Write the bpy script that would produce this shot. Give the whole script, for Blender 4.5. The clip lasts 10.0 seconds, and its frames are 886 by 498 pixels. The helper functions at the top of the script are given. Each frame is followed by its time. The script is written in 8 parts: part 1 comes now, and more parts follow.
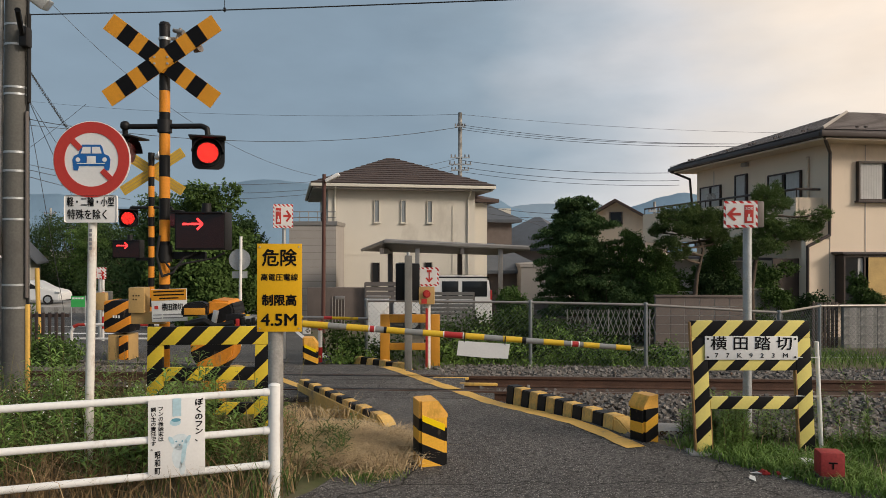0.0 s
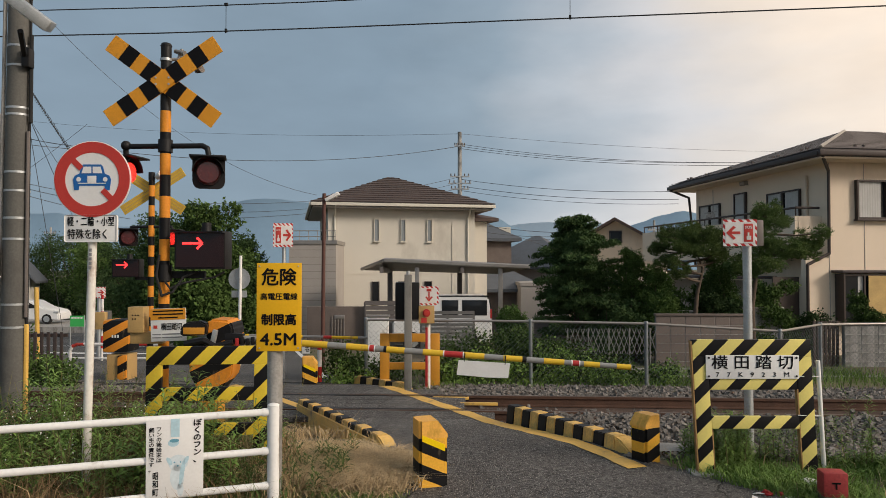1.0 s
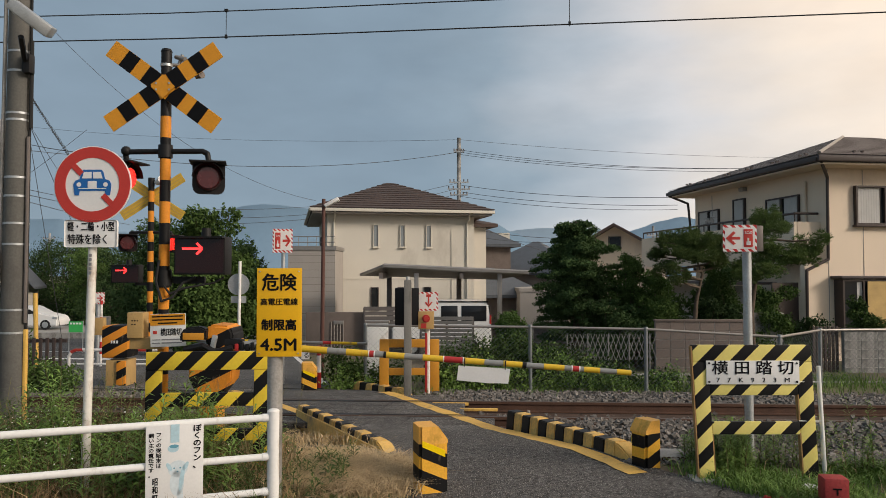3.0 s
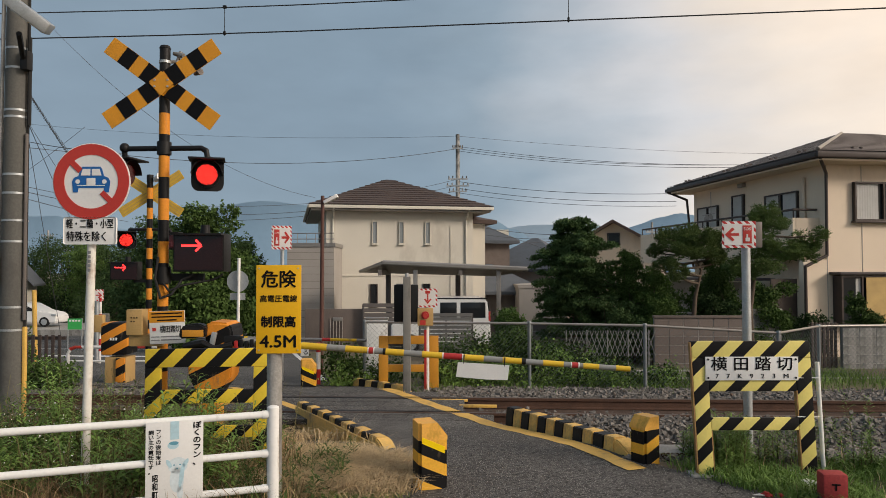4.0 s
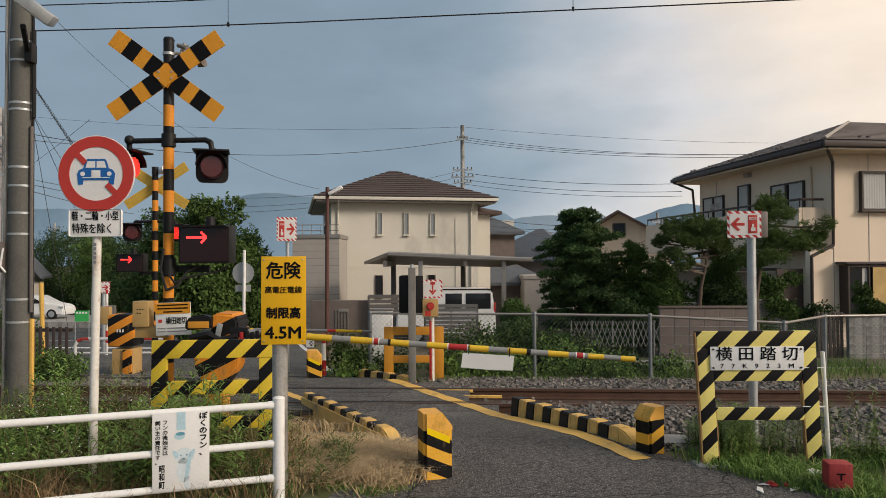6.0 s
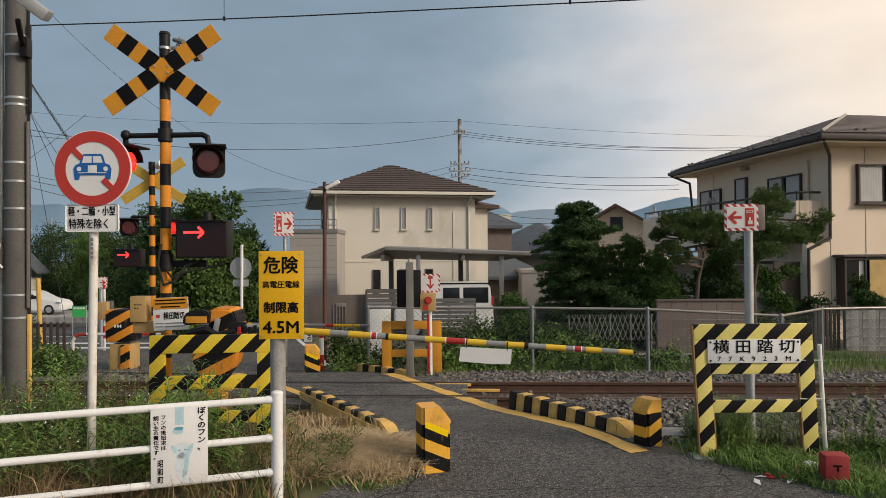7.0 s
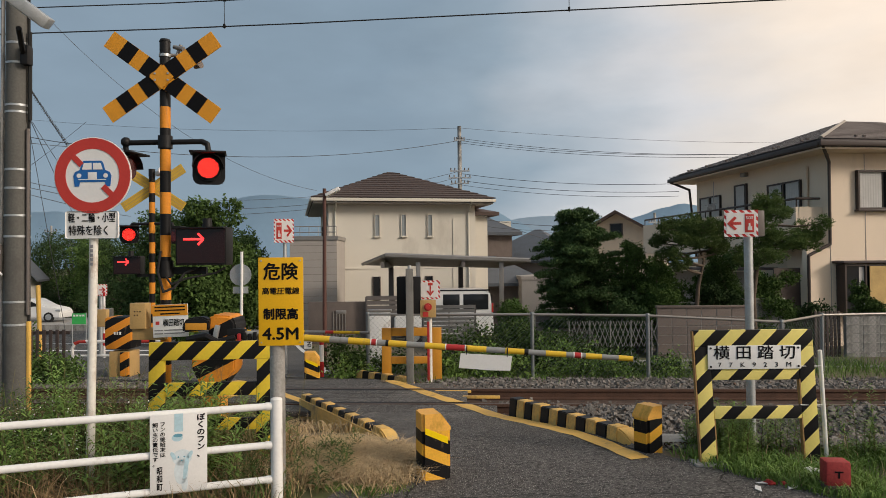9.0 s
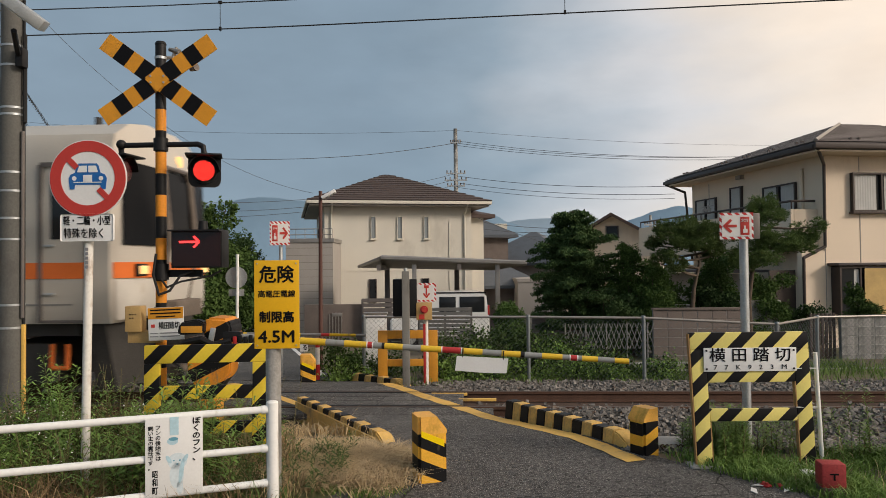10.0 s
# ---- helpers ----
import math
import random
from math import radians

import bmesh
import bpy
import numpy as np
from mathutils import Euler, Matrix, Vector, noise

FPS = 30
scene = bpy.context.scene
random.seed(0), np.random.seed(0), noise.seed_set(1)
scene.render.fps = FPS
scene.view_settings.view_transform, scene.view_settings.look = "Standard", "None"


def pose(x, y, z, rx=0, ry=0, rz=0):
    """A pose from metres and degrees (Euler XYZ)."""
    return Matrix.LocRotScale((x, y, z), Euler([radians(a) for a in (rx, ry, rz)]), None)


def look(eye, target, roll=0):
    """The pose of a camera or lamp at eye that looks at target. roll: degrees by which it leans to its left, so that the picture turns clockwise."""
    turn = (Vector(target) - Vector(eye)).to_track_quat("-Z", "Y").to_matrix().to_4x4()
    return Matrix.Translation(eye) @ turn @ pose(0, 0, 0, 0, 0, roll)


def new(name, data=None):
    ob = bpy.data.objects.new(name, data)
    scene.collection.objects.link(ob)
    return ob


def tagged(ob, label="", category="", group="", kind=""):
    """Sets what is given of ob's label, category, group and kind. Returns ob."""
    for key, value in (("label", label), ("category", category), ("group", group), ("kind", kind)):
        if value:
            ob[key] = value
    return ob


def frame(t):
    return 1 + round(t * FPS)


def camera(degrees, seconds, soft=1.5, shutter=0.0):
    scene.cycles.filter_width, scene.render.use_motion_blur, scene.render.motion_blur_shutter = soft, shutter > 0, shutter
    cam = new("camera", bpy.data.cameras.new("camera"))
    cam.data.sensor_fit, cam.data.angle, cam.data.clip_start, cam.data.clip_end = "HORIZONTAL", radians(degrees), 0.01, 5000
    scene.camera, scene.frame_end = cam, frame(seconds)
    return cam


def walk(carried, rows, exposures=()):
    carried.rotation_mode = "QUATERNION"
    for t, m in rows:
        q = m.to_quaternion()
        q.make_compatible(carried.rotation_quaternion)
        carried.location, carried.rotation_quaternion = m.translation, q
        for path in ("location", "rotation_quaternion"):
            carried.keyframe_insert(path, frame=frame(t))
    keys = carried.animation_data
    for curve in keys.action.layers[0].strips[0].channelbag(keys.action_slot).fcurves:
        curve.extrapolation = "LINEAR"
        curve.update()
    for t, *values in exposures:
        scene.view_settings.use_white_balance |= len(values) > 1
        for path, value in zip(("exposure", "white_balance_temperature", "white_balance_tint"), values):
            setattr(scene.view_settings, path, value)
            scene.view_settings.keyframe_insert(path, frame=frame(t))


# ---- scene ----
cam = camera(63, 10.0, soft=0.6, shutter=0.1)
ROWS = [
    (0, pose(0.007, 0, 1.752, 89.998, -0.039, 0.052)),
    (0.5, pose(0.005, 0, 1.756, 90.769, 0.009, 0.064)),
    (1, pose(0.007, 0, 1.754, 91.488, 0.039, 0.036)),
    (1.5, pose(0.005, 0, 1.753, 91.865, 0.022, -0.051)),
    (2, pose(0.003, 0, 1.751, 92.134, 0.025, 0.034)),
    (2.5, pose(0.000, 0, 1.750, 92.060, 0.000, 0.000)),
    (4, pose(-0.006, 0, 1.750, 91.680, 0.109, -0.127)),
    (4.5, pose(-0.004, 0, 1.748, 91.536, 0.240, 0.086)),
    (5, pose(-0.004, 0, 1.747, 91.418, 0.226, 0.310)),
    (5.5, pose(-0.001, 0, 1.747, 91.198, 0.274, 0.305)),
    (7, pose(0.001, 0, 1.746, 90.523, 0.495, 0.100)),
    (7.5, pose(0.001, 0, 1.744, 90.313, 0.651, -0.154)),
    (8, pose(0.005, 0, 1.743, 90.446, 0.669, -0.172)),
    (8.5, pose(0.004, 0, 1.741, 90.734, 0.530, 0.117)),
    (9, pose(0.003, 0, 1.740, 91.074, 0.578, 0.101)),
    (9.5, pose(0.005, 0, 1.742, 91.198, 0.670, -0.047)),
    (10, pose(0.003, 0, 1.743, 91.258, 0.609, -0.206)),
]
walk(cam, ROWS, exposures=[(0, 0.64), (10, 0.64)])

# ---- world and sun: high cloud at dusk, warm light low on the right ----
SUN_AZ, SUN_EL = radians(118), radians(24)


def make_world():
    w = bpy.data.worlds.new("world")
    scene.world = w
    w.use_nodes = True
    nt = w.node_tree
    nt.nodes.clear()
    out = nt.nodes.new("ShaderNodeOutputWorld")
    sky = nt.nodes.new("ShaderNodeTexSky")
    sky.sky_type = "NISHITA"
    sky.sun_disc = False
    sky.sun_elevation, sky.sun_rotation = SUN_EL, SUN_AZ
    b1 = nt.nodes.new("ShaderNodeBackground")
    b1.inputs[1].default_value = 0.05
    nt.links.new(sky.outputs[0], b1.inputs[0])
    tc = nt.nodes.new("ShaderNodeTexCoord")
    sep = nt.nodes.new("ShaderNodeSeparateXYZ")
    nt.links.new(tc.outputs["Generated"], sep.inputs[0])
    # large cloud sheets, drawn out sideways
    mp = nt.nodes.new("ShaderNodeMapping")
    mp.inputs["Scale"].default_value = (1.6, 1.6, 4.2)
    nt.links.new(tc.outputs["Generated"], mp.inputs[0])
    n1 = nt.nodes.new("ShaderNodeTexNoise")
    n1.inputs["Scale"].default_value, n1.inputs["Detail"].default_value = 1.7, 7
    n1.inputs["Roughness"].default_value = 0.48
    nt.links.new(mp.outputs[0], n1.inputs[0])

    def m(op, a, b):
        n = nt.nodes.new("ShaderNodeMath")
        n.operation = op
        for i, v in enumerate((a, b)):
            if isinstance(v, (int, float)):
                n.inputs[i].default_value = v
            else:
                nt.links.new(v, n.inputs[i])
        return n.outputs[0]

    # warmth grows to the right and upwards, broken by the clouds
    side = m("ADD", m("MULTIPLY", sep.outputs[0], 1.42), m("MULTIPLY", sep.outputs[2], 0.30))
    low = m("MULTIPLY", m("MAXIMUM", m("SUBTRACT", 0.13, sep.outputs[2]), 0.0), 1.6)
    side = m("ADD", m("ADD", side, low), 0.03)
    warm = m("ADD", side, m("MULTIPLY", m("SUBTRACT", n1.outputs[0], 0.5), 0.62))
    ramp = nt.nodes.new("ShaderNodeValToRGB")
    e = ramp.color_ramp
    e.elements[0].position, e.elements[0].color = 0.0, (0.170, 0.226, 0.280, 1)
    e.elements[1].position, e.elements[1].color = 0.85, (0.76, 0.62, 0.49, 1)
    for pos, col in ((0.18, (0.208, 0.264, 0.316, 1)), (0.36, (0.335, 0.368, 0.405, 1)), (0.50, (0.478, 0.474, 0.482, 1)), (0.68, (0.63, 0.555, 0.482, 1))):
        x = e.elements.new(pos)
        x.color = col
    nt.links.new(warm, ramp.inputs[0])
    # fine streaks in the sheet
    n2 = nt.nodes.new("ShaderNodeTexNoise")
    n2.inputs["Scale"].default_value, n2.inputs["Detail"].default_value = 5.0, 6
    nt.links.new(mp.outputs[0], n2.inputs[0])
    br = nt.nodes.new("ShaderNodeHueSaturation")
    nt.links.new(ramp.outputs[0], br.inputs["Color"])
    nt.links.new(m("ADD", 0.86, m("MULTIPLY", n2.outputs[0], 0.28)), br.inputs["Value"])
    b2 = nt.nodes.new("ShaderNodeBackground")
    b2.inputs[1].default_value = 0.95
    nt.links.new(br.outputs[0], b2.inputs[0])
    mix = nt.nodes.new("ShaderNodeMixShader")
    mix.inputs[0].default_value = 0.93
    nt.links.new(b1.outputs[0], mix.inputs[1])
    nt.links.new(b2.outputs[0], mix.inputs[2])
    nt.links.new(mix.outputs[0], out.inputs[0])


make_world()
sun = new("sun", bpy.data.lights.new("sun", "SUN"))
sun.data.energy, sun.data.angle, sun.data.color = 1.5, radians(14), (1.0, 0.88, 0.76)
sun.matrix_world = look((0, 0, 0), (-math.sin(SUN_AZ) * math.cos(SUN_EL), -math.cos(SUN_AZ) * math.cos(SUN_EL), -math.sin(SUN_EL)))


# ---- materials ----
def mat(name, col, rough=0.6, metal=0.0, var=0.25, scale=6.0, fine=60.0, bump=0.15, dirt=None, dirt_amt=0.0, emit=0.0, rand=0.0, spec=0.35):
    """Painted, cast or grown surface: colour varied at two scales, stains in the colour dirt, fine relief."""
    m = bpy.data.materials.new(name)
    m.use_nodes = True
    nt = m.node_tree
    b = nt.nodes["Principled BSDF"]
    link = nt.links.new
    tc = nt.nodes.new("ShaderNodeTexCoord")
    n1 = nt.nodes.new("ShaderNodeTexNoise")
    n1.inputs["Scale"].default_value, n1.inputs["Detail"].default_value = scale, 5
    n2 = nt.nodes.new("ShaderNodeTexNoise")
    n2.inputs["Scale"].default_value, n2.inputs["Detail"].default_value = fine, 3
    link(tc.outputs["Object"], n1.inputs[0])
    link(tc.outputs["Object"], n2.inputs[0])
    add = nt.nodes.new("ShaderNodeMath")
    add.operation = "ADD"
    link(n1.outputs[0], add.inputs[0])
    link(n2.outputs[0], add.inputs[1])
    mr = nt.nodes.new("ShaderNodeMapRange")
    mr.inputs["From Min"].default_value, mr.inputs["From Max"].default_value = 0.6, 1.4
    mr.inputs["To Min"].default_value, mr.inputs["To Max"].default_value = 1 - var, 1 + var
    link(add.outputs[0], mr.inputs[0])
    hs = nt.nodes.new("ShaderNodeHueSaturation")
    hs.inputs["Color"].default_value = (*col, 1)
    value = mr.outputs[0]
    if rand:
        oi = nt.nodes.new("ShaderNodeObjectInfo")
        gi = nt.nodes.new("ShaderNodeNewGeometry")
        ra = nt.nodes.new("ShaderNodeMath")
        ra.operation = "ADD"
        link(oi.outputs["Random"], ra.inputs[0])
        link(gi.outputs["Random Per Island"], ra.inputs[1])
        rm = nt.nodes.new("ShaderNodeMapRange")
        rm.inputs["From Max"].default_value = 2.0
        rm.inputs["To Min"].default_value, rm.inputs["To Max"].default_value = 1 - rand, 1 + rand
        link(ra.outputs[0], rm.inputs[0])
        mu = nt.nodes.new("ShaderNodeMath")
        mu.operation = "MULTIPLY"
        link(value, mu.inputs[0])
        link(rm.outputs[0], mu.inputs[1])
        value = mu.outputs[0]
    link(value, hs.inputs["Value"])
    colour = hs.outputs[0]
    if dirt:
        n3 = nt.nodes.new("ShaderNodeTexNoise")
        n3.inputs["Scale"].default_value, n3.inputs["Detail"].default_value, n3.inputs["Roughness"].default_value = scale * 0.7, 9, 0.68
        mp = nt.nodes.new("ShaderNodeMapping")
        mp.inputs["Location"].default_value = (3.1, 7.7, 1.3)
        mp.inputs["Scale"].default_value = (1, 1, 0.45)
        link(tc.outputs["Object"], mp.inputs[0])
        link(mp.outputs[0], n3.inputs[0])
        r3 = nt.nodes.new("ShaderNodeMapRange")
        r3.inputs["From Min"].default_value, r3.inputs["From Max"].default_value = 0.62 - 0.3 * dirt_amt, 0.74 - 0.2 * dirt_amt
        link(n3.outputs[0], r3.inputs[0])
        mx = nt.nodes.new("ShaderNodeMixRGB")
        link(r3.outputs[0], mx.inputs[0])
        link(colour, mx.inputs[1])
        mx.inputs[2].default_value = (*dirt, 1)
        colour = mx.outputs[0]
    link(colour, b.inputs["Base Color"])
    rr = nt.nodes.new("ShaderNodeMapRange")
    rr.inputs["To Min"].default_value, rr.inputs["To Max"].default_value = max(0.02, rough - 0.12), min(1, rough + 0.12)
    link(n1.outputs[0], rr.inputs[0])
    link(rr.outputs[0], b.inputs["Roughness"])
    b.inputs["Metallic"].default_value = metal
    b.inputs["Specular IOR Level"].default_value = spec
    if emit:
        b.inputs["Emission Color"].default_value = (*col, 1)
        b.inputs["Emission Strength"].default_value = emit
    if bump:
        bp = nt.nodes.new("ShaderNodeBump")
        bp.inputs["Strength"].default_value, bp.inputs["Distance"].default_value = bump, 0.01
        link(add.outputs[0], bp.inputs["Height"])
        link(bp.outputs[0], b.inputs["Normal"])
    return m


def stripes(name, ca, cb, way, period, shift=0.0, duty=0.5, rough=0.5, var=0.15, wear=0.3):
    """Two paints in bands across the direction way, in the thing's own space, with worn edges."""
    m = mat(name, ca, rough, var=var, dirt=(0.16, 0.12, 0.08) if wear else None, dirt_amt=wear, spec=0.15)
    nt = m.node_tree
    link = nt.links.new
    hs = next(n for n in nt.nodes if n.type == "HUE_SAT")
    tc = next(n for n in nt.nodes if n.type == "TEX_COORD")
    dot = nt.nodes.new("ShaderNodeVectorMath")
    dot.operation = "DOT_PRODUCT"
    dot.inputs[1].default_value = way
    link(tc.outputs["Object"], dot.inputs[0])
    last = dot.outputs["Value"]
    for op, v in (("DIVIDE", period), ("ADD", shift), ("FRACT", 0), ("LESS_THAN", duty)):
        n = nt.nodes.new("ShaderNodeMath")
        n.operation = op
        link(last, n.inputs[0])
        n.inputs[1].default_value = v
        last = n.outputs[0]
    mx = nt.nodes.new("ShaderNodeMixRGB")
    mx.inputs[1].default_value, mx.inputs[2].default_value = (*cb, 1), (*ca, 1)
    link(last, mx.inputs[0])
    link(mx.outputs[0], hs.inputs["Color"])
    return m


YEL, ORA, BLK = (0.72, 0.42, 0.03), (0.66, 0.25, 0.03), (0.010, 0.010, 0.011)
PALE = (0.76, 0.65, 0.20)
def asphalt(name, col, speck, cracks):
    """Worn asphalt: pale stone chips in dark binder, patches, and a few cracks."""
    m = mat(name, col, 0.85, var=0.35, scale=0.9, fine=55, bump=0.5, dirt=tuple(c * 1.7 for c in col), dirt_amt=0.30)
    nt = m.node_tree
    link = nt.links.new
    b = nt.nodes["Principled BSDF"]
    tc = next(n for n in nt.nodes if n.type == "TEX_COORD")
    colour = b.inputs["Base Color"].links[0].from_socket

    def over(colour, tex_out, lo, hi, to):
        r = nt.nodes.new("ShaderNodeMapRange")
        r.inputs["From Min"].default_value, r.inputs["From Max"].default_value = lo, hi
        link(tex_out, r.inputs[0])
        x = nt.nodes.new("ShaderNodeMixRGB")
        link(r.outputs[0], x.inputs[0])
        link(colour, x.inputs[1])
        x.inputs[2].default_value = (*to, 1)
        return x.outputs[0]
    # every chip of stone has its own tone
    chips = nt.nodes.new("ShaderNodeTexVoronoi")
    chips.inputs["Scale"].default_value = 58
    link(tc.outputs["Object"], chips.inputs["Vector"])
    tone = nt.nodes.new("ShaderNodeMapRange")
    tone.inputs["To Min"].default_value, tone.inputs["To Max"].default_value = 0.35, 1.75
    split = nt.nodes.new("ShaderNodeSeparateColor")
    link(chips.outputs["Color"], split.inputs[0])
    link(split.outputs[0], tone.inputs[0])
    hv = nt.nodes.new("ShaderNodeHueSaturation")
    link(colour, hv.inputs["Color"])
    link(tone.outputs[0], hv.inputs["Value"])
    colour = hv.outputs[0]
    bp = nt.nodes.new("ShaderNodeBump")
    bp.inputs["Strength"].default_value, bp.inputs["Distance"].default_value = 0.9, 0.012
    link(chips.outputs["Distance"], bp.inputs["Height"])
    bp.invert = True
    link(bp.outputs[0], b.inputs["Normal"])
    for sc, hi, to in ((52, 0.25, speck), (29, 0.17, tuple(c * 0.95 for c in speck))):
        v = nt.nodes.new("ShaderNodeTexVoronoi")
        v.inputs["Scale"].default_value = sc
        link(tc.outputs["Object"], v.inputs["Vector"])
        colour = over(colour, v.outputs["Distance"], hi, hi - 0.08, to)
    if cracks:
        w = nt.nodes.new("ShaderNodeTexNoise")
        w.inputs["Scale"].default_value, w.inputs["Detail"].default_value = 2.5, 5
        link(tc.outputs["Object"], w.inputs[0])
        mx = nt.nodes.new("ShaderNodeMixRGB")
        mx.inputs[0].default_value = 0.25
        link(tc.outputs["Object"], mx.inputs[1])
        link(w.outputs["Color"], mx.inputs[2])
        v = nt.nodes.new("ShaderNodeTexVoronoi")
        v.feature = "DISTANCE_TO_EDGE"
        v.inputs["Scale"].default_value = 0.42
        link(mx.outputs[0], v.inputs["Vector"])
        colour = over(colour, v.outputs["Distance"], 0.0035, 0.0015, (0.02, 0.02, 0.018))
    link(colour, b.inputs["Base Color"])
    return m


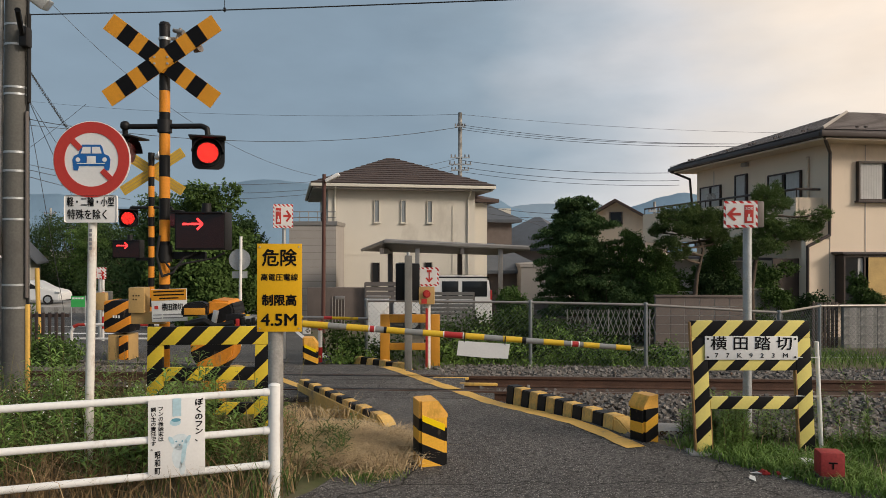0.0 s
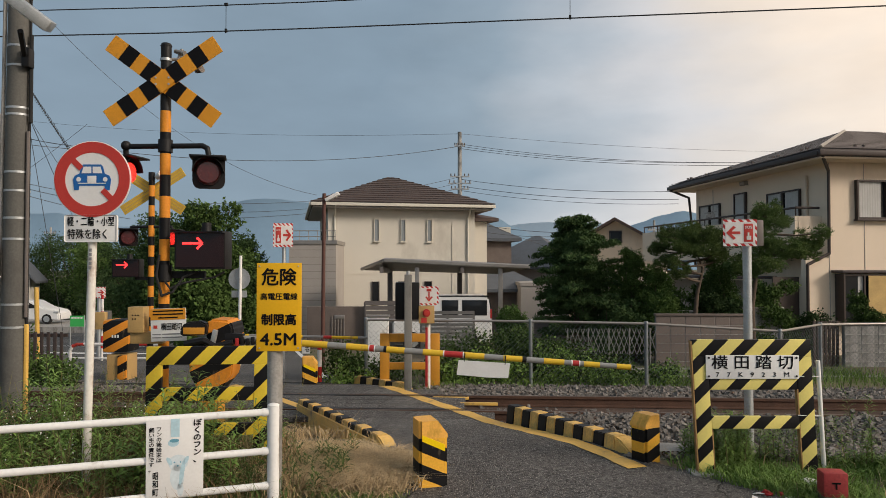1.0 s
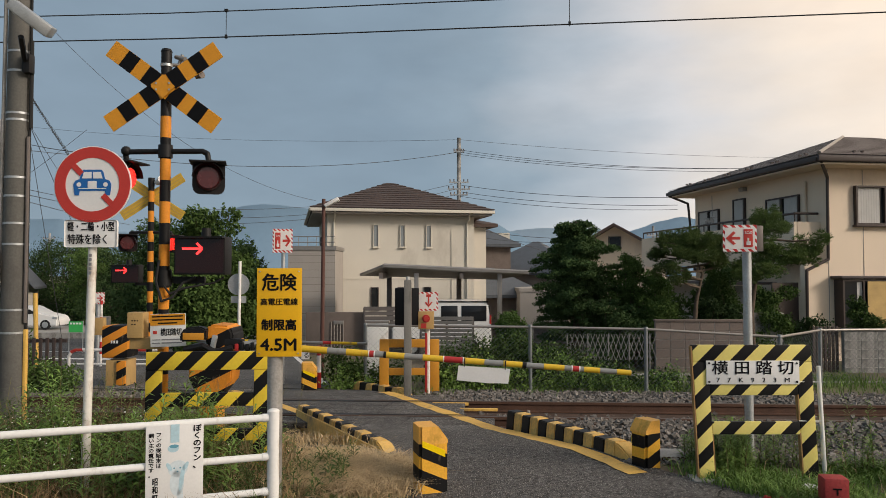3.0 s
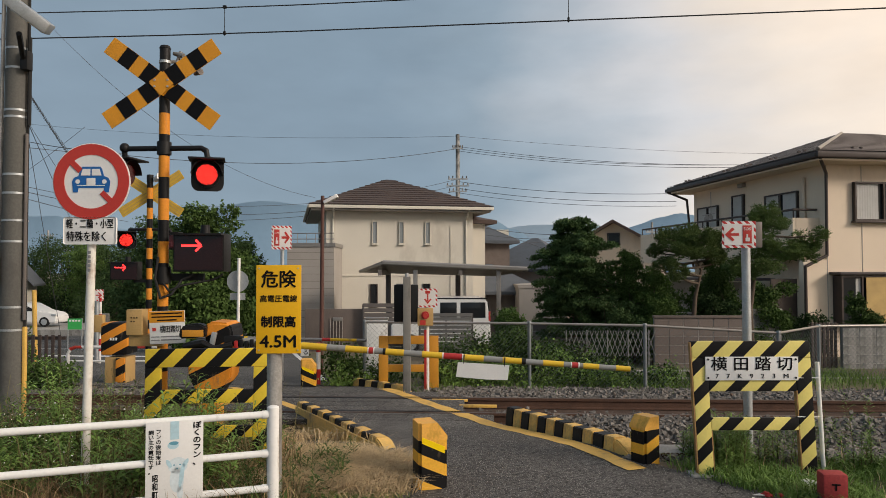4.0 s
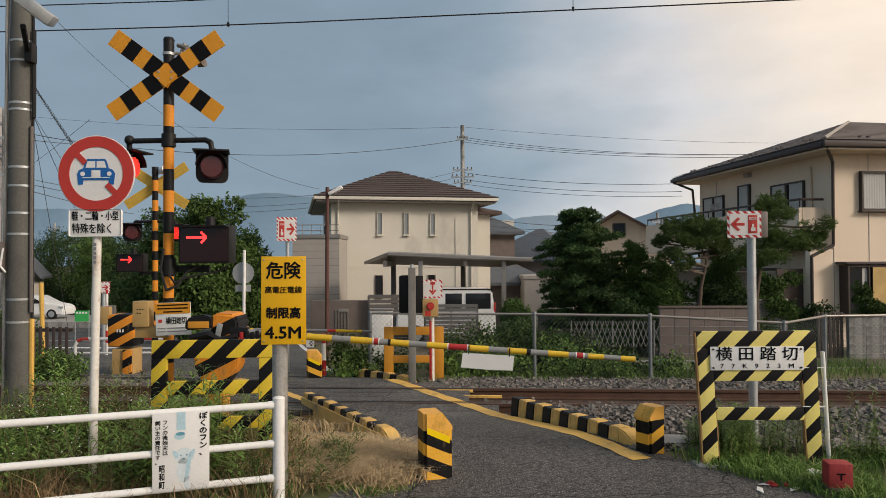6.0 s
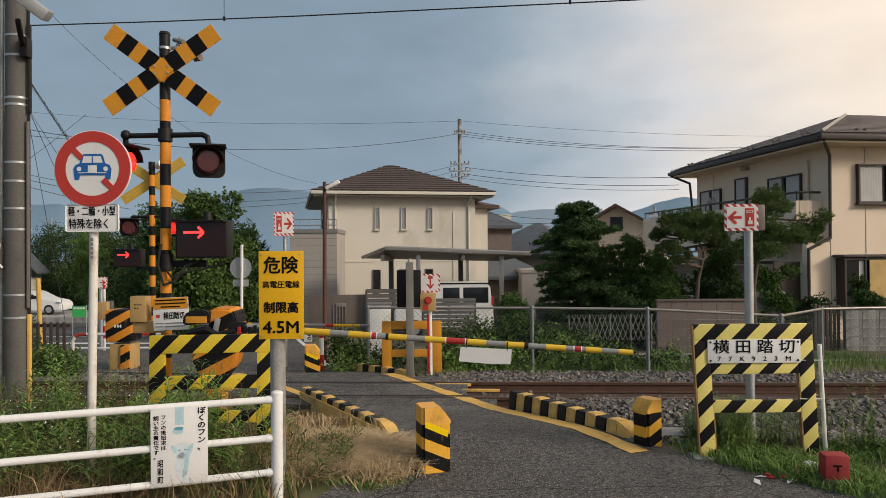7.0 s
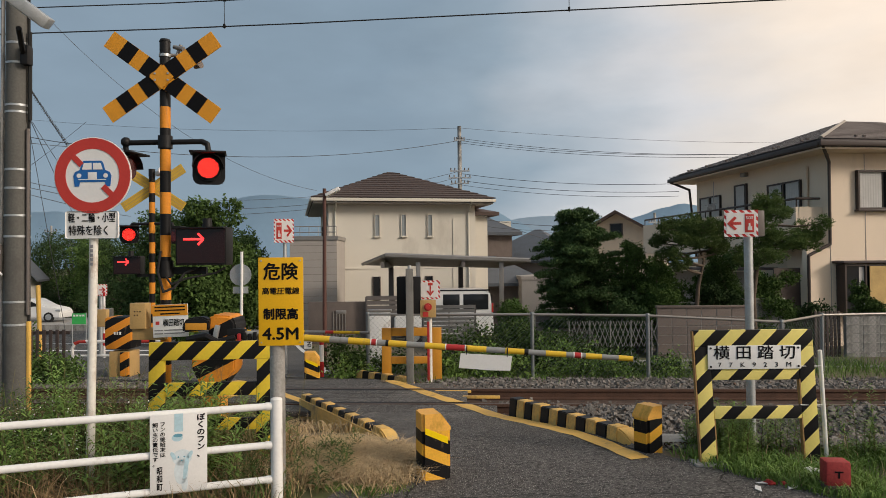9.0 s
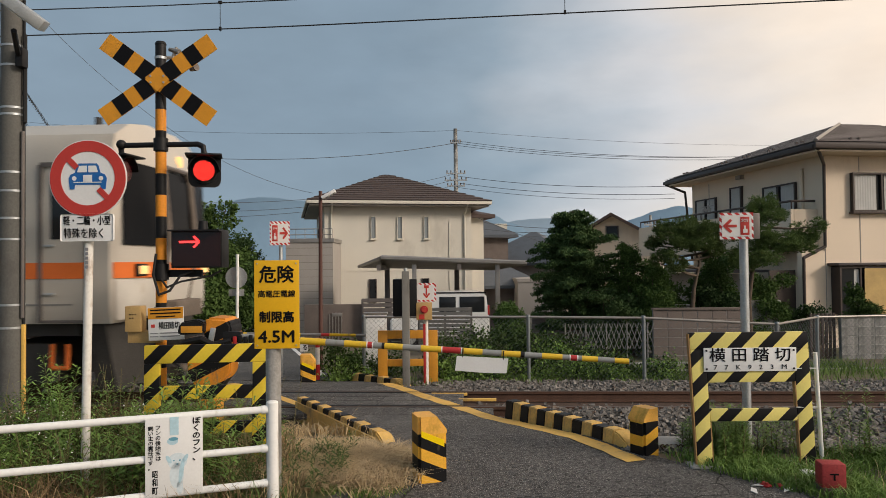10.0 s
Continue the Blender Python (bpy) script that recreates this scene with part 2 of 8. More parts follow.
M = dict(
    asphalt=asphalt("asphalt", (0.076, 0.072, 0.069), (0.36, 0.35, 0.32), True),
    asphalt_old=asphalt("asphalt_old", (0.085, 0.083, 0.08), (0.18, 0.17, 0.16), False),
    soil=mat("soil", (0.13, 0.105, 0.07), 0.95, var=0.45, scale=0.9, fine=14, bump=0.9, dirt=(0.10, 0.12, 0.045), dirt_amt=0.5),
    # bed darker than the stones on it: shade of their gaps in its colour
    ballast_bed=mat("ballast_bed", (0.06, 0.053, 0.047), 0.95, var=0.5, scale=5, fine=30, bump=1.0),
    stone=mat("ballast_stone", (0.145, 0.134, 0.122), 0.9, var=0.45, scale=14, fine=60, bump=0.4, rand=1.0, dirt=(0.16, 0.09, 0.055), dirt_amt=0.15),
    rust=mat("rail_rust", (0.085, 0.045, 0.03), 0.8, var=0.35, scale=5, fine=60, bump=0.4),
    railtop=mat("rail_worn_top", (0.11, 0.08, 0.065), 0.5, metal=0.4, var=0.2, scale=4, fine=80, bump=0.05),
    sleeper=mat("stained_sleeper", (0.10, 0.075, 0.058), 0.9, var=0.3, scale=4, fine=40, bump=0.4),
    concrete=mat("concrete", (0.34, 0.33, 0.31), 0.85, var=0.25, scale=3, fine=50, bump=0.3, dirt=(0.14, 0.13, 0.115), dirt_amt=0.35),
    block=mat("concrete_block", (0.40, 0.39, 0.37), 0.9, var=0.25, scale=2.5, fine=60, bump=0.4, dirt=(0.10, 0.10, 0.095), dirt_amt=0.5, rand=0.2),
    block_dark=mat("brown_block", (0.16, 0.13, 0.115), 0.9, var=0.25, scale=2.5, fine=60, bump=0.35, rand=0.25),
    pole=mat("pole_concrete", (0.115, 0.112, 0.102), 0.8, var=0.2, scale=2.5, fine=40, bump=0.2, dirt=(0.08, 0.075, 0.07), dirt_amt=0.3),
    galv=mat("galvanised_steel", (0.45, 0.47, 0.48), 0.45, metal=0.6, var=0.2, scale=9, fine=60, bump=0.06),
    white=mat("white_paint", (0.78, 0.78, 0.76), 0.42, var=0.07, scale=3, fine=40, bump=0.05, dirt=(0.30, 0.19, 0.11), dirt_amt=0.12),
    white_rusty=mat("white_paint_rusty", (0.70, 0.68, 0.63), 0.5, var=0.1, scale=5, fine=40, bump=0.1, dirt=(0.26, 0.14, 0.075), dirt_amt=0.40),
    plate=mat("sign_white", (0.74, 0.74, 0.73), 0.45, var=0.05, scale=6, fine=60, bump=0.03),
    sign_yellow=mat("sign_yellow", (0.80, 0.44, 0.01), 0.42, var=0.06, scale=4, fine=60, bump=0.03),
    sign_red=mat("sign_red", (0.48, 0.045, 0.035), 0.45, var=0.08, scale=5, bump=0.03),
    sign_blue=mat("sign_blue", (0.015, 0.12, 0.38), 0.45, var=0.08, bump=0.03),
    ink=mat("black_ink", (0.007, 0.007, 0.008), 0.5, spec=0.1, var=0.15, bump=0.02),
    grey_ink=mat("grey_ink", (0.22, 0.22, 0.23), 0.6, var=0.15, bump=0.02),
    black=mat("black_paint", (0.011, 0.011, 0.012), 0.5, spec=0.25, var=0.3, scale=6, bump=0.1),
    orange=mat("orange_paint", (0.60, 0.27, 0.03), 0.5, var=0.15, scale=5, bump=0.08, dirt=(0.25, 0.13, 0.05), dirt_amt=0.15),
    yellow=mat("yellow_paint", (0.70, 0.43, 0.10), 0.6, var=0.18, scale=5, bump=0.12, dirt=(0.25, 0.17, 0.09), dirt_amt=0.3),
    tan=mat("tan_enamel", (0.46, 0.30, 0.12), 0.5, var=0.12, scale=5, bump=0.08, dirt=(0.22, 0.15, 0.08), dirt_amt=0.2),
    red=mat("red_paint", (0.42, 0.03, 0.03), 0.5, var=0.2, scale=6, bump=0.1),
    green_sign=mat("green_banner", (0.05, 0.42, 0.10), 0.6, var=0.1, bump=0.05),
    cream=mat("cream_plaster", (0.64, 0.60, 0.52), 0.9, var=0.06, scale=0.7, fine=120, bump=0.25, dirt=(0.54, 0.50, 0.43), dirt_amt=0.10),
    beige=mat("beige_siding", (0.77, 0.64, 0.50), 0.85, var=0.06, scale=0.6, fine=90, bump=0.2, dirt=(0.64, 0.53, 0.42), dirt_amt=0.15),
    tilewall=mat("grey_tile_wall", (0.36, 0.33, 0.30), 0.8, var=0.12, scale=1.5, fine=40, bump=0.3),
    roof=mat("brown_roof_tile", (0.080, 0.054, 0.046), 0.65, var=0.25, scale=2, fine=30, bump=0.3, rand=0.25),
    slate=mat("dark_slate_roof", (0.075, 0.060, 0.060), 0.55, var=0.25, scale=2, fine=40, bump=0.3, rand=0.25),
    greyroof=mat("grey_roof_tile", (0.085, 0.095, 0.11), 0.7, var=0.25, scale=2, fine=30, bump=0.3, rand=0.2),
    brown=mat("brown_metal", (0.055, 0.04, 0.035), 0.45, var=0.2, scale=4, bump=0.05),
    rustpole=mat("brown_painted_pole", (0.10, 0.045, 0.035), 0.6, var=0.2, scale=5, bump=0.1),
    alu=mat("grey_aluminium", (0.30, 0.28, 0.26), 0.4, metal=0.5, var=0.1, scale=3, bump=0.03),
    alu_dark=mat("taupe_aluminium", (0.17, 0.15, 0.14), 0.5, metal=0.3, var=0.12, scale=3, bump=0.03),
    car=mat("white_car_paint", (0.78, 0.78, 0.77), 0.2, var=0.03, scale=2, bump=0.0, spec=0.7),
    glass_dark=mat("dark_window_glass", (0.02, 0.022, 0.025), 0.08, var=0.2, scale=1.0, bump=0.0, spec=0.3),
    windscreen=mat("train_windscreen", (0.012, 0.013, 0.015), 0.2, var=0.2, scale=1.0, bump=0.0, spec=0.03),
    curtain=mat("curtain", (0.50, 0.49, 0.47), 0.9, var=0.15, scale=3, bump=0.2),
    blind=mat("reed_blind", (0.52, 0.36, 0.15), 0.85, var=0.25, scale=3, fine=80, bump=0.5),
    rubber=mat("tyre_rubber", (0.02, 0.02, 0.02), 0.85, bump=0.1),
    bark=mat("bark", (0.10, 0.075, 0.055), 0.95, var=0.4, scale=8, fine=50, bump=0.8),
    steel_train=mat("train_steel", (0.54, 0.50, 0.44), 0.36, metal=0.12, var=0.06, scale=1.5, bump=0.03, dirt=(0.40, 0.36, 0.30), dirt_amt=0.2),
    train_orange=mat("train_orange", (0.70, 0.16, 0.03), 0.4, var=0.06, bump=0.02),
    train_white=mat("train_front_white", (0.58, 0.55, 0.50), 0.35, var=0.06, bump=0.03, dirt=(0.45, 0.40, 0.33), dirt_amt=0.2),
    underframe=mat("underframe_grey", (0.045, 0.043, 0.04), 0.8, var=0.4, scale=4, bump=0.3),
    led_dark=mat("unlit_lens", (0.07, 0.008, 0.008), 0.25, var=0.2, scale=20, bump=0.05, spec=0.6),
    led=mat("lit_red_leds", (1.0, 0.035, 0.022), 0.4, var=0.05, bump=0.0, emit=2.6),
    led_base=mat("lit_red_base", (0.35, 0.006, 0.004), 0.4, var=0.05, bump=0.0, emit=0.5),
    headlamp=mat("headlamp_glow", (0.9, 0.55, 0.22), 0.3, var=0.05, bump=0.0, emit=0.5),
    # distance haze is mixed straight into both ridge colours
    mountain_far=mat("haze_painted_far_mountain", (0.27, 0.36, 0.45), 1.0, var=0.04, scale=0.01, fine=0.05, bump=0.0, spec=0.0),
    mountain=mat("haze_painted_mountain", (0.195, 0.295, 0.395), 1.0, var=0.05, scale=0.01, fine=0.05, bump=0.0, spec=0.0),
    gate_paint=stripes("tiger_gate", PALE, BLK, (1, 0, -1), 0.262, 0.30, 0.52, var=0.06, wear=0),
    gate_paint_old=stripes("tiger_gate_deep", (0.74, 0.54, 0.05), BLK, (1, 0, -1), 0.262, 0.1, 0.5, var=0.08, wear=0),
    boll_paint=stripes("tiger_bollard", (0.78, 0.42, 0.05), BLK, (0.45, 0, 1), 0.205, 0.27, 0.46, wear=0.04),
    boom_paint=stripes("boom_paint", (0.68, 0.44, 0.03), (0.23, 0.23, 0.23), (1, 0, 0), 1.0, 0.2, 0.52, wear=0.1),
    machine_paint=stripes("tiger_machine", ORA, BLK, (0.5, 0, -1), 0.30, 0.0, 0.5, wear=0.1),
    redwhite=stripes("red_white_bands", (0.75, 0.74, 0.72), (0.45, 0.03, 0.03), (0, 0, 1), 0.6, 0.0, 0.5, wear=0.1),
    redwhite_diag=stripes("red_white_edge", (0.75, 0.74, 0.73), (0.50, 0.04, 0.04), (1, 0, 1), 0.075, 0.0, 0.5, wear=0.0),
)
LEAF = dict(
    dark=mat("leaf_dark_green", (0.048, 0.082, 0.030), 0.82, var=0.3, scale=0.8, fine=9, bump=0.0, rand=0.6, spec=0.08),
    mid=mat("leaf_green", (0.070, 0.118, 0.032), 0.82, var=0.3, scale=0.8, fine=9, bump=0.0, rand=0.6, spec=0.08),
    pine=mat("pine_needles", (0.105, 0.155, 0.045), 0.7, var=0.3, scale=1.2, fine=9, bump=0.0, rand=0.6, spec=0.15),
    fresh=mat("fresh_grass", (0.145, 0.235, 0.055), 0.6, var=0.3, scale=1.5, fine=9, bump=0.0, rand=0.6, spec=0.15),
    dry=mat("dry_grass", (0.56, 0.42, 0.24), 0.85, var=0.25, scale=2.0, fine=9, bump=0.0, rand=0.45),
    brown=mat("brown_dead_grass", (0.21, 0.145, 0.075), 0.85, var=0.3, scale=2.0, fine=9, bump=0.0, rand=0.6, spec=0.1),
    weed=mat("weed_stem", (0.12, 0.11, 0.045), 0.8, var=0.3, scale=2.0, fine=9, bump=0.0, rand=0.5),
)


# ---- builders ----
def bm_new():
    return bmesh.new()


def box(bm, c, s, turn=None, bevel=0.0):
    """A box of size s centred at c; turn: a rotation matrix; bevel: rounded edges."""
    m = Matrix.Translation(c)
    if turn is not None:
        m = m @ turn.to_4x4()
    r = bmesh.ops.create_cube(bm, size=1.0, matrix=m @ Matrix.Diagonal((*s, 1)))
    if bevel:
        edges = {e for v in r["verts"] for e in v.link_edges}
        bmesh.ops.bevel(bm, geom=list(edges), offset=bevel, segments=2, affect="EDGES", profile=0.6)
    return bm


def rod(bm, a, b, r0, r1=None, n=12):
    """A round bar from a to b, tapering from r0 to r1."""
    a, b = Vector(a), Vector(b)
    d = b - a
    m = Matrix.Translation((a + b) / 2) @ d.to_track_quat("Z", "Y").to_matrix().to_4x4()
    bmesh.ops.create_cone(bm, cap_ends=True, segments=n, radius1=r0, radius2=r0 if r1 is None else r1, depth=d.length, matrix=m)
    return bm


def tube(bm, pts, r, n=10):
    """A bent pipe through pts."""
    for a, b in zip(pts, pts[1:]):
        rod(bm, a, b, r, r, n)
    for p in pts[1:-1]:
        bmesh.ops.create_uvsphere(bm, u_segments=n, v_segments=6, radius=r, matrix=Matrix.Translation(p))
    return bm


def wire(bm, pts, r, n=5):
    """A thin continuous line through pts."""
    rings = []
    for i, p in enumerate(pts):
        d = (Vector(pts[min(i + 1, len(pts) - 1)]) - Vector(pts[max(i - 1, 0)])).normalized()
        e = d.cross(Vector((0, 0, 1)) if abs(d.z) < 0.9 else Vector((1, 0, 0))).normalized()
        f = d.cross(e)
        rings.append([bm.verts.new(Vector(p) + e * r * math.cos(2 * math.pi * k / n) + f * r * math.sin(2 * math.pi * k / n)) for k in range(n)])
    for a, b in zip(rings, rings[1:]):
        for k in range(n):
            bm.faces.new((a[k], a[(k + 1) % n], b[(k + 1) % n], b[k]))
    bm.faces.new(rings[0][::-1])
    bm.faces.new(rings[-1])
    return bm


def prism(bm, outline, y0, y1, turn=None, axis="y"):
    """A plate of the outline (x, z), from y0 to y1; axis z: outline (x, y) from z0 to z1."""
    def at(p, q):
        v = Vector((p[0], q, p[1])) if axis == "y" else Vector((p[0], p[1], q)) if axis == "z" else Vector((q, p[0], p[1]))
        return turn @ v if turn is not None else v
    a = [bm.verts.new(at(p, y0)) for p in outline]
    b = [bm.verts.new(at(p, y1)) for p in outline]
    n = len(a)
    fs = [bm.faces.new(a), bm.faces.new(b[::-1])]
    fs += [bm.faces.new((a[i], b[i], b[(i + 1) % n], a[(i + 1) % n])) for i in range(n)]
    bmesh.ops.recalc_face_normals(bm, faces=fs)
    return bm


def disc(bm, c, r, y0, y1, n=40, rin=0.0):
    """A round plate facing -y, or a ring."""
    if not rin:
        return rod(bm, (c[0], y1, c[1]), (c[0], y0, c[1]), r, r, n)
    loops = [[bm.verts.new((c[0] + q * math.cos(2 * math.pi * i / n), y, c[1] + q * math.sin(2 * math.pi * i / n))) for i in range(n)] for q, y in ((r, y0), (r, y1), (rin, y1), (rin, y0))]
    fs = [bm.faces.new((a[i], a[(i + 1) % n], b[(i + 1) % n], b[i])) for a, b in zip(loops, loops[1:] + loops[:1]) for i in range(n)]
    bmesh.ops.recalc_face_normals(bm, faces=fs)
    return bm


def mesh_of(name, bm, material, smooth=False):
    me = bpy.data.meshes.new(name)
    bm.to_mesh(me)
    bm.free()
    me.materials.append(material)
    if smooth:
        me.polygons.foreach_set("use_smooth", [True] * len(me.polygons))
        me.set_sharp_from_angle(angle=radians(40))
    return me


def part(name, bm, material, parent=None, label="", at=None, smooth=True):
    """Links a bmesh as one mesh object under a thing or a part."""
    ob = new(name, mesh_of(name, bm, material, smooth))
    ob.parent = parent
    if at is not None:
        ob.matrix_basis = at
    if label:
        ob["label"] = label
    return ob


def thing(name, m, label, category, group="", kind=""):
    """An Empty at a thing's base, to hold its parts."""
    ob = new(name)
    ob.empty_display_size = 0.1
    ob.matrix_basis = m
    return tagged(ob, label, category, group, kind)


def solid(name, bm, material, m=None, label="", category="", group="", kind="", smooth=True):
    ob = part(name, bm, material, None, "", m, smooth)
    return tagged(ob, label, category, group, kind)


def raw(name, verts, faces, material, smooth=False):
    me = bpy.data.meshes.new(name)
    me.from_pydata(verts, [], faces)
    me.materials.append(material)
    if smooth:
        me.polygons.foreach_set("use_smooth", [True] * len(me.polygons))
    return me


def letters(name, text, size, material, parent, at, label="", thick=0.0015, vertical=False, pitch=1.0, bold=0.0, width=None, height=None):
    """Writing as a thin raised mesh, facing -y, centred at its place."""
    cu = bpy.data.curves.new(name, "FONT")
    cu.body = "\n".join(text) if vertical else text
    cu.size, cu.extrude = size, thick
    cu.align_x, cu.align_y = "CENTER", "CENTER"
    cu.space_line = pitch if vertical else 1.0
    cu.space_character = 1.0 if vertical else pitch
    cu.resolution_u = 2
    tmp = bpy.data.objects.new("tmp", cu)
    scene.collection.objects.link(tmp)
    bpy.context.view_layer.update()
    me = bpy.data.meshes.new_from_object(tmp.evaluated_get(bpy.context.evaluated_depsgraph_get()))
    bpy.data.objects.remove(tmp)
    xs = [v.co.x for v in me.vertices]
    if width and xs:
        k = width / (max(xs) - min(xs))
        me.transform(Matrix.Diagonal((k, 1, 1, 1)))
    ys = [v.co.y for v in me.vertices]
    if height and ys:
        k = height / (max(ys) - min(ys))
        me.transform(Matrix.Translation((0, -k * (max(ys) + min(ys)) / 2, 0)) @ Matrix.Diagonal((1, k, 1, 1)))
    if bold:
        bm = bm_new()
        for dx, dy, dz in ((0, 0, 0), (bold, 0, 0.0002), (-bold, 0, 0.0004), (0, bold, 0.0006), (0, -bold, 0.0008)):
            k = len(bm.verts)
            bm.from_mesh(me)
            bm.verts.ensure_lookup_table()
            bmesh.ops.translate(bm, vec=(dx, dy, dz), verts=bm.verts[k:])
        bm.to_mesh(me)
        bm.free()
    me.materials.clear()
    me.materials.append(material)
    ob = new(name, me)
    ob.parent = parent
    ob.matrix_basis = at @ pose(0, 0, 0, 90)
    if label:
        ob["label"] = label
    return ob


RNG = np.random.default_rng(7)


def leaf_mesh(name, centres, size, material, aspect=1.8, up=0.3):
    """Many small bent leaves, two triangles each, at the given centres."""
    n = len(centres)
    d = RNG.normal(size=(n, 3))
    d[:, 2] += up
    d /= np.linalg.norm(d, axis=1)[:, None]
    e = np.cross(d, RNG.normal(size=(n, 3)))
    e /= np.linalg.norm(e, axis=1)[:, None]
    s = (size * RNG.uniform(0.6, 1.3, n))[:, None]
    a, b = centres - d * s * 0.5 * aspect, centres + d * s * 0.5 * aspect
    c, f = centres - e * s * 0.5, centres + e * s * 0.5
    v = np.stack([a, c, b, f], 1).reshape(-1, 3)
    i = np.arange(n)[:, None] * 4
    faces = np.concatenate([i + [0, 1, 2], i + [0, 2, 3]])
    return raw(name, v.tolist(), faces.tolist(), material)


def cloud(blobs, count, shell=0.55):
    """Points through ellipsoids (x, y, z, rx, ry, rz), denser to their outside, gathered in small clumps."""
    vol = np.array([b[3] * b[4] * b[5] for b in blobs]) ** 0.7
    which = RNG.choice(len(blobs), size=count // 10 + 1, p=vol / vol.sum())
    bl = np.array(blobs)[which]
    d = RNG.normal(size=(len(which), 3))
    d /= np.linalg.norm(d, axis=1)[:, None]
    r = shell + (1.0 - shell) * RNG.random(len(which)) ** 0.8
    r *= np.where(RNG.random(len(which)) < 0.22, RNG.uniform(1.0, 1.45, len(which)), 1.0)
    clump = bl[:, :3] + d * r[:, None] * bl[:, 3:]
    p = np.repeat(clump, 10, 0)
    spread = np.repeat(bl[:, 3:].mean(1) * 0.14, 10)[:, None]
    return p + RNG.normal(size=p.shape) * spread


def limbs(bm, base, blobs, r, lean=(0, 0), fork=0.45, top=None):
    """A tapered trunk that forks to the blobs' hearts."""
    base = Vector(base)
    hi = max(b[2] for b in blobs)
    cx, cy = sum(b[0] for b in blobs) / len(blobs), sum(b[1] for b in blobs) / len(blobs)
    mid = base.lerp(Vector((cx, cy, hi)), fork) + Vector((lean[0], lean[1], 0))
    rod(bm, base, mid, r, r * 0.72, 10)
    for b in blobs:
        t = Vector(b[:3])
        k = mid.lerp(t, 0.5) + Vector((RNG.normal() * 0.1, RNG.normal() * 0.1, 0.08))
        rod(bm, mid, k, r * 0.5, r * 0.32, 7)
        rod(bm, k, t, r * 0.32, r * 0.1, 6)
    return bm


def tree(name, base, blobs, count, size, leaf, label, r=0.12, category="tree", fork=0.45, shell=0.5, group="", lean=(0, 0)):
    t = thing(name, Matrix.Translation(base), label, category, group)
    part("trunk", limbs(bm_new(), (0, 0, -0.1), blobs, r, lean, fork), M["bark"], t)
    ob = new("crown", leaf_mesh("crown", cloud(blobs, count, shell), size, leaf))
    ob.parent = t
    return t


# ---- ground, track bed, roads ----
SLOPE = -0.063


def track_y(x):
    return 10.0 + SLOPE * (x - 2)


TRACK = Matrix.Translation((0, track_y(0), 0)) @ Matrix.Rotation(math.atan(SLOPE), 4, "Z")
RAIL_Z = -0.12


def ground_z(x, y):
    """Level on the near side, sunk under the ballast, falling away gently behind the far fence."""
    d = y - track_y(x)
    k = min(1.0, max(0.0, (x - 1.0) / 0.8))
    far = -2.8 - 0.6 * k
    if d < far:
        return 0.0
    if d < -1.4:
        return -0.30 * (d - far) / (-1.4 - far)
    if d < 1.6:
        return -0.30
    z = -0.30 - 0.012 * (d - 1.6)
    return z - 0.052 * max(0, y - 14.5) if y < 60 else -0.30 - 0.012 * 48 - 0.052 * 45.5


def make_ground():
    xs = [-900, -300, -120, -60, -40, -30, -22, -16] + [-12 + 0.5 * i for i in range(57)] + [18, 22, 28, 36, 50, 80, 150, 400, 900]
    ys = [-400, -80, -30, -12, -6, -3, 0, 1.5, 3, 4, 5] + [5.5 + 0.25 * i for i in range(42)] + [16.5 + i for i in range(20)] + [40, 46, 52, 60, 80, 120, 250, 600, 1500]
    v = [(x, y, ground_z(x, y)) for y in ys for x in xs]
    n = len(xs)
    f = [(j * n + i, j * n + i + 1, (j + 1) * n + i + 1, (j + 1) * n + i) for j in range(len(ys) - 1) for i in range(n - 1)]
    ob = new("ground", raw("ground", v, f, M["soil"], True))
    tagged(ob, "bare soil and weeds on both sides of the track", "ground", kind="structure")


make_ground()


def road_z(x, y):
    d = y - track_y(x)
    if abs(d) < 1.25:
        return RAIL_Z - 0.01
    if d < 0:
        return 0.0 if d < -2.75 else (RAIL_Z - 0.01) * (d + 2.75) / 1.50
    return max(ground_z(x, y) + 0.012, RAIL_Z - 0.01 - 0.12 * (d - 1.25))


def pave(name, rows, material, label, lift=0.006, n=8):
    """A road sheet over rows (y, left x, right x), following the ground."""
    bm = bm_new()
    grid = [[bm.verts.new((a + (b - a) * i / n, y, road_z(a + (b - a) * i / n, y) + lift)) for i in range(n + 1)] for y, a, b in rows]
    for r, s in zip(grid, grid[1:]):
        for i in range(n):
            bm.faces.new((r[i], r[i + 1], s[i + 1], s[i]))
    edge = bmesh.ops.extrude_face_region(bm, geom=bm.faces[:])
    bmesh.ops.translate(bm, vec=(0, 0, -0.10), verts=[g for g in edge["geom"] if isinstance(g, bmesh.types.BMVert)])
    bmesh.ops.recalc_face_normals(bm, faces=bm.faces[:])
    return solid(name, bm, material, None, label, "road", kind="structure")


def lerp_rows(keys, step):
    out = []
    for (y0, a0, b0), (y1, a1, b1) in zip(keys, keys[1:]):
        k = max(1, round((y1 - y0) / step))
        out += [(y0 + (y1 - y0) * i / k, a0 + (a1 - a0) * i / k, b0 + (b1 - b0) * i / k) for i in range(k)]
    return out + [keys[-1]]


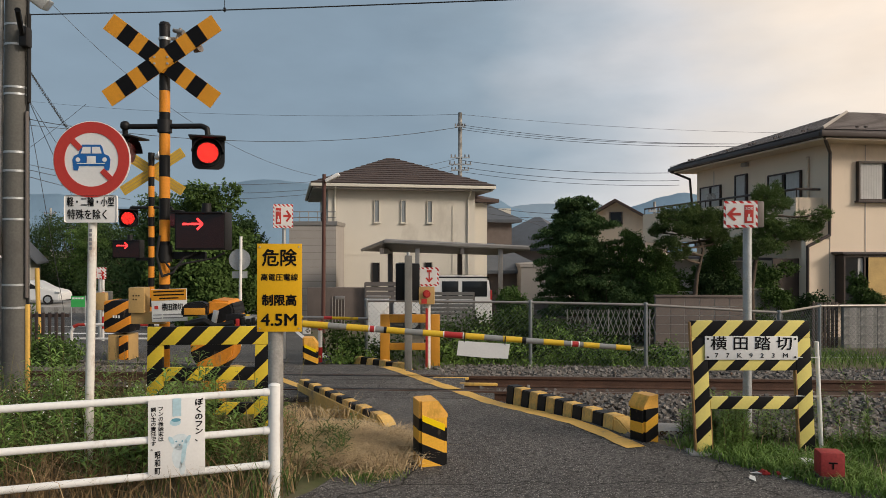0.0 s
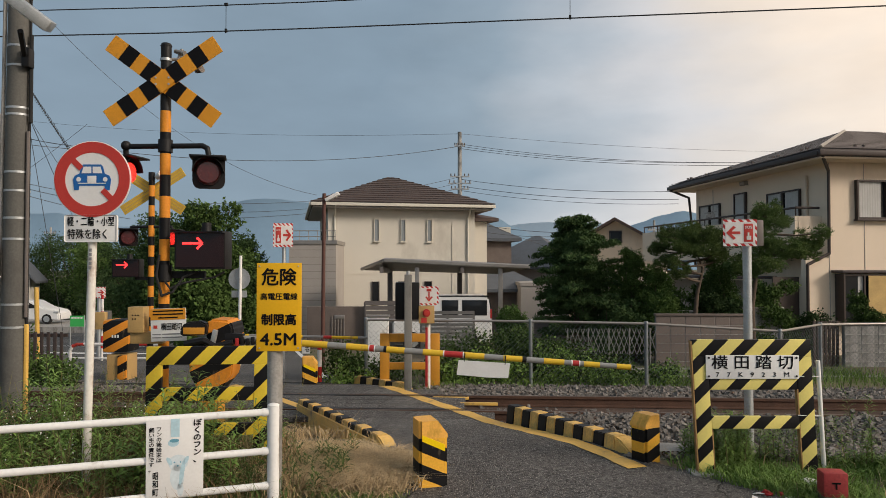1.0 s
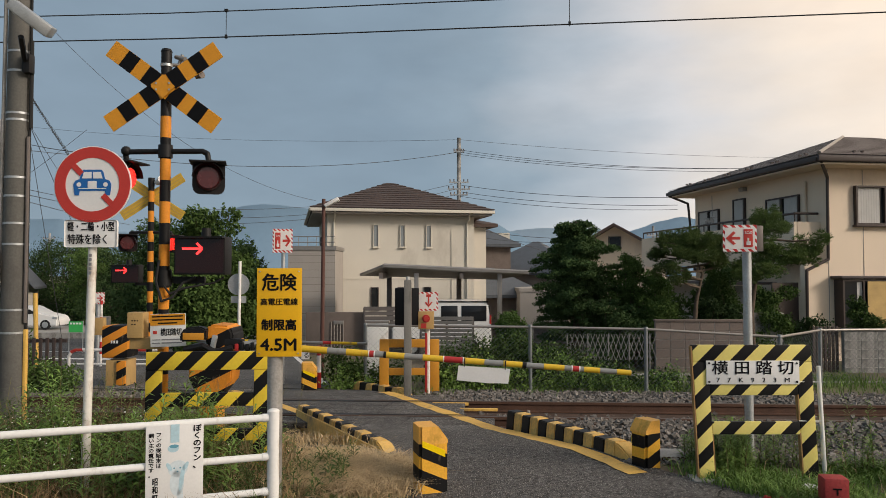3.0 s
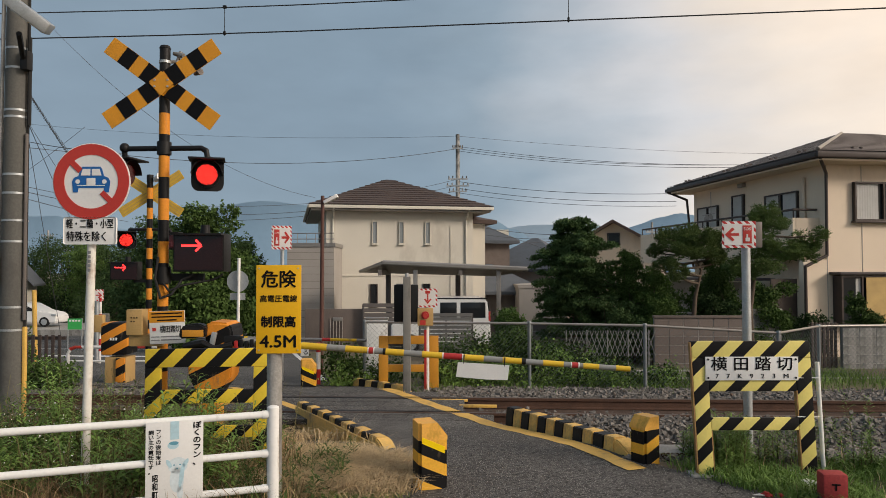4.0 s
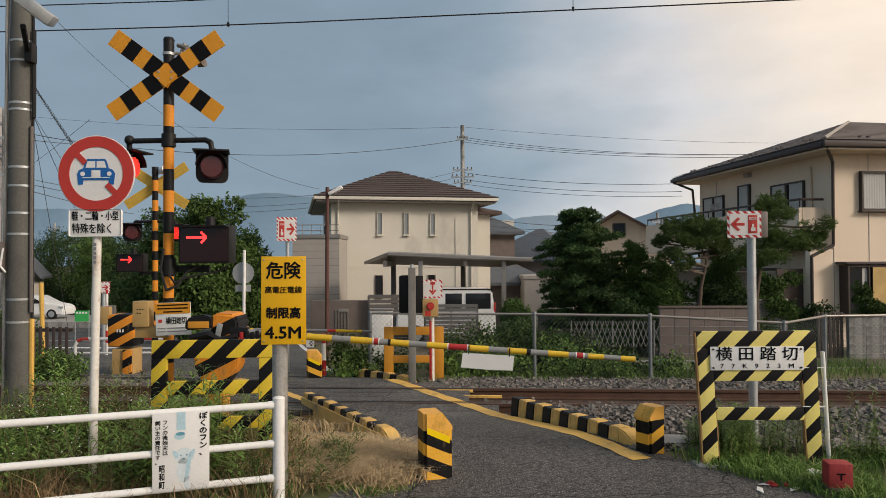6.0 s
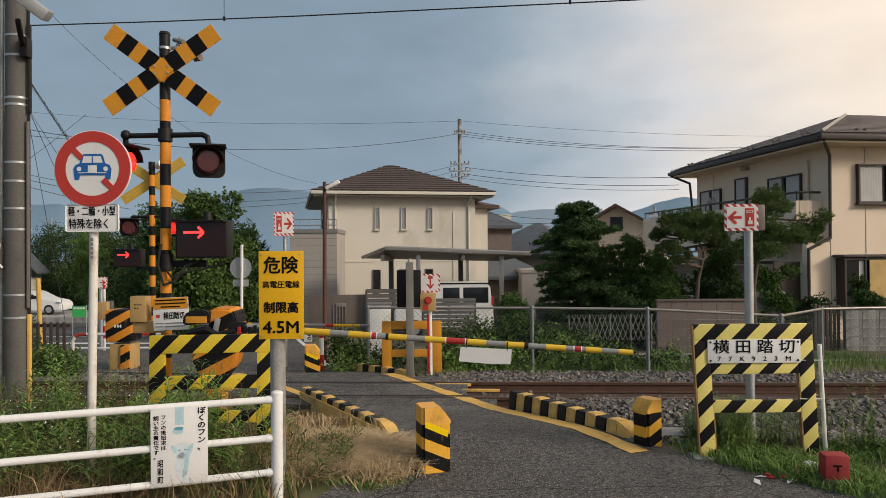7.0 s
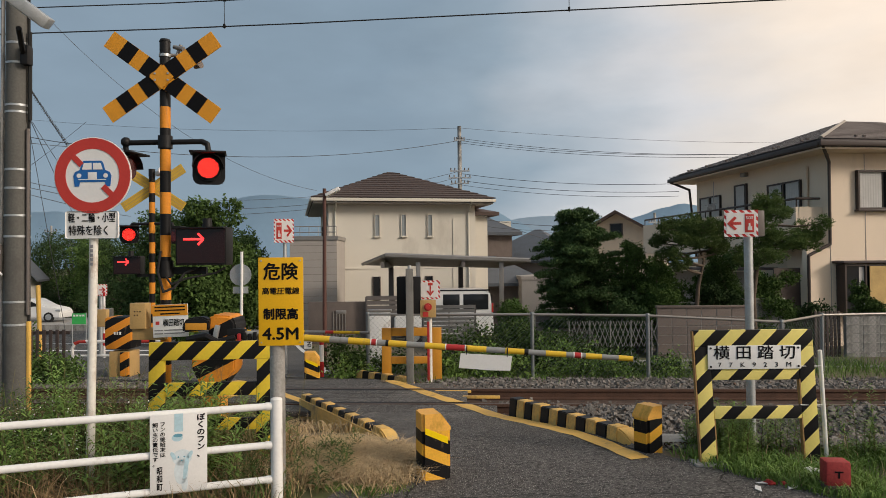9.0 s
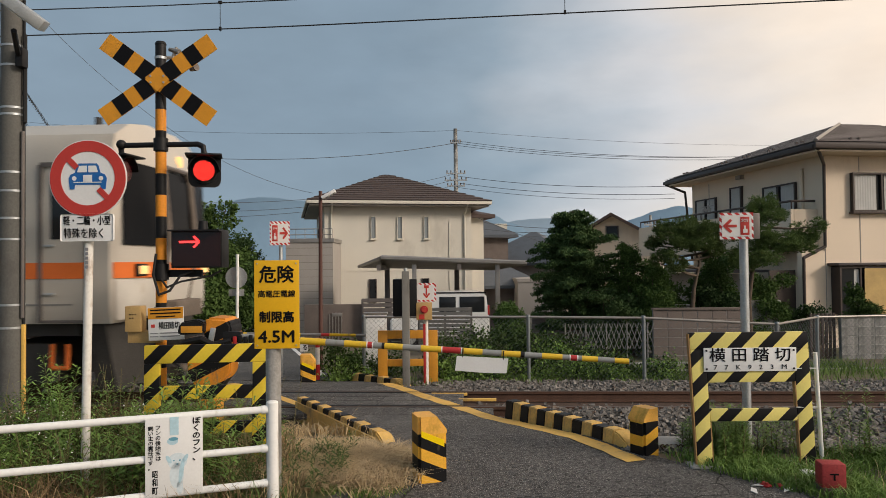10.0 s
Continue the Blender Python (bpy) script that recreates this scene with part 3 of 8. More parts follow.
pave("road_approach", lerp_rows([(-14, -7, 9), (2, -6, 8), (3.4, -3.2, 6.5), (4.4, -1.5, 4.6), (5.2, -0.95, 3.2), (5.7, -0.78, 2.65), (6.4, -0.42, 2.0), (7.1, -0.50, 1.62), (8.0, -0.97, 1.15), (9.0, -1.48, 0.62), (9.6, -1.80, 0.22), (10.4, -2.35, -0.22), (11.4, -3.0, -0.78), (12.2, -4.6, -1.15), (12.8, -7, -1.5)], 0.2),
     M["asphalt"], "worn dark asphalt lane rising over the level crossing")
pave("road_far", lerp_rows([(12.801, -7, -1.5), (13.6, -9, -2.0), (15, -11, -2.6), (18, -12, -3.5), (24, -14, -4.4), (30, -22, -6.5), (36, -60, -9), (60, -90, -12)], 0.5),
     M["asphalt_old"], "grey asphalt road beyond the level crossing", lift=0.02)


def line_strip(name, pts, width, material, label, lift=0.013):
    """A painted line, a thin sheet that follows the road."""
    bm = bm_new()
    P2 = []
    for (x0, y0), (x1, y1) in zip(pts, pts[1:]):
        k = max(1, round(math.hypot(x1 - x0, y1 - y0) / 0.2))
        P2 += [(x0 + (x1 - x0) * i / k, y0 + (y1 - y0) * i / k) for i in range(k)]
    P2.append(pts[-1])
    for i, (x, y) in enumerate(P2):
        a, b = P2[max(0, i - 1)], P2[min(len(P2) - 1, i + 1)]
        d = Vector((b[0] - a[0], b[1] - a[1])).normalized() * width / 2 * (1 + 0.12 * math.sin(i * 2.3))
        for s in (-1, 1):
            bm.verts.new((x - s * d.y, y + s * d.x, road_z(x, y) + lift))
    bm.verts.ensure_lookup_table()
    for i in range(len(P2) - 1):
        bm.faces.new([bm.verts[k] for k in (2 * i, 2 * i + 2, 2 * i + 3, 2 * i + 1)])
    return solid(name, bm, material, None, label, "road marking", kind="structure")


line_strip("road_line_1", [(1.70, 6.35), (1.50, 6.90), (1.02, 7.95), (0.50, 9.0), (0.20, 9.55), (-0.18, 10.2), (-0.55, 10.9), (-0.95, 11.6)], 0.19, M["yellow"], "worn yellow edge line along the crossing")
line_strip("road_line_2", [(-1.72, 9.5), (-2.2, 10.2), (-2.75, 11.0), (-3.4, 11.7)], 0.13, M["yellow"], "worn yellow edge line along the crossing")
line_strip("road_line_3", [(-2.2, 13.4), (-4.2, 21), (-6, 28)], 0.12, M["white"], "faded white edge line of the far road", lift=0.03)
line_strip("road_line_4", [(-11.5, 21.0), (-4.4, 20.0)], 0.25, M["white"], "faded white stop line on the far road", lift=0.03)
line_strip("road_line_5", [(-20, 26.0), (-7, 25.0)], 0.12, M["white"], "faded white line of the far road", lift=0.03)


M["centre"] = mat("rusty_stone_dust", (0.075, 0.048, 0.036), 0.95, var=0.45, scale=6, fine=40, bump=0.8)


def make_track():
    prof = [(-0.0635, -0.145), (0.0635, -0.145), (0.0635, -0.132), (0.012, -0.118), (0.010, -0.045), (0.0325, -0.034), (0.0325, -0.002), (0.027, 0.0), (-0.027, 0.0), (-0.0325, -0.002), (-0.0325, -0.034), (-0.010, -0.045), (-0.012, -0.118), (-0.0635, -0.132)]
    for s in (-1, 1):
        r = thing("rail", TRACK @ Matrix.Translation((0, s * 0.566, RAIL_Z)), "rusty brown steel rail with a worn top", "rail", "rails of the track")
        part("rail_body", prism(bm_new(), prof, -260, 120, axis="x"), M["rust"], r, smooth=False)
        part("running_surface", box(bm_new(), (-70, 0, 0.002), (380, 0.045, 0.003)), M["railtop"], r, "worn bright rail top", smooth=False)
    bm = bm_new()
    prism(bm, [(-1.9, -0.40), (2.5, -0.40), (2.1, -0.31), (1.55, -0.285), (-1.4, -0.285), (-1.8, -0.30)], -260, 120, axis="x")
    solid("track_bed", bm, M["ballast_bed"], TRACK, "bed of grey-brown crushed stone under the rails", "track bed", kind="structure", smooth=False)
    solid("track_centre", box(bm_new(), (-70, 0, -0.31), (380, 1.0, 0.08)), M["centre"], TRACK, "rust-brown stone dust between the rails", "track bed", kind="structure", smooth=False)
    sl = box(bm_new(), (0, 0, 0), (0.24, 2.0, 0.14), bevel=0.015)
    me = mesh_of("sleeper", sl, M["sleeper"])
    for i in range(64):
        x = -16 + 0.6 * i
        if -3.6 < x < 0.9:
            continue
        ob = new("sleeper", me)
        ob.matrix_basis = TRACK @ pose(x, 0, RAIL_Z - 0.238, 0, 0, RNG.normal() * 0.4)
        tagged(ob, "weathered concrete sleeper under the rails", "sleeper", "sleepers of the track")


make_track()


def heap_z(a, b):
    """Top of the ballast in the track's space: a shoulder is heaped up on the near side, right of the lane."""
    z = max(-0.285 - 0.02 * max(0, abs(b) - 1.45), ground_z(a, b + track_y(a)))
    if b > -0.6 or a < 0:
        return z
    w = TRACK @ Vector((a, b, 0))
    ramp = min(1, max(0, (w.x - 1.72 + (w.y - 7.0) * 0.457 - 0.14) / 0.5))
    rise = min(1, max(0, (b + 2.3) / 0.95)) * (1 if b < -0.9 else 0.75)
    return z + max(0, -0.12 - z) * rise * ramp


def make_mound():
    nx, ny = 100, 26
    pts = [(0.6 + 0.1 * i, -3.2 + 0.1 * j) for i in range(nx) for j in range(ny)]
    verts = [(a, b, heap_z(a, b) - 0.022) for a, b in pts]
    faces = [(i * ny + j, (i + 1) * ny + j, (i + 1) * ny + j + 1, i * ny + j + 1) for i in range(nx - 1) for j in range(ny - 1) if verts[i * ny + j][2] > ground_z(*pts[i * ny + j][:1], pts[i * ny + j][1] + track_y(pts[i * ny + j][0])) + 0.01]
    ob = new("ballast_shoulder", raw("ballast_shoulder", verts, faces, M["ballast_bed"]))
    ob.matrix_basis = TRACK
    tagged(ob, "heaped shoulder of dark crushed stone beside the rails", "track bed", kind="structure")


def make_ballast():
    n = 60000
    x = RNG.uniform(-11, 10.5, n)
    y = RNG.choice([-1, 0, 1], n, p=[0.55, 0.01, 0.44])
    y = np.where(y < 0, np.where(x > 1.6, RNG.uniform(-3.3, -0.68, n), RNG.uniform(-2.2, -0.68, n)), np.where(y > 0, RNG.uniform(0.66, 2.45, n), RNG.uniform(-0.46, 0.46, n)))
    deck = (x > -0.48 * y - 3.15) & (x < -0.48 * y + 0.35)
    x, y = x[~deck], y[~deck]
    n = len(x)
    z = np.array([heap_z(a, b) for a, b in zip(x, y)]) + RNG.uniform(-0.02, 0.045, n)
    base = np.array([(a, b, c) for a in (-1, 1) for b in (-1, 1) for c in (-1, 1)], float)
    s = RNG.uniform(0.014, 0.036, n)
    v = base[None] * RNG.uniform(0.45, 1.1, (n, 8, 3)) * s[:, None, None]
    q = RNG.uniform(0, 2 * math.pi, (n, 2))
    c, d = np.cos(q[:, :1]), np.sin(q[:, :1])
    vx, vy = v[..., 0] * c - v[..., 1] * d, v[..., 0] * d + v[..., 1] * c
    c, d = np.cos(q[:, 1:]), np.sin(q[:, 1:])
    v = np.stack([vx, vy * c - v[..., 2] * d, vy * d + v[..., 2] * c], -1) + np.stack([x, y, z], -1)[:, None]
    f = np.array([(0, 1, 3, 2), (4, 6, 7, 5), (0, 4, 5, 1), (2, 3, 7, 6), (0, 2, 6, 4), (1, 5, 7, 3)])
    faces = (np.arange(n)[:, None, None] * 8 + f[None]).reshape(-1, 4)
    ob = new("ballast_stones", raw("ballast_stones", v.reshape(-1, 3).tolist(), faces.tolist(), M["stone"]))
    ob.matrix_basis = TRACK
    tagged(ob, "loose grey and brown crushed stones along the track", "ballast", kind="stuff")


make_mound()
make_ballast()


def make_deck():
    """Rubber and steel crossing panels between and beside the rails, with yellow ends."""
    for y, w, h in ((0.0, 0.90, 0.002), (-0.86, 0.42, 0.0), (0.86, 0.42, 0.0)):
        xm = -0.48 * y - 1.35
        t = thing("track_decking", TRACK @ Matrix.Translation((xm, y, RAIL_Z)), "flat dark crossing panel with yellow-painted ends beside the rail", "decking", "decking of the crossing")
        bm = bm_new()
        for k in range(3):
            box(bm, (0, (k - 1) * w / 3, -0.0365 + h), (3.3, w / 3 - 0.012, 0.07), bevel=0.008)
        part("panel_slab", bm, M["asphalt"], t)
        for s in (-1, 1):
            if y == 0:
                # groove is not cut; a black strip paints its shade
                part("flangeway", box(bm_new(), (0, s * 0.49, -0.03), (3.4, 0.06, 0.066)), M["black"], t, "black strip for the shaded groove beside the rail")
            if y >= 0:
                part("panel_end", box(bm_new(), (s * 1.85, -0.02 if y == 0 else -0.45, -0.014 + h), (0.52, 0.06, 0.035), bevel=0.006), M["yellow"], t, "worn yellow panel end")


make_deck()


# ---- kerbs and bollards ----
def kerb(name, a, b, n, w, h, z, label, side=False, fall=0.0):
    a, b = Vector((*a, z)), Vector((*b, z - fall))
    d = b - a
    ang = math.atan2(d.y, d.x)
    t = thing(name, Matrix.Translation(a) @ Matrix.Rotation(ang, 4, "Z") @ Matrix.Rotation(math.asin(fall / d.length), 4, "Y"), label, "kerb", "painted kerbs of the crossing")
    step = d.length / n
    for i in range(n):
        bm = bm_new()
        hh = h * (1 + 0.03 * math.sin(i * 4.1))
        dz = -0.08
        prism(bm, [(-w / 2, dz), (w / 2, dz), (w / 2 * 0.72, hh), (-w / 2 * 0.72, hh)], 0.004, step - 0.004, axis="x")
        bmesh.ops.bevel(bm, geom=bm.edges[:], offset=0.008, segments=2, affect="EDGES")
        part("kerb_block", bm, M["black"] if i % 2 else M["kerb_yellow"], t, at=Matrix.Translation((i * step, 0.004 * math.sin(i * 7), 0)))
    bm = bm_new()
    prism(bm, [(-0.26, -0.02), (0.0, -0.02), (0.0, h * 0.98), (-0.07, h * 0.9), (-0.22, 0.05)], -w * 0.45, w * 0.45)
    bmesh.ops.bevel(bm, geom=bm.edges[:], offset=0.015, segments=2, affect="EDGES")
    part("kerb_end", bm, M["kerb_yellow"], t)
    if side:
        part("kerb_footing", box(bm_new(), (d.length / 2, w * 0.32, -0.13), (d.length, w * 0.42, 0.44), bevel=0.01), M["kerb_yellow"], t, "yellow-painted concrete footing")
    return t


M["kerb_yellow"] = mat("kerb_yellow", (0.72, 0.46, 0.14), 0.8, var=0.2, scale=6, bump=0.25, dirt=(0.26, 0.20, 0.13), dirt_amt=0.35)
kerb("kerb", (1.72, 7.0), (0.855, 8.90), 12, 0.20, 0.15, -0.01, "black and yellow concrete kerb beside the ballast", fall=0.06)
kerb("kerb", (-0.60, 7.3), (-1.86, 9.65), 13, 0.17, 0.15, -0.07, "black and yellow concrete kerb beside dry grass", side=True, fall=0.06)
kerb("kerb", (-0.682, 12.0), (-1.636, 12.9), 8, 0.2, 0.17, -0.31, "black and yellow concrete kerb at the far end of the crossing")


M["bollard_yellow"] = mat("bollard_yellow", (0.80, 0.42, 0.08), 0.5, var=0.15, bump=0.1, dirt=(0.45, 0.26, 0.03), dirt_amt=0.1)
M["bright_yellow"] = mat("bright_yellow_tape", (0.85, 0.60, 0.0), 0.4, var=0.06, bump=0.02)


def bollard(x, y, rz, h=0.54, w=0.25, z=0.0, label="yellow and black striped concrete bollard with a sloped top"):
    t = thing("bollard", pose(x, y, z, 0, 0, rz), label, "bollard", "bollards of the crossing")
    def corners(bm):
        up = [e for e in bm.edges if abs(e.verts[0].co.z - e.verts[1].co.z) > 0.05 and abs(e.verts[0].co.x - e.verts[1].co.x) < 0.001]
        bmesh.ops.bevel(bm, geom=up, offset=0.022, segments=2, affect="EDGES")
        return bm
    zs = h * 0.74
    part("bollard_body", corners(box(bm_new(), (0, 0, zs / 2), (w, w, zs))), M["boll_paint"], t)
    bm = prism(bm_new(), [(-w / 2, zs), (w / 2, zs), (w / 2, h * 0.80), (w * 0.16, h), (-w / 2, h)], -w / 2, w / 2)
    part("bollard_cap", corners(bm), M["bollard_yellow"], t, "worn yellow sloped cap")
    q = w * 0.40
    part("reflective_band", prism(bm_new(), [(-q, h * 0.80), (q, h * 0.80 - 0.9 * q), (q, h * 0.80 - 0.9 * q - 0.055), (-q, h * 0.80 - 0.05)], -w / 2 - 0.003, -w / 2 + 0.004), M["bright_yellow"], t, "bright yellow reflective band")
    return t


bollard(-0.105, 5.92, 16, h=0.53, w=0.235)
bollard(1.852, 6.65, 210, h=0.44, w=0.197, z=-0.02)
bollard(-2.273, 12.4, 6, z=-0.30)


# ---- tiger-striped frames ----
def tiger_frame(x, y, rz, paint, label, shear=0.0, h=1.14, w=1.04, bar=0.13, bars=((1.14, 0.14), (0.815, 0.10), (0.49, 0.105))):
    t = thing("warning_frame", pose(x, y, 0, 0, 0, rz), label, "warning frame", "striped frames of the crossing")

    def piece(name, c, s):
        bm = box(bm_new(), c, s, bevel=0.006)
        for v in bm.verts:
            v.co.x -= shear * v.co.z
        return part(name, bm, paint, t)
    for k, (z1, bh) in enumerate(bars):
        piece("cross_bar" if k else "top_bar", (0, 0, z1 - bh / 2), (w if k == 0 else w - 2 * bar - 0.004, 0.05 if k == 0 else 0.046, bh))
    hh = h - bars[0][1] - 0.002
    for s in (-1, 1):
        piece("upright", (s * (w - bar) / 2, 0, hh / 2), (bar, 0.05, hh))
    for s in (-1, 1):
        bm = bm_new()
        box(bm, (s * (w - bar) / 2, 0, -0.012), (0.28, 0.2, 0.07), bevel=0.015)
        part("footing", bm, M["concrete"], t, "grey concrete footing")
    return t


def rivets(parent, pts, r=0.009, material=None):
    for x, z in pts:
        part("bolt", disc(bm_new(), (x, z), r, -0.006, 0.0, 8), material or M["black"], parent)


# ---- name frame at the near side ----
gate = tiger_frame(2.682, 6.2, 0, M["gate_paint"], "pale yellow and black striped frame with white name plate in grass", shear=0.05, w=1.01)
plate = part("name_plate", box(bm_new(), (-0.052, -0.033, 0.91), (0.79, 0.012, 0.20), bevel=0.003), M["plate"], gate, "white name plate with black writing")
letters("writing", "横田踏切", 0.125, M["ink"], plate, Matrix.Translation((-0.052, -0.041, 0.942)), width=0.69, bold=0.0012, pitch=1.6)
letters("writing", "77K923M", 0.055, M["ink"], plate, Matrix.Translation((-0.052, -0.041, 0.845)), width=0.62, pitch=3.0)
M["raw_wood"] = mat("weathered_wood_edge", (0.34, 0.20, 0.08), 0.8, var=0.3, scale=8, bump=0.2)
for xe, zb, zt_ in ((-0.512, 0.02, 1.13), (0.372, 0.02, 0.40), (0.372, 0.50, 0.72), (-0.372, 0.02, 0.38)):
    bm = box(bm_new(), (xe, 0.0, (zb + zt_) / 2), (0.010, 0.048, zt_ - zb))
    for v in bm.verts:
        v.co.x -= 0.05 * v.co.z
    part("wood_edge", bm, M["raw_wood"], gate, "bare brown wooden edge", smooth=False)
for z in (0.83, 0.50):
    part("tie_wire", rod(bm_new(), (0.36 - 0.05 * z, -0.028, z), (0.545 - 0.02 * z, -0.01, z - 0.005), 0.004, n=6), M["plate"], gate, "thin white tie")
rivets(plate, [(-0.052 + s * 0.372, 0.91 + k * 0.078) for s in (-1, 1) for k in (-1, 1)])
tiger_frame(-2.025, 6.25, 4, M["gate_paint_old"], "yellow and black striped frame behind the white fence", shear=-0.01, h=1.08, bars=((1.08, 0.155), (0.73, 0.115), (0.42, 0.10)))

bm = bm_new()
rod(bm, (3.268, 6.24, 0.0), (3.222, 6.235, 0.955), 0.018)
solid("white_stake", bm, M["white"], None, "thin white plastic stake leaning on the striped frame", "stake")

# red boundary block
bm = bm_new()
box(bm, (0, 0, 0.17), (0.175, 0.15, 0.19), bevel=0.02)
t = thing("boundary_block", pose(2.898, 5.42, -0.02, 0, 0, -8), "small red-painted concrete marker block in the grass", "marker block")
part("block_body", bm, mat("faded_block_red", (0.30, 0.035, 0.035), 0.7, var=0.3, scale=9, bump=0.2), t)
part("block_base", box(bm_new(), (0, 0, 0.03), (0.18, 0.155, 0.12), bevel=0.01), M["sleeper"], t, "bare grey concrete base")
part("mark", box(bm_new(), (0.0, -0.076, 0.19), (0.06, 0.004, 0.012)), M["ink"], t)
part("mark", box(bm_new(), (0.0, -0.076, 0.17), (0.012, 0.004, 0.05)), M["ink"], t)


# ---- white pipe fence with its poster ----
F0, F1 = Vector((-1.187, 5.1, 0)), Vector((-2.80, 4.52, 0))
FANG = math.atan2(F0.y - F1.y, F0.x - F1.x)
t = thing("pipe_fence", Matrix.Translation(F0) @ Matrix.Rotation(FANG, 4, "Z"), "white-painted steel pipe fence with three rails, some rust", "fence")
for px in (0.0, -2.0, -4.0):
    bm = bm_new()
    rod(bm, (px, 0, -0.1), (px, 0, 0.79), 0.041, n=16)
    bmesh.ops.create_uvsphere(bm, u_segments=16, v_segments=8, radius=0.042, matrix=Matrix.Translation((px, 0, 0.79)) @ Matrix.Diagonal((1, 1, 0.4, 1)))
    part("post", bm, M["white"], t)
for z in (0.745, 0.475, 0.235):
    part("pipe_rail", rod(bm_new(), (-6, 0.0, z), (0.0, 0.0, z), 0.025, n=12), M["white"], t)
    part("collar", rod(bm_new(), (-0.075, 0, z), (-0.035, 0, z), 0.029, n=12), M["white"], t)
poster = thing("poster", Matrix.Translation(F0) @ Matrix.Rotation(FANG, 4, "Z") @ pose(-0.645, -0.032, 0.49, 2, 0, 0), "faded white notice board with pale blue drawing on the fence", "poster")
part("board", box(bm_new(), (0, 0, 0), (0.36, 0.008, 0.52), bevel=0.003), M["plate"], poster)
letters("writing", "ぼくのフン、", 0.055, M["ink"], poster, Matrix.Translation((0.140, -0.005, 0.105)), vertical=True, height=0.29, bold=0.0016)
letters("writing", "フンの後始末は", 0.036, M["ink"], poster, Matrix.Translation((-0.100, -0.005, 0.095)), vertical=True, height=0.23, bold=0.0005)
letters("writing", "飼い主の責任です。", 0.036, M["ink"], poster, Matrix.Translation((-0.146, -0.005, 0.065)), vertical=True, height=0.29, bold=0.0005)
letters("writing", "昭和町", 0.038, M["ink"], poster, Matrix.Translation((-0.120, -0.005, -0.165)), vertical=True, height=0.155, bold=0.0008)
M["pale_blue"] = mat("faded_blue_print", (0.42, 0.60, 0.68), 0.6, var=0.15, scale=14, bump=0.02)
M["paler_blue"] = mat("faded_pale_print", (0.60, 0.68, 0.72), 0.6, var=0.1, scale=14, bump=0.02)
M["teal"] = mat("faded_teal_print", (0.12, 0.32, 0.42), 0.6, var=0.15, scale=14, bump=0.02)


def blob(bm, x, z, rx, rz, y=-0.0046, n=20, tilt=0.0):
    pts = []
    for i in range(n):
        a = 2 * math.pi * i / n
        u, w = rx * math.cos(a), rz * math.sin(a)
        pts.append((x + u * math.cos(tilt) - w * math.sin(tilt), z + u * math.sin(tilt) + w * math.cos(tilt)))
    return prism(bm, pts, y, -0.003)


bm = bm_new()
box(bm, (0.0, -0.0045, 0.20), (0.055, 0.003, 0.12))
blob(bm, -0.01, 0.10, 0.035, 0.025)
part("drip_shape", bm, M["pale_blue"], poster)
bm = bm_new()
blob(bm, 0.02, -0.035, 0.062, 0.055)
blob(bm, 0.015, -0.13, 0.045, 0.085)
blob(bm, 0.035, -0.21, 0.02, 0.05)
part("dog_shape", bm, M["paler_blue"], poster)
bm = bm_new()
blob(bm, 0.045, -0.10, 0.014, 0.085, y=-0.0056, tilt=-0.15)
blob(bm, -0.035, -0.02, 0.013, 0.03, y=-0.0056, tilt=0.5)
blob(bm, 0.07, -0.02, 0.013, 0.03, y=-0.0056, tilt=-0.5)
part("dog_shade", bm, M["pale_blue"], poster)
bm = bm_new()
for dx, dz in ((-0.003, -0.03), (0.035, -0.03), (0.018, -0.055)):
    blob(bm, dx, dz, 0.006, 0.005, y=-0.0062, n=10)
blob(bm, -0.005, 0.115, 0.03, 0.012, y=-0.0058)
part("drawn_dots", bm, M["teal"], poster)

# ---- height limit sign ----
t = thing("height_limit_sign", pose(-1.265, 5.45, 0, 0, 0, 1), "yellow warning sign with black writing on a galvanised post", "sign")
part("post", rod(bm_new(), (0, 0.03, -0.1), (0, 0.03, 1.55), 0.057, n=20), M["concrete"], t)
SX, SZ = -1.224 - (-1.265), 1.461
board = part("sign_board", box(bm_new(), (SX, -0.03, SZ), (0.335, 0.012, 0.66), bevel=0.004), M["sign_yellow"], t)
for txt, size, dz, wd in (("危険", 0.135, 0.215, 0.255), ("高電圧電線", 0.056, 0.075, 0.275), ("制限高", 0.088, -0.10, 0.255), ("4.5M", 0.125, -0.245, 0.265)):
    letters("writing", txt, size, M["ink"], board, Matrix.Translation((SX, -0.037, SZ + dz)), width=wd, bold=0.003 if size > 0.06 else 0.0008)
rivets(board, [(SX + s * 0.145, SZ + k * 0.305) for s in (-1, 1) for k in (-1, 1)], 0.006, M["galv"])
for b in board.children:
    if b.name.startswith("bolt"):
        b.location.y = -0.036
for b in plate.children:
    if b.name.startswith("bolt"):
        b.location.y = -0.039

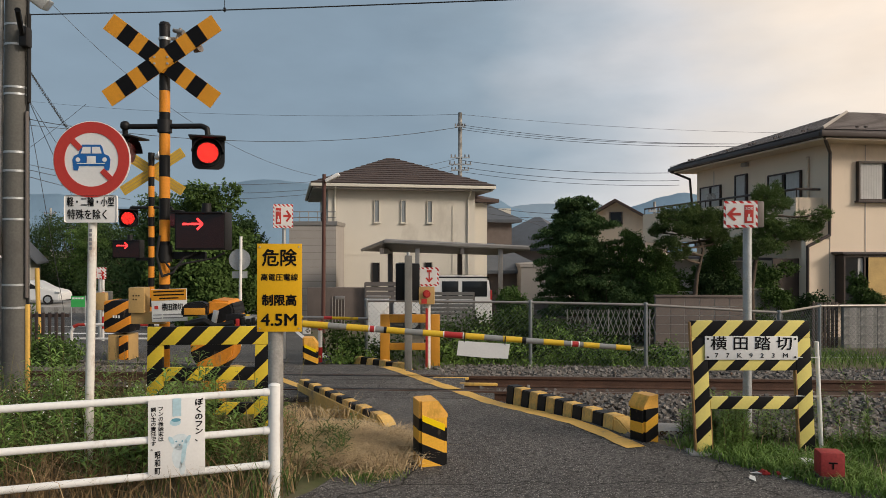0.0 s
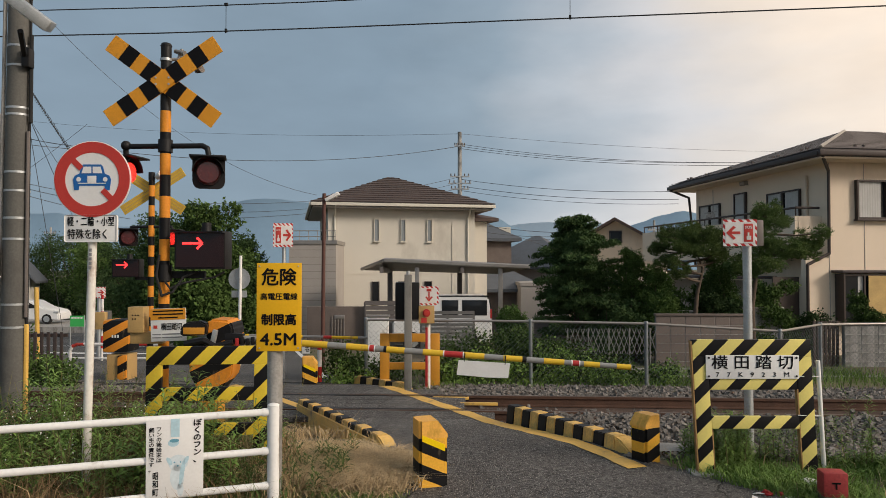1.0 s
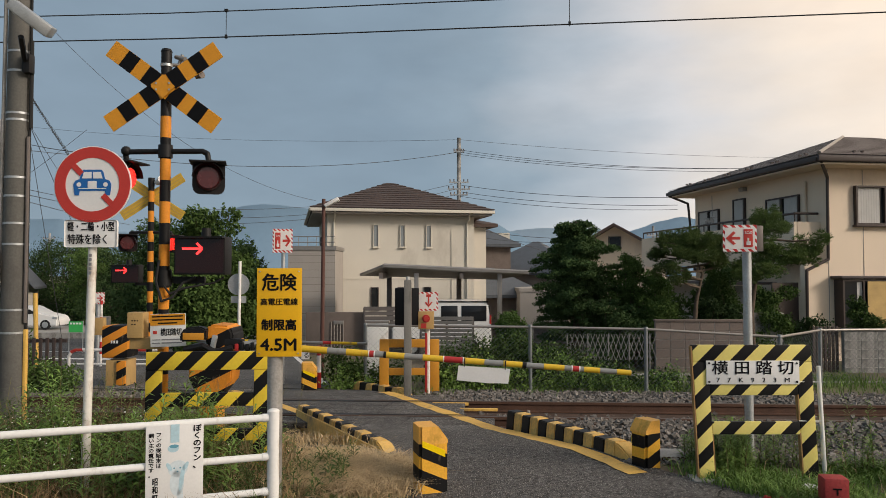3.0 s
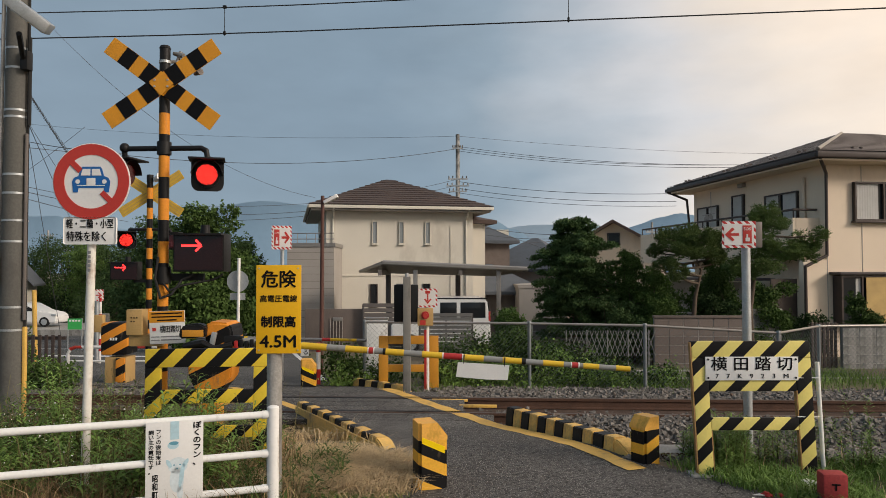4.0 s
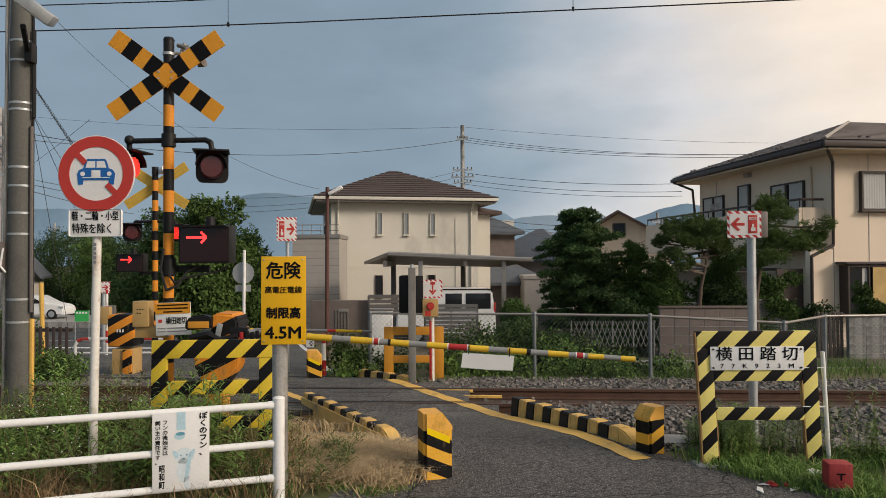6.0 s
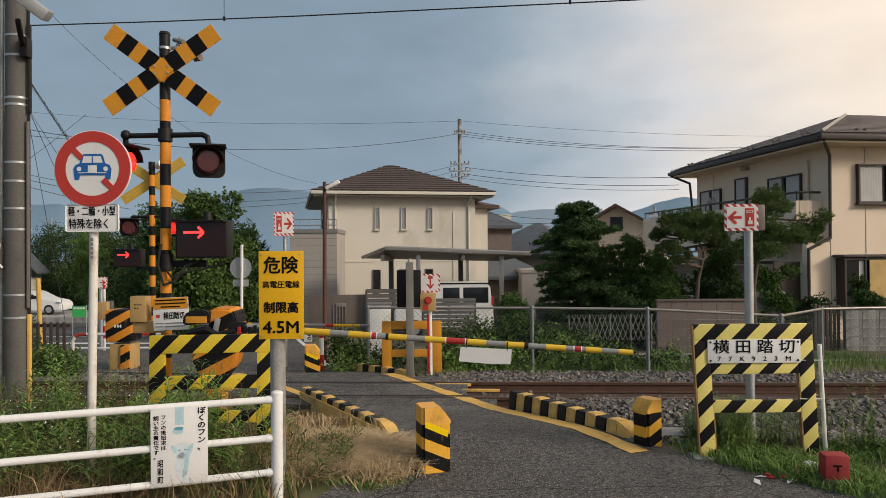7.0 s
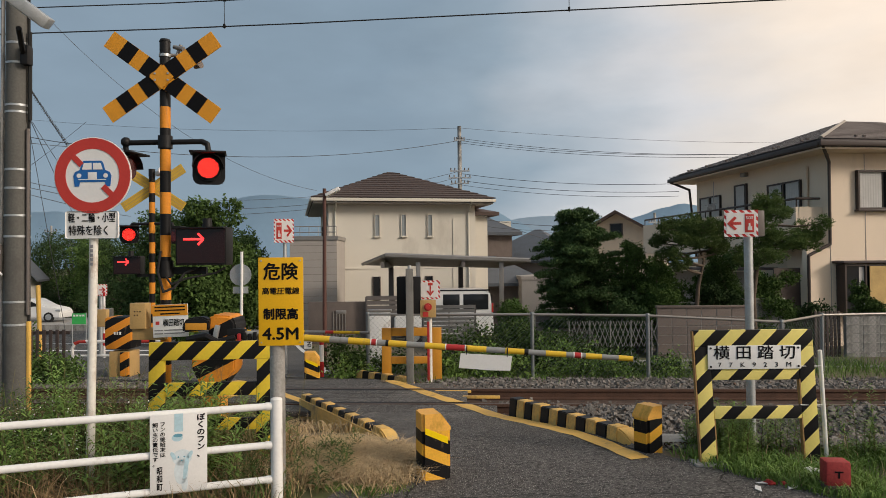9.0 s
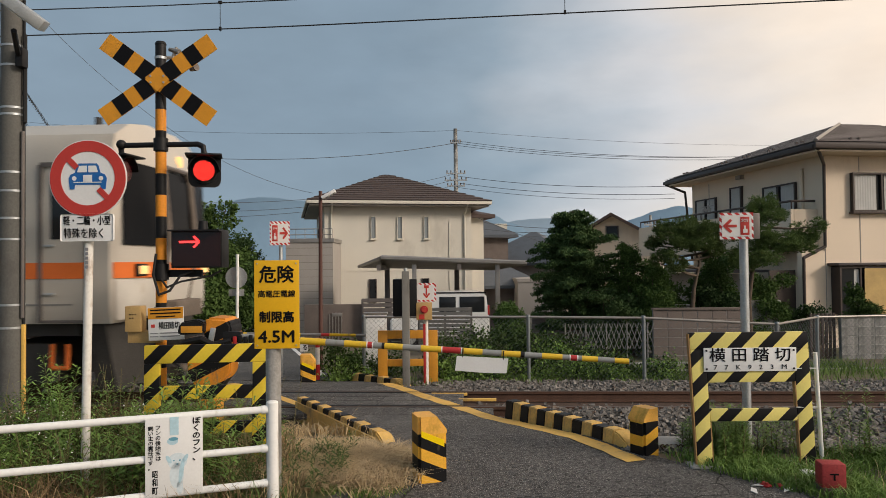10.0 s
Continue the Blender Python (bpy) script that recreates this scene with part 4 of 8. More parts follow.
# ---- round no-entry sign ----
RX, RZ = -2.768, 2.454
t = thing("road_sign", pose(-2.816, 5.7, 0), "round white sign with red ring and blue car on post", "sign")
ox = -2.816
part("post", rod(bm_new(), (0, 0.04, -0.1), (RX - ox, 0.04, RZ + 0.25), 0.033, n=16), M["white_rusty"], t)
face = part("sign_disc", disc(bm_new(), (RX - ox, RZ), 0.305, -0.006, 0.006, 48), M["plate"], t)
part("red_ring", disc(bm_new(), (RX - ox, RZ), 0.298, -0.010, -0.006, 48, rin=0.213), M["sign_red"], face)
for a, b in ((0.12, 0.22), (-0.22, -0.12)):
    bm = box(bm_new(), (0, 0, (a + b) / 2), (0.045, 0.005, b - a))
    bmesh.ops.rotate(bm, cent=(0, 0, 0), matrix=Matrix.Rotation(radians(45), 3, "Y").inverted(), verts=bm.verts)
    bmesh.ops.translate(bm, vec=(RX - ox, -0.0095, RZ), verts=bm.verts)
    part("red_slash", bm, M["sign_red"], face)
CARS = [(-0.145, -0.045), (-0.15, 0.0), (-0.135, 0.03), (-0.10, 0.045), (-0.085, 0.10), (-0.07, 0.118), (0.07, 0.118), (0.085, 0.10), (0.10, 0.045), (0.135, 0.03), (0.15, 0.0), (0.145, -0.045), (0.14, -0.085), (0.105, -0.085), (0.10, -0.05), (-0.10, -0.05), (-0.105, -0.085), (-0.14, -0.085)]
part("car_symbol", prism(bm_new(), [(RX - ox + a, RZ + b) for a, b in CARS], -0.010, -0.006), M["sign_blue"], face)
bm = bm_new()
prism(bm, [(RX - ox + a, RZ + b) for a, b in ((-0.082, 0.048), (-0.066, 0.10), (-0.006, 0.10), (-0.006, 0.048))], -0.0125, -0.010)
prism(bm, [(RX - ox + a, RZ + b) for a, b in ((0.082, 0.048), (0.066, 0.10), (0.006, 0.10), (0.006, 0.048))], -0.0125, -0.010)
box(bm, (RX - ox, -0.0115, RZ + 0.0), (0.07, 0.003, 0.055), bevel=0.001)
disc(bm, (RX - ox - 0.105, RZ + 0.0), 0.018, -0.0125, -0.010, 16)
disc(bm, (RX - ox + 0.105, RZ + 0.0), 0.018, -0.0125, -0.010, 16)
box(bm, (RX - ox, -0.0115, RZ - 0.031), (0.22, 0.003, 0.006))
part("car_trim", bm, M["plate"], face)
QZ = 2.066
qx = -2.774 - ox
sub = part("extra_plate", box(bm_new(), (qx, 0, QZ), (0.415, 0.012, 0.215), bevel=0.02), M["plate"], t, "white plate with black writing")
letters("writing", "軽・二輪・小型", 0.080, M["ink"], sub, Matrix.Translation((qx, -0.008, QZ + 0.05)), width=0.37, bold=0.0008)
letters("writing", "特殊を除く", 0.085, M["ink"], sub, Matrix.Translation((qx - 0.02, -0.008, QZ - 0.05)), width=0.31, bold=0.0008)
bm = bm_new()
for k in range(5):
    box(bm, (qx - 0.008, 0.0055, QZ - 0.17 - 0.035 * k), (0.022, 0.004, 0.024))
part("number_bars", bm, M["grey_ink"], t)
# ---- galvanised sign posts with red arrow plates ----
M["sos_face"] = mat("arrow_plate_white", (0.72, 0.70, 0.68), 0.5, var=0.06, bump=0.03)


def arrow_post(x, y, z0, ztop, turn, w, label, way, kind="plain", pole_r=0.045, h=None, plate_turn=0.0, text=True, boxed=True, aside=0.0):
    """A post with a white plate that has a red-striped rim, a red arrow and a button symbol."""
    t = thing("emergency_sign", pose(x, y, z0), label, "sign", "emergency button signs")
    h = h or w * 0.78
    part("post", rod(bm_new(), (0, 0.02, -0.1), (0, 0.02, ztop - z0 - h * 0.2), pole_r, n=14), M["galv"], t)
    T = Matrix.Translation((aside, -0.05, ztop - z0 - h / 2)) @ Matrix.Rotation(radians(turn), 4, "Z")
    pl = part("plate", box(bm_new(), (0, 0, 0), (w, 0.012, h)), M["redwhite_diag"], t, "white plate with red-striped rim", at=T)
    part("plate_face", box(bm_new(), (0, -0.008, 0), (w * 0.88, 0.005, h * 0.80)), M["sos_face"], pl)
    bm = bm_new()
    if way == "down":
        ax, az, L = 0.0, -h * 0.13, h * 0.42
        box(bm, (ax, -0.012, az + L * 0.15), (w * 0.07, 0.004, L))
        prism(bm, [(ax - w * 0.16, az - L * 0.15), (ax - w * 0.10, az - L * 0.10), (ax, az - L * 0.38), (ax + w * 0.10, az - L * 0.10), (ax + w * 0.16, az - L * 0.15), (ax, az - L * 0.62)], -0.014, -0.010)
        part("arrow", bm, M["sign_red"], pl)
        part("button_symbol", box(bm_new(), (0, -0.012, h * 0.27), (w * 0.24, 0.004, h * 0.22)), M["sign_red"], pl)
    else:
        s = -1 if way == "left" else 1
        ax = s * w * 0.18
        box(bm, (ax - s * w * 0.02, -0.012, 0), (w * 0.32, 0.004, h * 0.10))
        prism(bm, [(ax + s * w * 0.02, h * 0.26), (ax - s * w * 0.05, h * 0.20), (ax + s * w * 0.12, 0), (ax - s * w * 0.05, -h * 0.20), (ax + s * w * 0.02, -h * 0.26), (ax + s * w * 0.24, 0)], -0.014, -0.010)
        part("arrow", bm, M["sign_red"], pl)
        bx = -s * w * 0.24
        sym = part("button_symbol", box(bm_new(), (bx, -0.012, 0), (w * 0.27, 0.004, h * 0.68), bevel=0.002), M["sign_red"], pl)
        if text:
            letters("writing", "SOS", w * 0.125, M["sos_face"], sym, Matrix.Translation((bx, -0.0155, h * 0.20)), bold=0.0006)
        bm = bm_new()
        box(bm, (bx, -0.0155, -h * 0.10), (w * 0.05, 0.003, h * 0.22))
        box(bm, (bx + w * 0.01, -0.0155, -h * 0.19), (w * 0.13, 0.003, h * 0.14))
        part("pointing_shape", bm, M["sos_face"], sym)
    if boxed:
        bm = bm_new()
        box(bm, (w * 0.5 + 0.05 + aside, 0.11, ztop - z0 - h / 2), (0.10, 0.22, h * 0.98), bevel=0.01)
        part("lamp_box", bm, M["alu_dark"], t)
    return t


arrow_post(3.165, 7.5, -0.02, 2.25, -6, 0.335, "white plate with red arrow and rim on a galvanised post", "left", h=0.275, aside=-0.10)
arrow_post(-2.957, 13.4, -0.3, 2.578, 10, 0.36, "white plate with red arrow beyond the track", "right", pole_r=0.035, boxed=False, h=0.44)
arrow_post(-8.563, 18, -0.5, 1.287, 6, 0.36, "white plate with red arrow by the far road", "right", pole_r=0.05, boxed=False)

# ---- far button box on its post ----
t = thing("emergency_button", pose(-0.254, 12.1, -0.32), "tan emergency button box with red knob on a banded post", "button box")
BZ = 0.977 + 0.32
part("post", rod(bm_new(), (0, 0.05, -0.1), (0, 0.05, BZ + 0.3), 0.042), M["white_rusty"], t)
part("red_strip", box(bm_new(), (-0.022, 0.014, BZ / 2 - 0.12), (0.04, 0.022, BZ - 0.20), bevel=0.004), M["red"], t, "worn red strip")
part("cabinet", box(bm_new(), (-0.02, -0.04, BZ), (0.26, 0.16, 0.29), bevel=0.015), M["tan"], t)
part("knob_ring", disc(bm_new(), (-0.02, BZ + 0.03), 0.065, -0.14, -0.118, 24), M["red"], t, "red ring")
part("knob", disc(bm_new(), (-0.02, BZ + 0.03), 0.04, -0.17, -0.14, 20), M["sign_red"], t, "red push knob")
part("label_plate", box(bm_new(), (-0.06, -0.123, BZ - 0.09), (0.09, 0.006, 0.08)), M["sign_red"], t)
T = Matrix.Translation((0.0, -0.02, 1.288 + 0.32))
pl = part("plate", box(bm_new(), (0, 0, 0), (0.36, 0.012, 0.31)), M["redwhite_diag"], t, "white plate with red-striped rim", at=T)
part("plate_face", box(bm_new(), (0, -0.008, 0), (0.30, 0.005, 0.25)), M["sos_face"], pl)
bm = bm_new()
box(bm, (0.02, -0.012, 0.01), (0.022, 0.004, 0.12))
prism(bm, [(-0.045, -0.02), (-0.02, -0.01), (0.02, -0.06), (0.06, -0.01), (0.085, -0.02), (0.02, -0.10)], -0.014, -0.010)
box(bm, (0.02, -0.012, 0.095), (0.08, 0.004, 0.045))
part("arrow", bm, M["sign_red"], pl)

M["pole_grey"] = mat("weathered_post_concrete", (0.20, 0.195, 0.18), 0.85, var=0.2, scale=4, fine=50, bump=0.3, dirt=(0.12, 0.115, 0.10), dirt_amt=0.3)
# concrete post with a black signal back
t = thing("signal_post", pose(-0.573, 11.9, -0.3), "square grey concrete post carrying a black signal seen from behind", "signal post")
part("post", box(bm_new(), (0, 0, 0.92), (0.12, 0.12, 2.05), bevel=0.012), M["pole_grey"], t)
part("signal_back", box(bm_new(), (-0.02, 0.16, 1.203 + 0.3), (0.40, 0.12, 0.62), bevel=0.02), M["black"], t, "black signal housing")
part("bracket", box(bm_new(), (-0.0, 0.08, 1.35), (0.06, 0.10, 0.05)), M["galv"], t)
part("cap_bolt", rod(bm_new(), (0, 0, 1.94), (0, 0, 2.0), 0.03), M["galv"], t)

# yellow steel frame guard
t = thing("guard_frame", pose(-0.568, 12.4, -0.32), "ochre-yellow steel guard frame beyond the track", "guard frame")
FW, FT = 0.86, 0.631 + 0.32
for s in (-1, 1):
    part("upright", box(bm_new(), (s * FW / 2, 0, FT / 2), (0.16, 0.06, FT), bevel=0.008), M["orange"], t)
part("top_rail", box(bm_new(), (0, 0, FT - 0.07), (FW - 0.164, 0.056, 0.14), bevel=0.006), M["orange"], t)
part("lower_rail", box(bm_new(), (0, 0, 0.40), (FW - 0.164, 0.056, 0.12), bevel=0.006), M["orange"], t)

# concrete drain slab with a chain beside the bollard
t = thing("drain_slab", pose(2.255, 7.0, -0.06, 0, 0, -4), "pale concrete slab with a rusty chain beside the ballast", "slab")
part("slab_body", box(bm_new(), (0, 0, 0.04), (0.42, 0.35, 0.10), bevel=0.012), M["concrete"], t)
for i in range(9):
    bm = disc(bm_new(), (-0.17 + 0.042 * i, 0.075), 0.022, -0.19, -0.182, 10, rin=0.013)
    part("chain_link", bm, M["rust"], t)
# white speckled litter of paper on the asphalt edge
for k, (px, py) in enumerate(((2.46, 5.62), (2.62, 5.50), (2.36, 5.48))):
    bm = bm_new()
    prism(bm, [(-0.07, 0), (0.05, -0.02), (0.09, 0.01), (0.0, 0.035)], 0.012, 0.016, axis="z")
    solid("paint_scrap", bm, M["plate"], pose(px, py, 0.0, 0, 0, 40 * k), "worn white paint scrap on the asphalt", "paint scrap", "paint scraps")


def crumple(name, x, y, r, material, label, category, seed):
    """A crushed wrapper: a faceted, dented lump that lies on the ground."""
    g = np.random.default_rng(seed)
    bm = bm_new()
    bmesh.ops.create_icosphere(bm, subdivisions=2, radius=r)
    for v in bm.verts:
        v.co *= float(g.uniform(0.55, 1.15))
        v.co.z = max(v.co.z * 0.6, -r * 0.35)
    solid(name, bm, material, pose(x, y, ground_z(x, y) + r * 0.36, 0, 0, 30), label, category, smooth=False)


crumple("plastic_bag", 2.93, 5.80, 0.085, M["plate"], "crumpled white plastic bag lying in the grass", "litter", 4)
crumple("red_wrapper", 2.50, 5.62, 0.045, M["red"], "small crushed red wrapper at the grass edge", "litter", 5)
crumple("red_wrapper", 2.60, 5.61, 0.03, M["red"], "small crushed red wrapper at the grass edge", "litter", 6)

# ---- level crossing signals ----
TURNING = []  # (turning lamp unit, its pose, phase)


def lit_unit(parent, at, r, phase):
    """A lamp disc: lit LED face to the front, dark back; its swing about the upright axis is added, in place of LEDs
    switching on and off.
    """
    unit = part("lamp_unit", disc(bm_new(), (0, 0), r, -0.006, 0.006, 28), M["led_dark"], parent, at=at)
    bm = bm_new()
    disc(bm, (0, 0), r * 0.97, -0.009, -0.006, 28)
    for ring in range(1, 7):
        q = r * 0.93 * ring / 6
        k = 6 * ring
        for i in range(k):
            if i % 3 == 1 and ring > 4:
                continue
            a = 2 * math.pi * (i + 0.5 * (ring % 2)) / k
            disc(bm, (q * math.cos(a), q * math.sin(a)), r * 0.043, -0.0115, -0.009, 6)
    for f in bm.faces:
        f.material_index = 1 if f.calc_center_median().y < -0.0095 else 0
    face = part("led_face", bm, M["led_base"], unit, "glowing red LED face", smooth=False)
    face.data.materials.append(M["led"])
    TURNING.append((unit, at, phase))
    return unit


def lamp_head(t, c, turn, r=0.115, phase=0, s=1.0):
    """A flashing lamp: U-shaped black shield, barrel, visor and the turning unit."""
    at = Matrix.Translation(c) @ Matrix.Rotation(radians(turn), 4, "Z")
    w = 0.175 * s
    out = [(-w, 0.16 * s), (-w, -0.08 * s)] + [(-w + 0.07 * s - 0.07 * s * math.cos(a), -0.08 * s - 0.085 * s * math.sin(a)) for a in (0.5, 1.0, 1.57)]
    out += [(-x, z) for x, z in out[::-1]]
    bm = prism(bm_new(), out, 0.13 * s, 0.19 * s)
    part("lamp_shield", bm, M["black"], t, "black lamp shield", at=at)
    bm = bm_new()
    n = 14
    for i in range(n):
        a0, a1 = math.pi * (0.02 + 0.96 * i / n), math.pi * (0.02 + 0.96 * (i + 1) / n)
        R, q = w * 0.97, w * 0.92
        prism(bm, [(R * math.cos(a0), R * math.sin(a0)), (R * math.cos(a1), R * math.sin(a1)), (q * math.cos(a1), q * math.sin(a1)), (q * math.cos(a0), q * math.sin(a0))], -0.06 * s, 0.13 * s)
    bmesh.ops.remove_doubles(bm, verts=bm.verts, dist=0.0005)
    part("visor", bm, M["black"], t, "black curved visor", at=at)
    part("hood_edge", box(bm_new(), (0, 0.02, 0.168 * s), (2.2 * w, 0.30 * s, 0.02 * s), bevel=0.005), M["black"], t, at=at)
    part("lens_ring", disc(bm_new(), (0, 0), r * 1.16, 0.08 * s, 0.13 * s, 28, rin=r * 1.02), M["black"], t, at=at)
    lit_unit(t, at @ Matrix.Translation((0, -0.0, 0)), r, phase)


def arrow_box(t, c, w, h, d, ar):
    """Direction indicator: a deep black box with hood and a lit red LED arrow."""
    bx = part("indicator_box", box(bm_new(), c, (w, d, h), bevel=0.012), M["black"], t, "black direction indicator box")
    y = c[1] - d / 2
    part("indicator_glass", box(bm_new(), (c[0], y - 0.003, c[2]), (w * 0.94, 0.005, h * 0.9)), M["led_off"], bx)
    bm = bm_new()
    s = ar
    ax, az = c[0] - w * 0.30, c[2] + h * 0.18
    box(bm, (ax + s * 0.36, y - 0.008, az), (s * 0.9, 0.004, s * 0.10))
    for k in (-1, 1):
        box(bm, (ax + s * 0.70, y - 0.008, az + k * s * 0.13), (s * 0.36, 0.004, s * 0.10), Matrix.Rotation(radians(45 * k), 3, "Y"))
    part("lit_arrow", bm, M["led_arrow"], bx, "glowing red arrow")
    part("box_hood", box(bm_new(), (c[0], y - 0.06, c[2] + h / 2 - 0.012), (w, 0.11, 0.016)), M["black"], bx)
    part("top_lamp", rod(bm_new(), (c[0] + 0.03, c[1], c[2] + h / 2), (c[0] + 0.03, c[1], c[2] + h / 2 + 0.10), 0.055, 0.05), M["black"], bx)
    return bx


M["led_off"] = mat("dark_indicator_glass", (0.02, 0.006, 0.006), 0.22, var=0.2, scale=10, bump=0.0, spec=0.5)
M["led_arrow"] = mat("lit_red_arrow", (1.0, 0.03, 0.03), 0.4, var=0.05, bump=0.0, emit=1.9)
M["xbuck_yellow"] = mat("faded_yellow_back", (0.62, 0.40, 0.05), 0.6, var=0.2, scale=6, bump=0.08, dirt=(0.35, 0.24, 0.08), dirt_amt=0.2)
D1 = 8.05
PZ = 3.269
M["bands_near"] = stripes("banded_pole_near", ORA, BLK, (0, 0, 1), 0.478, -PZ / 0.478, 0.5, wear=0.05)


def crossbuck(t, z, y, L, w, back=False, angle=(36.5, 34.8)):
    for k, s in enumerate((-1, 1)):
        R = Matrix.Translation((0, y - 0.012 * k, z)) @ Matrix.Rotation(radians(-s * angle[k]), 4, "Y")
        b = part("cross_board", box(bm_new(), (0, 0, 0), (L, 0.010, w), bevel=0.002), M["xbuck_yellow" if back else "orange_sign"], t, at=R, smooth=False)
        if not back:
            for x0, x1 in ((0.10, 0.255), (0.395, 0.55)):
                for q in (-1, 1):
                    part("black_band", box(bm_new(), (q * (x0 + x1) / 2, -0.0065, 0), (x1 - x0, 0.003, w - 0.002)), M["ink"], b, smooth=False)
        else:
            for q in (-1, 0, 1):
                part("rib", box(bm_new(), (0, -0.008, q * w * 0.3), (L * 0.96, 0.006, 0.012)), M["tan"], b, smooth=False)
    if not back:
        pl = part("centre_plate", box(bm_new(), (0, y - 0.028, z), (0.19, 0.008, 0.19), Matrix.Rotation(radians(45), 3, "Y")), M["orange_sign"], t, smooth=False)
        for dx in (-0.09, 0.09):
            for dz in (-0.045, 0.045):
                part("bolt", disc(bm_new(), (dx * 0.8, z + dz * 0.8), 0.012, y - 0.04, y - 0.03, 8), M["galv"], pl)


M["orange_sign"] = mat("orange_sign_paint", (0.65, 0.28, 0.02), 0.45, var=0.10, scale=4, bump=0.05, dirt=(0.42, 0.20, 0.03), dirt_amt=0.15)


def near_signal():
    x0 = -3.101
    t = thing("crossing_signal", pose(x0, D1, 0), "orange and black crossing signal with crossbuck and flashing red lamps", "crossing signal", "crossing signals")
    ztop = 4.241
    part("pole", rod(bm_new(), (0, 0, -0.2), (0, 0, PZ + 0.24), 0.058, n=20), M["bands_near"], t, "orange and black banded pole")
    part("pole_top", rod(bm_new(), (0, 0, PZ + 0.241), (0, 0, ztop), 0.058, n=20), M["black"], t, "black pole top")
    part("pole_cap", rod(bm_new(), (0, 0, ztop), (0, 0, ztop + 0.03), 0.064, 0.05, n=20), M["black"], t)
    crossbuck(t, 3.824, -0.075, 1.47, 0.205)
    # siren and camera on top
    bm = bm_new()
    tube(bm, [(0, 0.02, ztop - 0.14), (0.12, 0.04, ztop - 0.14), (0.16, 0.05, ztop - 0.02)], 0.02, 8)
    rod(bm, (0.08, 0.05, ztop - 0.04), (0.20, 0.02, ztop - 0.08), 0.022, 0.032)
    part("siren_horn", bm, M["alu"], t, "grey horn")
    part("siren_horn", rod(bm_new(), (0.30, 0.1, ztop - 0.26), (0.38, 0.05, ztop - 0.24), 0.02, 0.045), M["alu_dark"], t, "dark grey horn")
    part("clamp", rod(bm_new(), (0, 0, ztop - 0.17), (0, 0, ztop - 0.14), 0.066), M["galv"], t, "bright steel band")
    # lamp arms
    za = 3.116
    part("arm_clamp", rod(bm_new(), (0, 0, za - 0.07), (0, 0, za + 0.07), 0.078, n=16), M["black"], t)
    part("lamp_arm", tube(bm_new(), [(0.05, 0, za), (0.42, -0.02, za), (0.48, -0.03, za - 0.03), (0.50, -0.04, za - 0.14)], 0.03), M["black"], t, "black pipe arm")
    part("lamp_arm", tube(bm_new(), [(-0.05, 0, za), (-0.40, 0.02, za), (-0.46, 0.03, za - 0.0), (-0.46, 0.06, za - 0.12)], 0.03), M["black"], t, "black pipe arm")
    bm = bm_new()
    bmesh.ops.create_uvsphere(bm, u_segments=14, v_segments=8, radius=0.055, matrix=Matrix.Translation((-0.45, 0.02, za + 0.01)))
    part("arm_joint", bm, M["black"], t)
    zl = 2.811
    lamp_head(t, (0.505, -0.08, zl), 15, phase=0)
    lamp_head(t, (-0.43, 0.08, zl + 0.02), 80, phase=1)
    zb = 1.949
    arrow_box(t, (0.43, 0.02, zb), 0.56, 0.42, 0.26, 0.24)
    part("box_arm", box(bm_new(), (0.22, 0.06, zb - 0.27), (0.44, 0.06, 0.08)), M["black"], t)
    part("arm_clamp", rod(bm_new(), (0, 0, zb - 0.34), (0, 0, zb - 0.16), 0.082, n=16), M["black"], t)
    part("arm_clamp", rod(bm_new(), (0, 0, zb - 0.70), (0, 0, zb - 0.64), 0.075, n=16), M["black"], t)
    bm = bm_new()
    tube(bm, [(-0.03, -0.07, zb - 0.05), (-0.05, -0.10, zb - 0.28), (0.02, -0.12, zb - 0.50), (0.13, -0.1, zb - 0.46), (0.22, -0.03, zb - 0.30), (0.36, -0.02, zb - 0.24)], 0.014, 7)
    tube(bm, [(0.0, -0.06, zb - 0.30), (0.10, -0.09, zb - 0.42), (0.24, -0.06, zb - 0.36), (0.55, 0.02, zb - 0.30), (0.66, 0.02, zb - 0.24)], 0.012, 7)
    part("cable", bm, M["rubber"], t, "hanging black cables")
    # relay box and name plate on the pole
    zt = 1.190
    bm = box(bm_new(), (-0.24, -0.10, zt), (0.175, 0.16, 0.28), bevel=0.012)
    rb = part("relay_box", bm, M["tan"], t, "tan relay box")
    bm = bm_new()
    for k in range(5):
        disc(bm, (-0.27 + 0.03 * (k % 3), zt + 0.05 - 0.04 * (k // 3)), 0.008, -0.184, -0.178, 8)
    part("small_holes", bm, M["ink"], rb)
    part("lower_box", box(bm_new(), (-0.14, -0.06, zt - 0.20), (0.36, 0.14, 0.13), bevel=0.012), M["tan"], t, "tan box under the name plate")
    zn = 1.139
    xn = -2.972 - x0
    T = Matrix.Translation((xn, -0.20, zn)) @ Matrix.Rotation(radians(-2), 4, "Y")
    pl = part("name_plate", box(bm_new(), (0, 0, 0), (0.385, 0.01, 0.355), bevel=0.003), M["plate"], t, "white name plate with an orange notice on top", at=T)
    part("notice", box(bm_new(), (0, -0.007, 0.115), (0.38, 0.004, 0.12)), M["orange_sign"], pl)
    bm = bm_new()
    for k in range(3):
        box(bm, (0, -0.010, 0.15 - 0.036 * k), (0.33 - 0.12 * (k == 2), 0.003, 0.014))
    part("small_print", bm, M["ink"], pl)
    letters("writing", "横田踏切", 0.085, M["ink"], pl, Matrix.Translation((0.035, -0.007, -0.025)), width=0.225, bold=0.0006)
